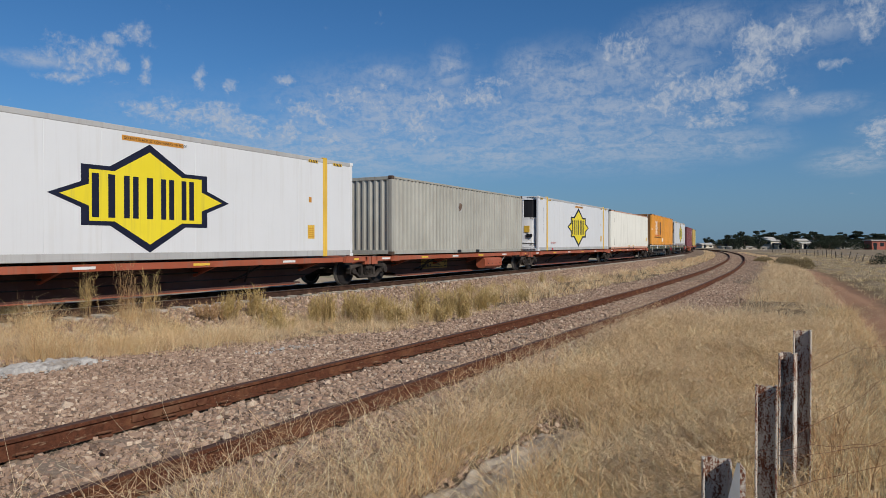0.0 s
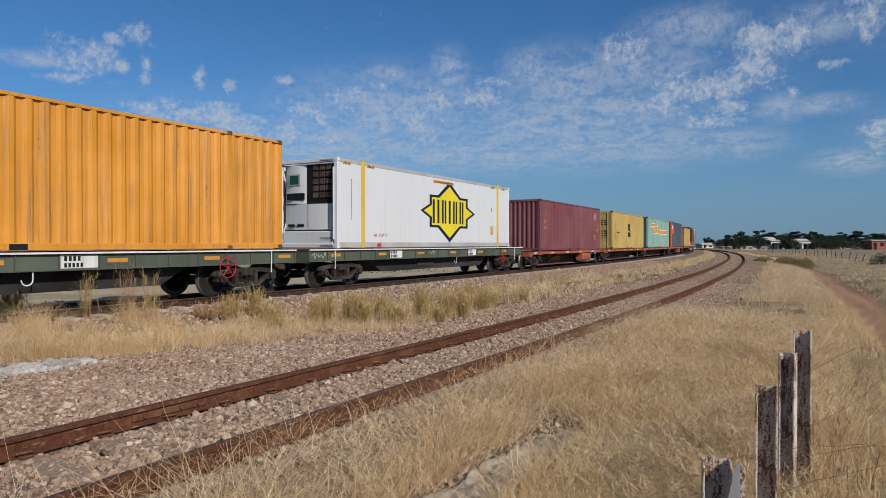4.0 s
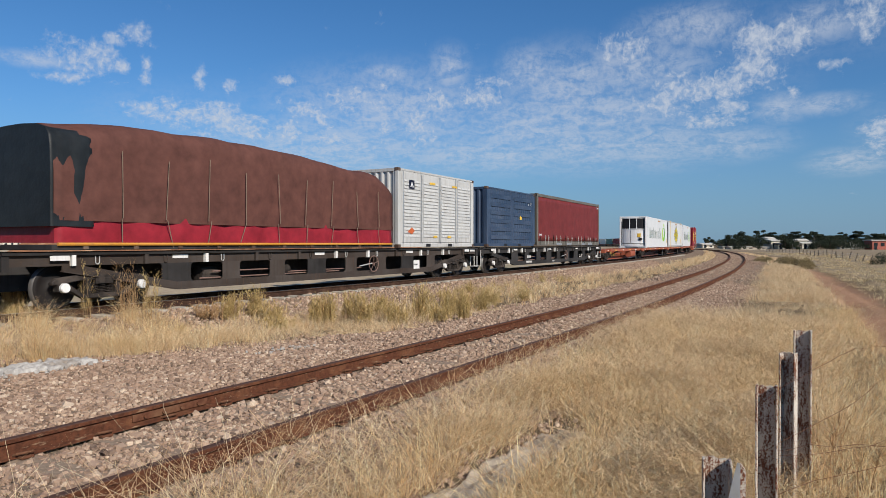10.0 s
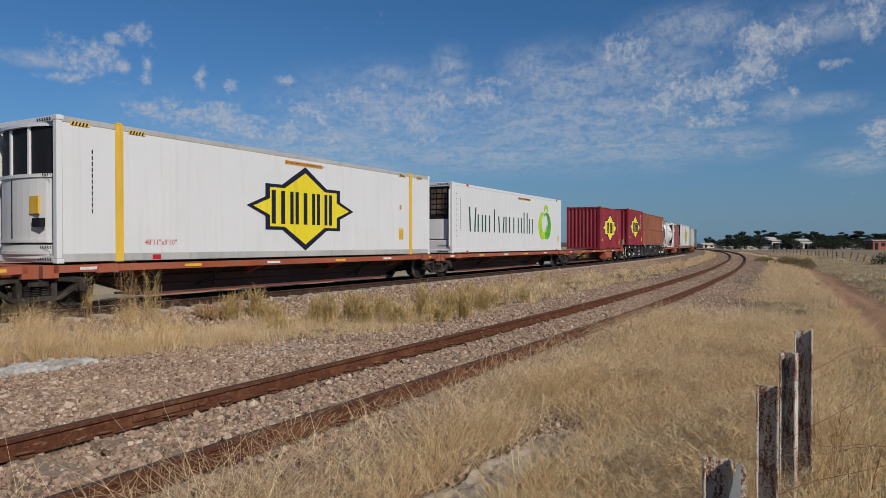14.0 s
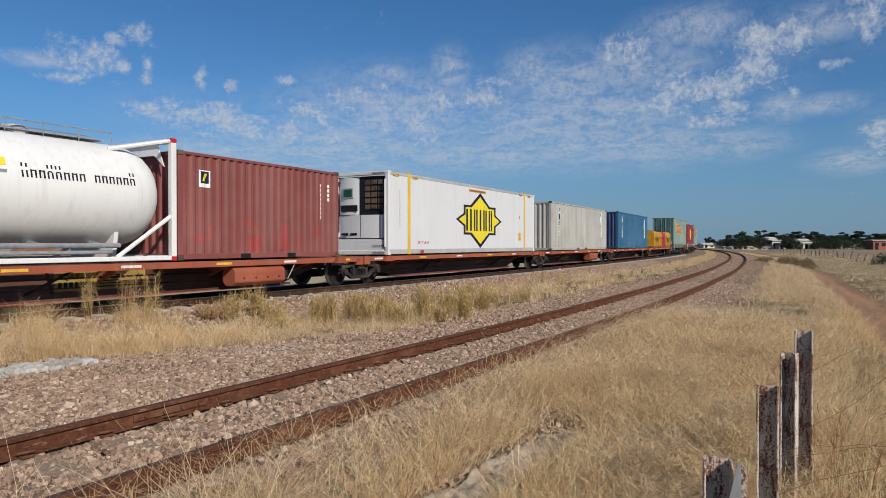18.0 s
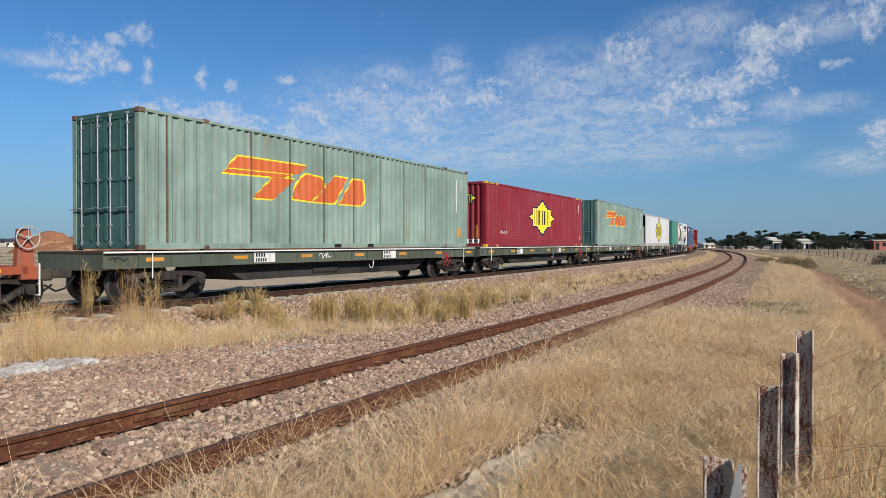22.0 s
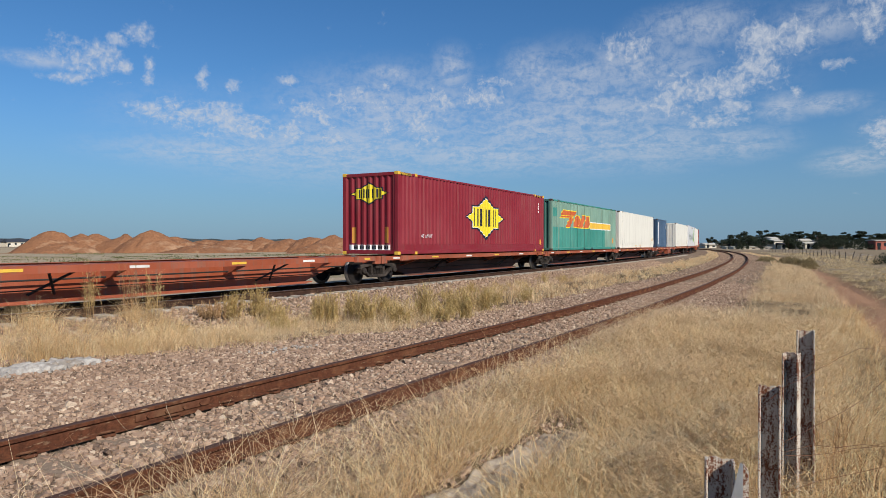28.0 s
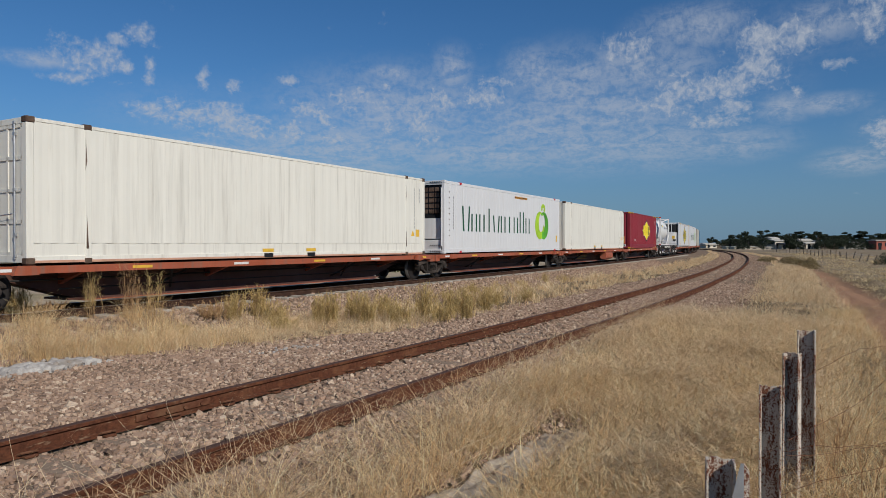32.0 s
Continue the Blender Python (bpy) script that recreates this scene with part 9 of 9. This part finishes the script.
house(1366, 246, 4.6, 5, 2.9, "render_white", "iron_roof_grey", "cream two-storey house among gum trees", 0.7, 12)
house(1379, 243, 3.6, 4, 1.7, "render_white", "iron_roof_dark", "low cream wing with a dark veranda roof", 0.6, 6)
house(1357, 250, 2.8, 5, 3.7, "render_white", "iron_roof_grey", "tall cream gabled house among gum trees", 0.8, 12)
house(1414, 246, 3.4, 5, 3.0, "render_white", "iron_roof_grey", "white two-part house among gum trees", 0.8, -8)
house(1424, 243, 4.4, 4, 2.0, "render_white", "iron_roof_grey", "white cottage with a pale iron roof", 0.7, 4)
house(1432, 248, 2.6, 4, 2.6, "render_white", "iron_roof_dark", "small white house with a dark roof", 0.6, 4)
house(1312, 236, 9.0, 4, 0.75, "render_white", "iron_roof_grey", "long low cream shed behind the paddock", 0.35, 0)
house(1340, 240, 5.0, 4, 0.7, "render_white", "iron_roof_grey", "low cream shed behind the paddock", 0.3, 0)
house(1290, 250, 6.0, 4, 0.8, "render_white", "iron_roof_grey", "low cream shed behind the paddock", 0.3, 0)
house(1502, 262, 9.0, 4, 2.2, "iron_roof_grey", "iron_roof_grey", "low pale shed beside the paddock", 0.5, 0)
house(1548, 224, 4.2, 5, 3.0, "brick_wall", "iron_roof_grey", "red brick house with a flat pale roof", 0.3, -6)
house(1604, 226, 10.0, 6, 2.4, "brick_wall", "iron_roof_dark", "low red brick house", 0.9, -6)
house(1247, 290, 5.0, 5, 1.5, "render_white", "iron_roof_grey", "small cream hut beside the railway", 0.8, 10)
house(1232, 320, 5.0, 5, 1.6, "render_white", "iron_roof_grey", "small cream shed beside the railway", 0.6, 0)
for i, px in enumerate((-14, 8, 27, 46)):
    house(px, 430 + 12 * (i % 2), 10.5, 9, 3.0, "render_white", "iron_roof_dark", "white house with a dark roof on the plain", 1.9, i * 5)
for i, px in enumerate((722, 752, 785, 812, 845)):
    house(px, 500 + 10 * (i % 2), 11.0, 9, 3.0, "render_white" if i % 2 else "brick_wall", "iron_roof_grey" if i % 2 else "iron_roof_dark", "house on the far side of the plain", 1.9, i * 9)


def far_ridge():
    """A low blue-grey ridge on the horizon."""
    def build(n, bsdf, co):
        f = n.noise(co, 0.02, 5, 0.6)
        n.link(n.mix(n.ramp(f, 0.3, 0.7), (0.05, 0.065, 0.07), (0.09, 0.10, 0.095)), bsdf.inputs["Base Color"])
    MAT["ridge"] = surface("blue_grey_ridge", build, 1.0)
    xs = np.linspace(-1900, 500, 160)
    top = 9 + 9 * lattice(xs, xs * 0, 0.006, 4) + 6 * lattice(xs, xs * 0, 0.03, 5)
    top = top * np.clip((xs + 1900) / 200, 0, 1) * np.clip((500 - xs) / 400, 0, 1)
    v = np.concatenate([np.stack([xs, xs * 0 + 2200, xs * 0 - 3], 1), np.stack([xs, xs * 0 + 2240, top], 1), np.stack([xs, xs * 0 + 2300, xs * 0 - 3], 1)])
    k = len(xs)
    f = [(i, i + 1, k + i + 1, k + i) for i in range(k - 1)] + [(k + i, k + i + 1, 2 * k + i + 1, 2 * k + i) for i in range(k - 1)]
    me = mesh_from("backdrop", v, f)
    me.materials.append(MAT["ridge"])
    tagged(new("backdrop", me), "low blue-grey ridge on the horizon", "ridge", kind="structure")


far_ridge()


# ---------------------------------------------------------------- paddock fence
MAT["fence_wood"] = rusty("weathered_fence_timber", (0.06, 0.048, 0.038), (0.12, 0.10, 0.08), (0.09, 0.07, 0.055), 10.0, 0.95)


def paddock_fence():
    f = thing("paddock_fence", "weathered timber post and wire fence along the paddock", "fence")
    rng = random.Random(4)
    tops = []
    for k in range(27):
        s = 84 + k * 4.1
        x, y, h = on_line(s, np.interp(s, (84, 105, 136, 174, 200), (19.2, 18.3, 17.6, 16.8, 16.2)))
        x, y = float(x), float(y)
        z = spot(x, y)
        thick = rng.uniform(0.038, 0.065) * (1.6 if k in (5, 22) else 1)
        tall = rng.uniform(0.78, 1.0) * (1.15 if k in (5, 22) else 1)
        lean = rng.uniform(-0.10, 0.10) if k > 3 else 0.35
        bm = rod((x, y, z - 0.2), (x + lean, y, z + tall), thick, 7, thick * 0.85)
        part("fence_post", bm, "fence_wood", f)
        tops.append((x, y, z))
    for hgt in (0.3, 0.52, 0.74):
        bm = bmesh.new()
        add_tube(bm, [(a[0], a[1], a[2] + hgt) for a in tops], 0.006, 4)
        part("fence_wire", bm, "galv", f)


paddock_fence()


# ---------------------------------------------------------------- old steel posts beside the eye
def flaking(lost):
    """White paint flaking off rusted steel; lost: the share of paint that has gone."""
    def shader(n, bsdf, co):
        f, g = n.noise(co, 85.0, 8, 0.78), n.noise(n.scaled(co, (14.0, 14.0, 5.0)), 1.0, 6, 0.7)
        k = n.math("ADD", n.math("MULTIPLY", f, 0.55), n.math("MULTIPLY", g, 0.45))
        col = n.mix(n.ramp(f, 0.3, 0.7), (0.40, 0.345, 0.27), (0.70, 0.64, 0.55))
        rust = n.mix(n.ramp(f, 0.35, 0.65), (0.050, 0.021, 0.014), (0.19, 0.062, 0.028))
        n.link(n.mix(n.ramp(k, 0.555 - 0.11 * lost, 0.585 - 0.11 * lost), col, rust), bsdf.inputs["Base Color"])
        bump(n, bsdf, k, 0.8, 0.006)
    return shader


MAT["flaking"] = surface("flaking_white_paint_on_rust", flaking(0.42), 0.8)
# the web: paint lost to rust, with extra dark rust painting in its shade
MAT["flaked_off"] = surface("rusted_web_darkened_for_shade", flaking(0.57), 0.85)


def steel_post(x, y, width, top, bottom, turn, seed, label, lean=0.0):
    """A channel-section post: web with two flanges and a ragged flame-cut top."""
    p = thing("steel_post", label, "post", "old steel posts")
    p.matrix_basis = pose(x, y, bottom, 0, lean, turn)
    hgt, t, fl = top - bottom, 0.010, width * 0.52
    rng = random.Random(seed)
    n = 10
    edge = [(width / 2 - width * i / n, hgt + rng.uniform(-0.006, 0.006)) for i in range(n + 1)]
    bm = prism([(-width / 2, 0), (width / 2, 0)] + edge, "y", 0, t)
    part("web", bm, "flaked_off", p)
    for s in (-1, 1):
        outline = [(s * width / 2, t), (s * width / 2, -fl), (s * (width / 2 - t), -fl), (s * (width / 2 - t * 1.4), t)]
        bm = prism(outline, "z", 0, hgt + rng.uniform(-0.004, 0.01))
        bmesh.ops.bevel(bm, geom=bm.edges[:], offset=0.002, segments=1, affect="EDGES")
        part("flange", bm, "flaking", p)
    return p


steel_post(2.475, 4.70, 0.112, 0.905, -0.45, -27, 1, "rusty channel post with flaking white paint")
steel_post(2.283, 4.50, 0.098, 0.785, -0.45, -46, 2, "rusty channel post with flaking white paint")
steel_post(1.803, 3.80, 0.112, 0.712, -0.45, -27, 3, "rusty channel post with flaking white paint")
low = steel_post(1.203, 3.00, 0.12, 0.562, -0.45, -18, 4, "short rusty channel post with a bent plate")
part("bent_plate", prism([(-0.022, 0.62), (0.085, 0.62), (0.085, 1.03), (0.073, 1.035)], "y", -0.125, -0.121), "galv", low, "bent galvanised plate with a slanted edge")
part("plate_edge", prism([(0.0855, 0.62), (0.107, 0.62), (0.107, 1.0), (0.0855, 1.03)], "y", -0.121, -0.09), "flaking", low, "rusty folded edge of the plate")


def loose_wire():
    """Rusted strands of old fence wire among the grass at the posts."""
    rng = random.Random(12)
    for k in range(5):
        bm = bmesh.new()
        z = 0.10 + 0.13 * k
        pts = []
        for i in range(15):
            u = i / 14
            pts.append((1.75 + 2.6 * u, 3.72 + 2.1 * u * (0.4 + 0.2 * k) + 0.05 * math.sin(7 * u + k), z + 0.12 * math.sin(3 * u + k * 1.7) + rng.uniform(-0.015, 0.015)))
        add_tube(bm, pts, 0.0015, 5)
        ob = new("fence_wire", mesh_of(bm, "fence_wire"))
        ob.data.materials.append(MAT["rail_rust"])
        tagged(ob, "rusted strand of old fence wire in the grass", "wire", "strands of fence wire")


loose_wire()


# ---------------------------------------------------------------- pale concrete and ash on the ground
def crust(name, label, s0, s1, o0, o1, seed, high, material="ash"):
    """A low broken crust of pale concrete or ash lying on the ground."""
    nx, ny = 90, 44
    u, v = np.meshgrid(np.linspace(0, 1, nx), np.linspace(0, 1, ny))
    s, o = s0 + (s1 - s0) * u, o0 + (o1 - o0) * v
    x, y, _ = on_line(s.ravel(), o.ravel())
    z = ground_height(x, y, s.ravel(), o.ravel())
    rim = np.minimum(np.minimum(u, 1 - u) * 4, np.minimum(v, 1 - v) * 3).ravel()
    body = np.clip(rim * 2.5 + (lattice(x, y, 3.2, seed) - 0.62) * 1.8 + (lattice(x, y, 8.0, seed + 3) - 0.5) * 0.5 - 0.3, -0.4, 0.5)
    body = np.minimum(body, rim * 5 - 0.45)
    z = z + high * 0.55 * np.abs(lattice(x, y, 5.5, seed + 7) - 0.5) * (body > 0) + high * body + ((lattice(x, y, 9.0, seed + 1) - 0.5) * 0.05 + (lattice(x, y, 21.0, seed + 2) - 0.5) * 0.035) * (body > 0)
    idx = np.arange(nx * ny).reshape(ny, nx)
    faces = np.stack([idx[:-1, :-1], idx[:-1, 1:], idx[1:, 1:], idx[1:, :-1]], -1).reshape(-1, 4)
    me = mesh_from(name, np.stack([x, y, z], 1), faces)
    me.materials.append(MAT[material])
    tagged(new(name, me), label, "rubble", "pale crusts on the ground")


MAT["old_concrete"] = rusty("weathered_tan_concrete", (0.32, 0.265, 0.20), (0.45, 0.38, 0.295), (0.24, 0.18, 0.125), 20.0, 0.95)
MAT["ash"] = rusty("pale_grey_ash", (0.32, 0.295, 0.265), (0.48, 0.45, 0.41), (0.25, 0.205, 0.16), 16.0, 0.95)
crust("ash_crust", "pale grey crust of old ash beside the ballast", 10.5, 11.9, 2.55, 3.30, 3, 0.15)
crust("concrete_strip", "broken pale concrete strip sunk in the grass", 8.3, 11.6, 10.98, 11.42, 7, 0.065, "old_concrete")


def ash_lumps(label, seed, count, s0, s1, o0, o1, size):
    """Broken lumps heaped on a crust of ash."""
    rng = np.random.default_rng(seed)
    s = np.clip(rng.normal((s0 + s1) / 2, (s1 - s0) * 0.26, count), s0, s1)
    o = np.clip(rng.normal((o0 + o1) / 2, (o1 - o0) * 0.26, count), o0, o1)
    stones("ash_lumps", label, rng, s, o, rng.gamma(4, size / 4, count), 1.2, "ash", "rubble")


ash_lumps("pale grey lumps of old ash beside the ballast", 31, 600, 10.45, 12.0, 2.5, 3.4, 0.034)
ash_lumps("pale grey lumps of old ash beside the ballast", 32, 160, 13.3, 15.0, 4.9, 5.4, 0.025)
# ---------------------------------------------------------------- what moves
def motions():
    times = [i * 0.5 for i in range(65)]
    for ob, mid, lift, half in MOVERS:
        rows = []
        for t in times:
            rows.append((t, Matrix.Translation((0, 0, lift)) @ vehicle_pose(mid - run(t), half)))
        walk(ob, rows)
    # wheels turn while they pass the eye and on to the bend
    for axle, x, station in WHEELS:
        passing = [i / FPS for i in range(int(SECONDS * FPS) + 1) if -8 < station - run(i / FPS) < 58]
        first, last = (passing[0], passing[-1]) if passing else (0.0, 0.0)
        rows = []
        for t in sorted({0.0, SECONDS, *passing}):
            turn = run(min(max(t, first), last)) / 0.46
            rows.append((t, Matrix.Translation((x, 0, 0.46)) @ Matrix.Rotation(-turn, 4, "Y")))
        walk(axle, rows)


consist()
motions()
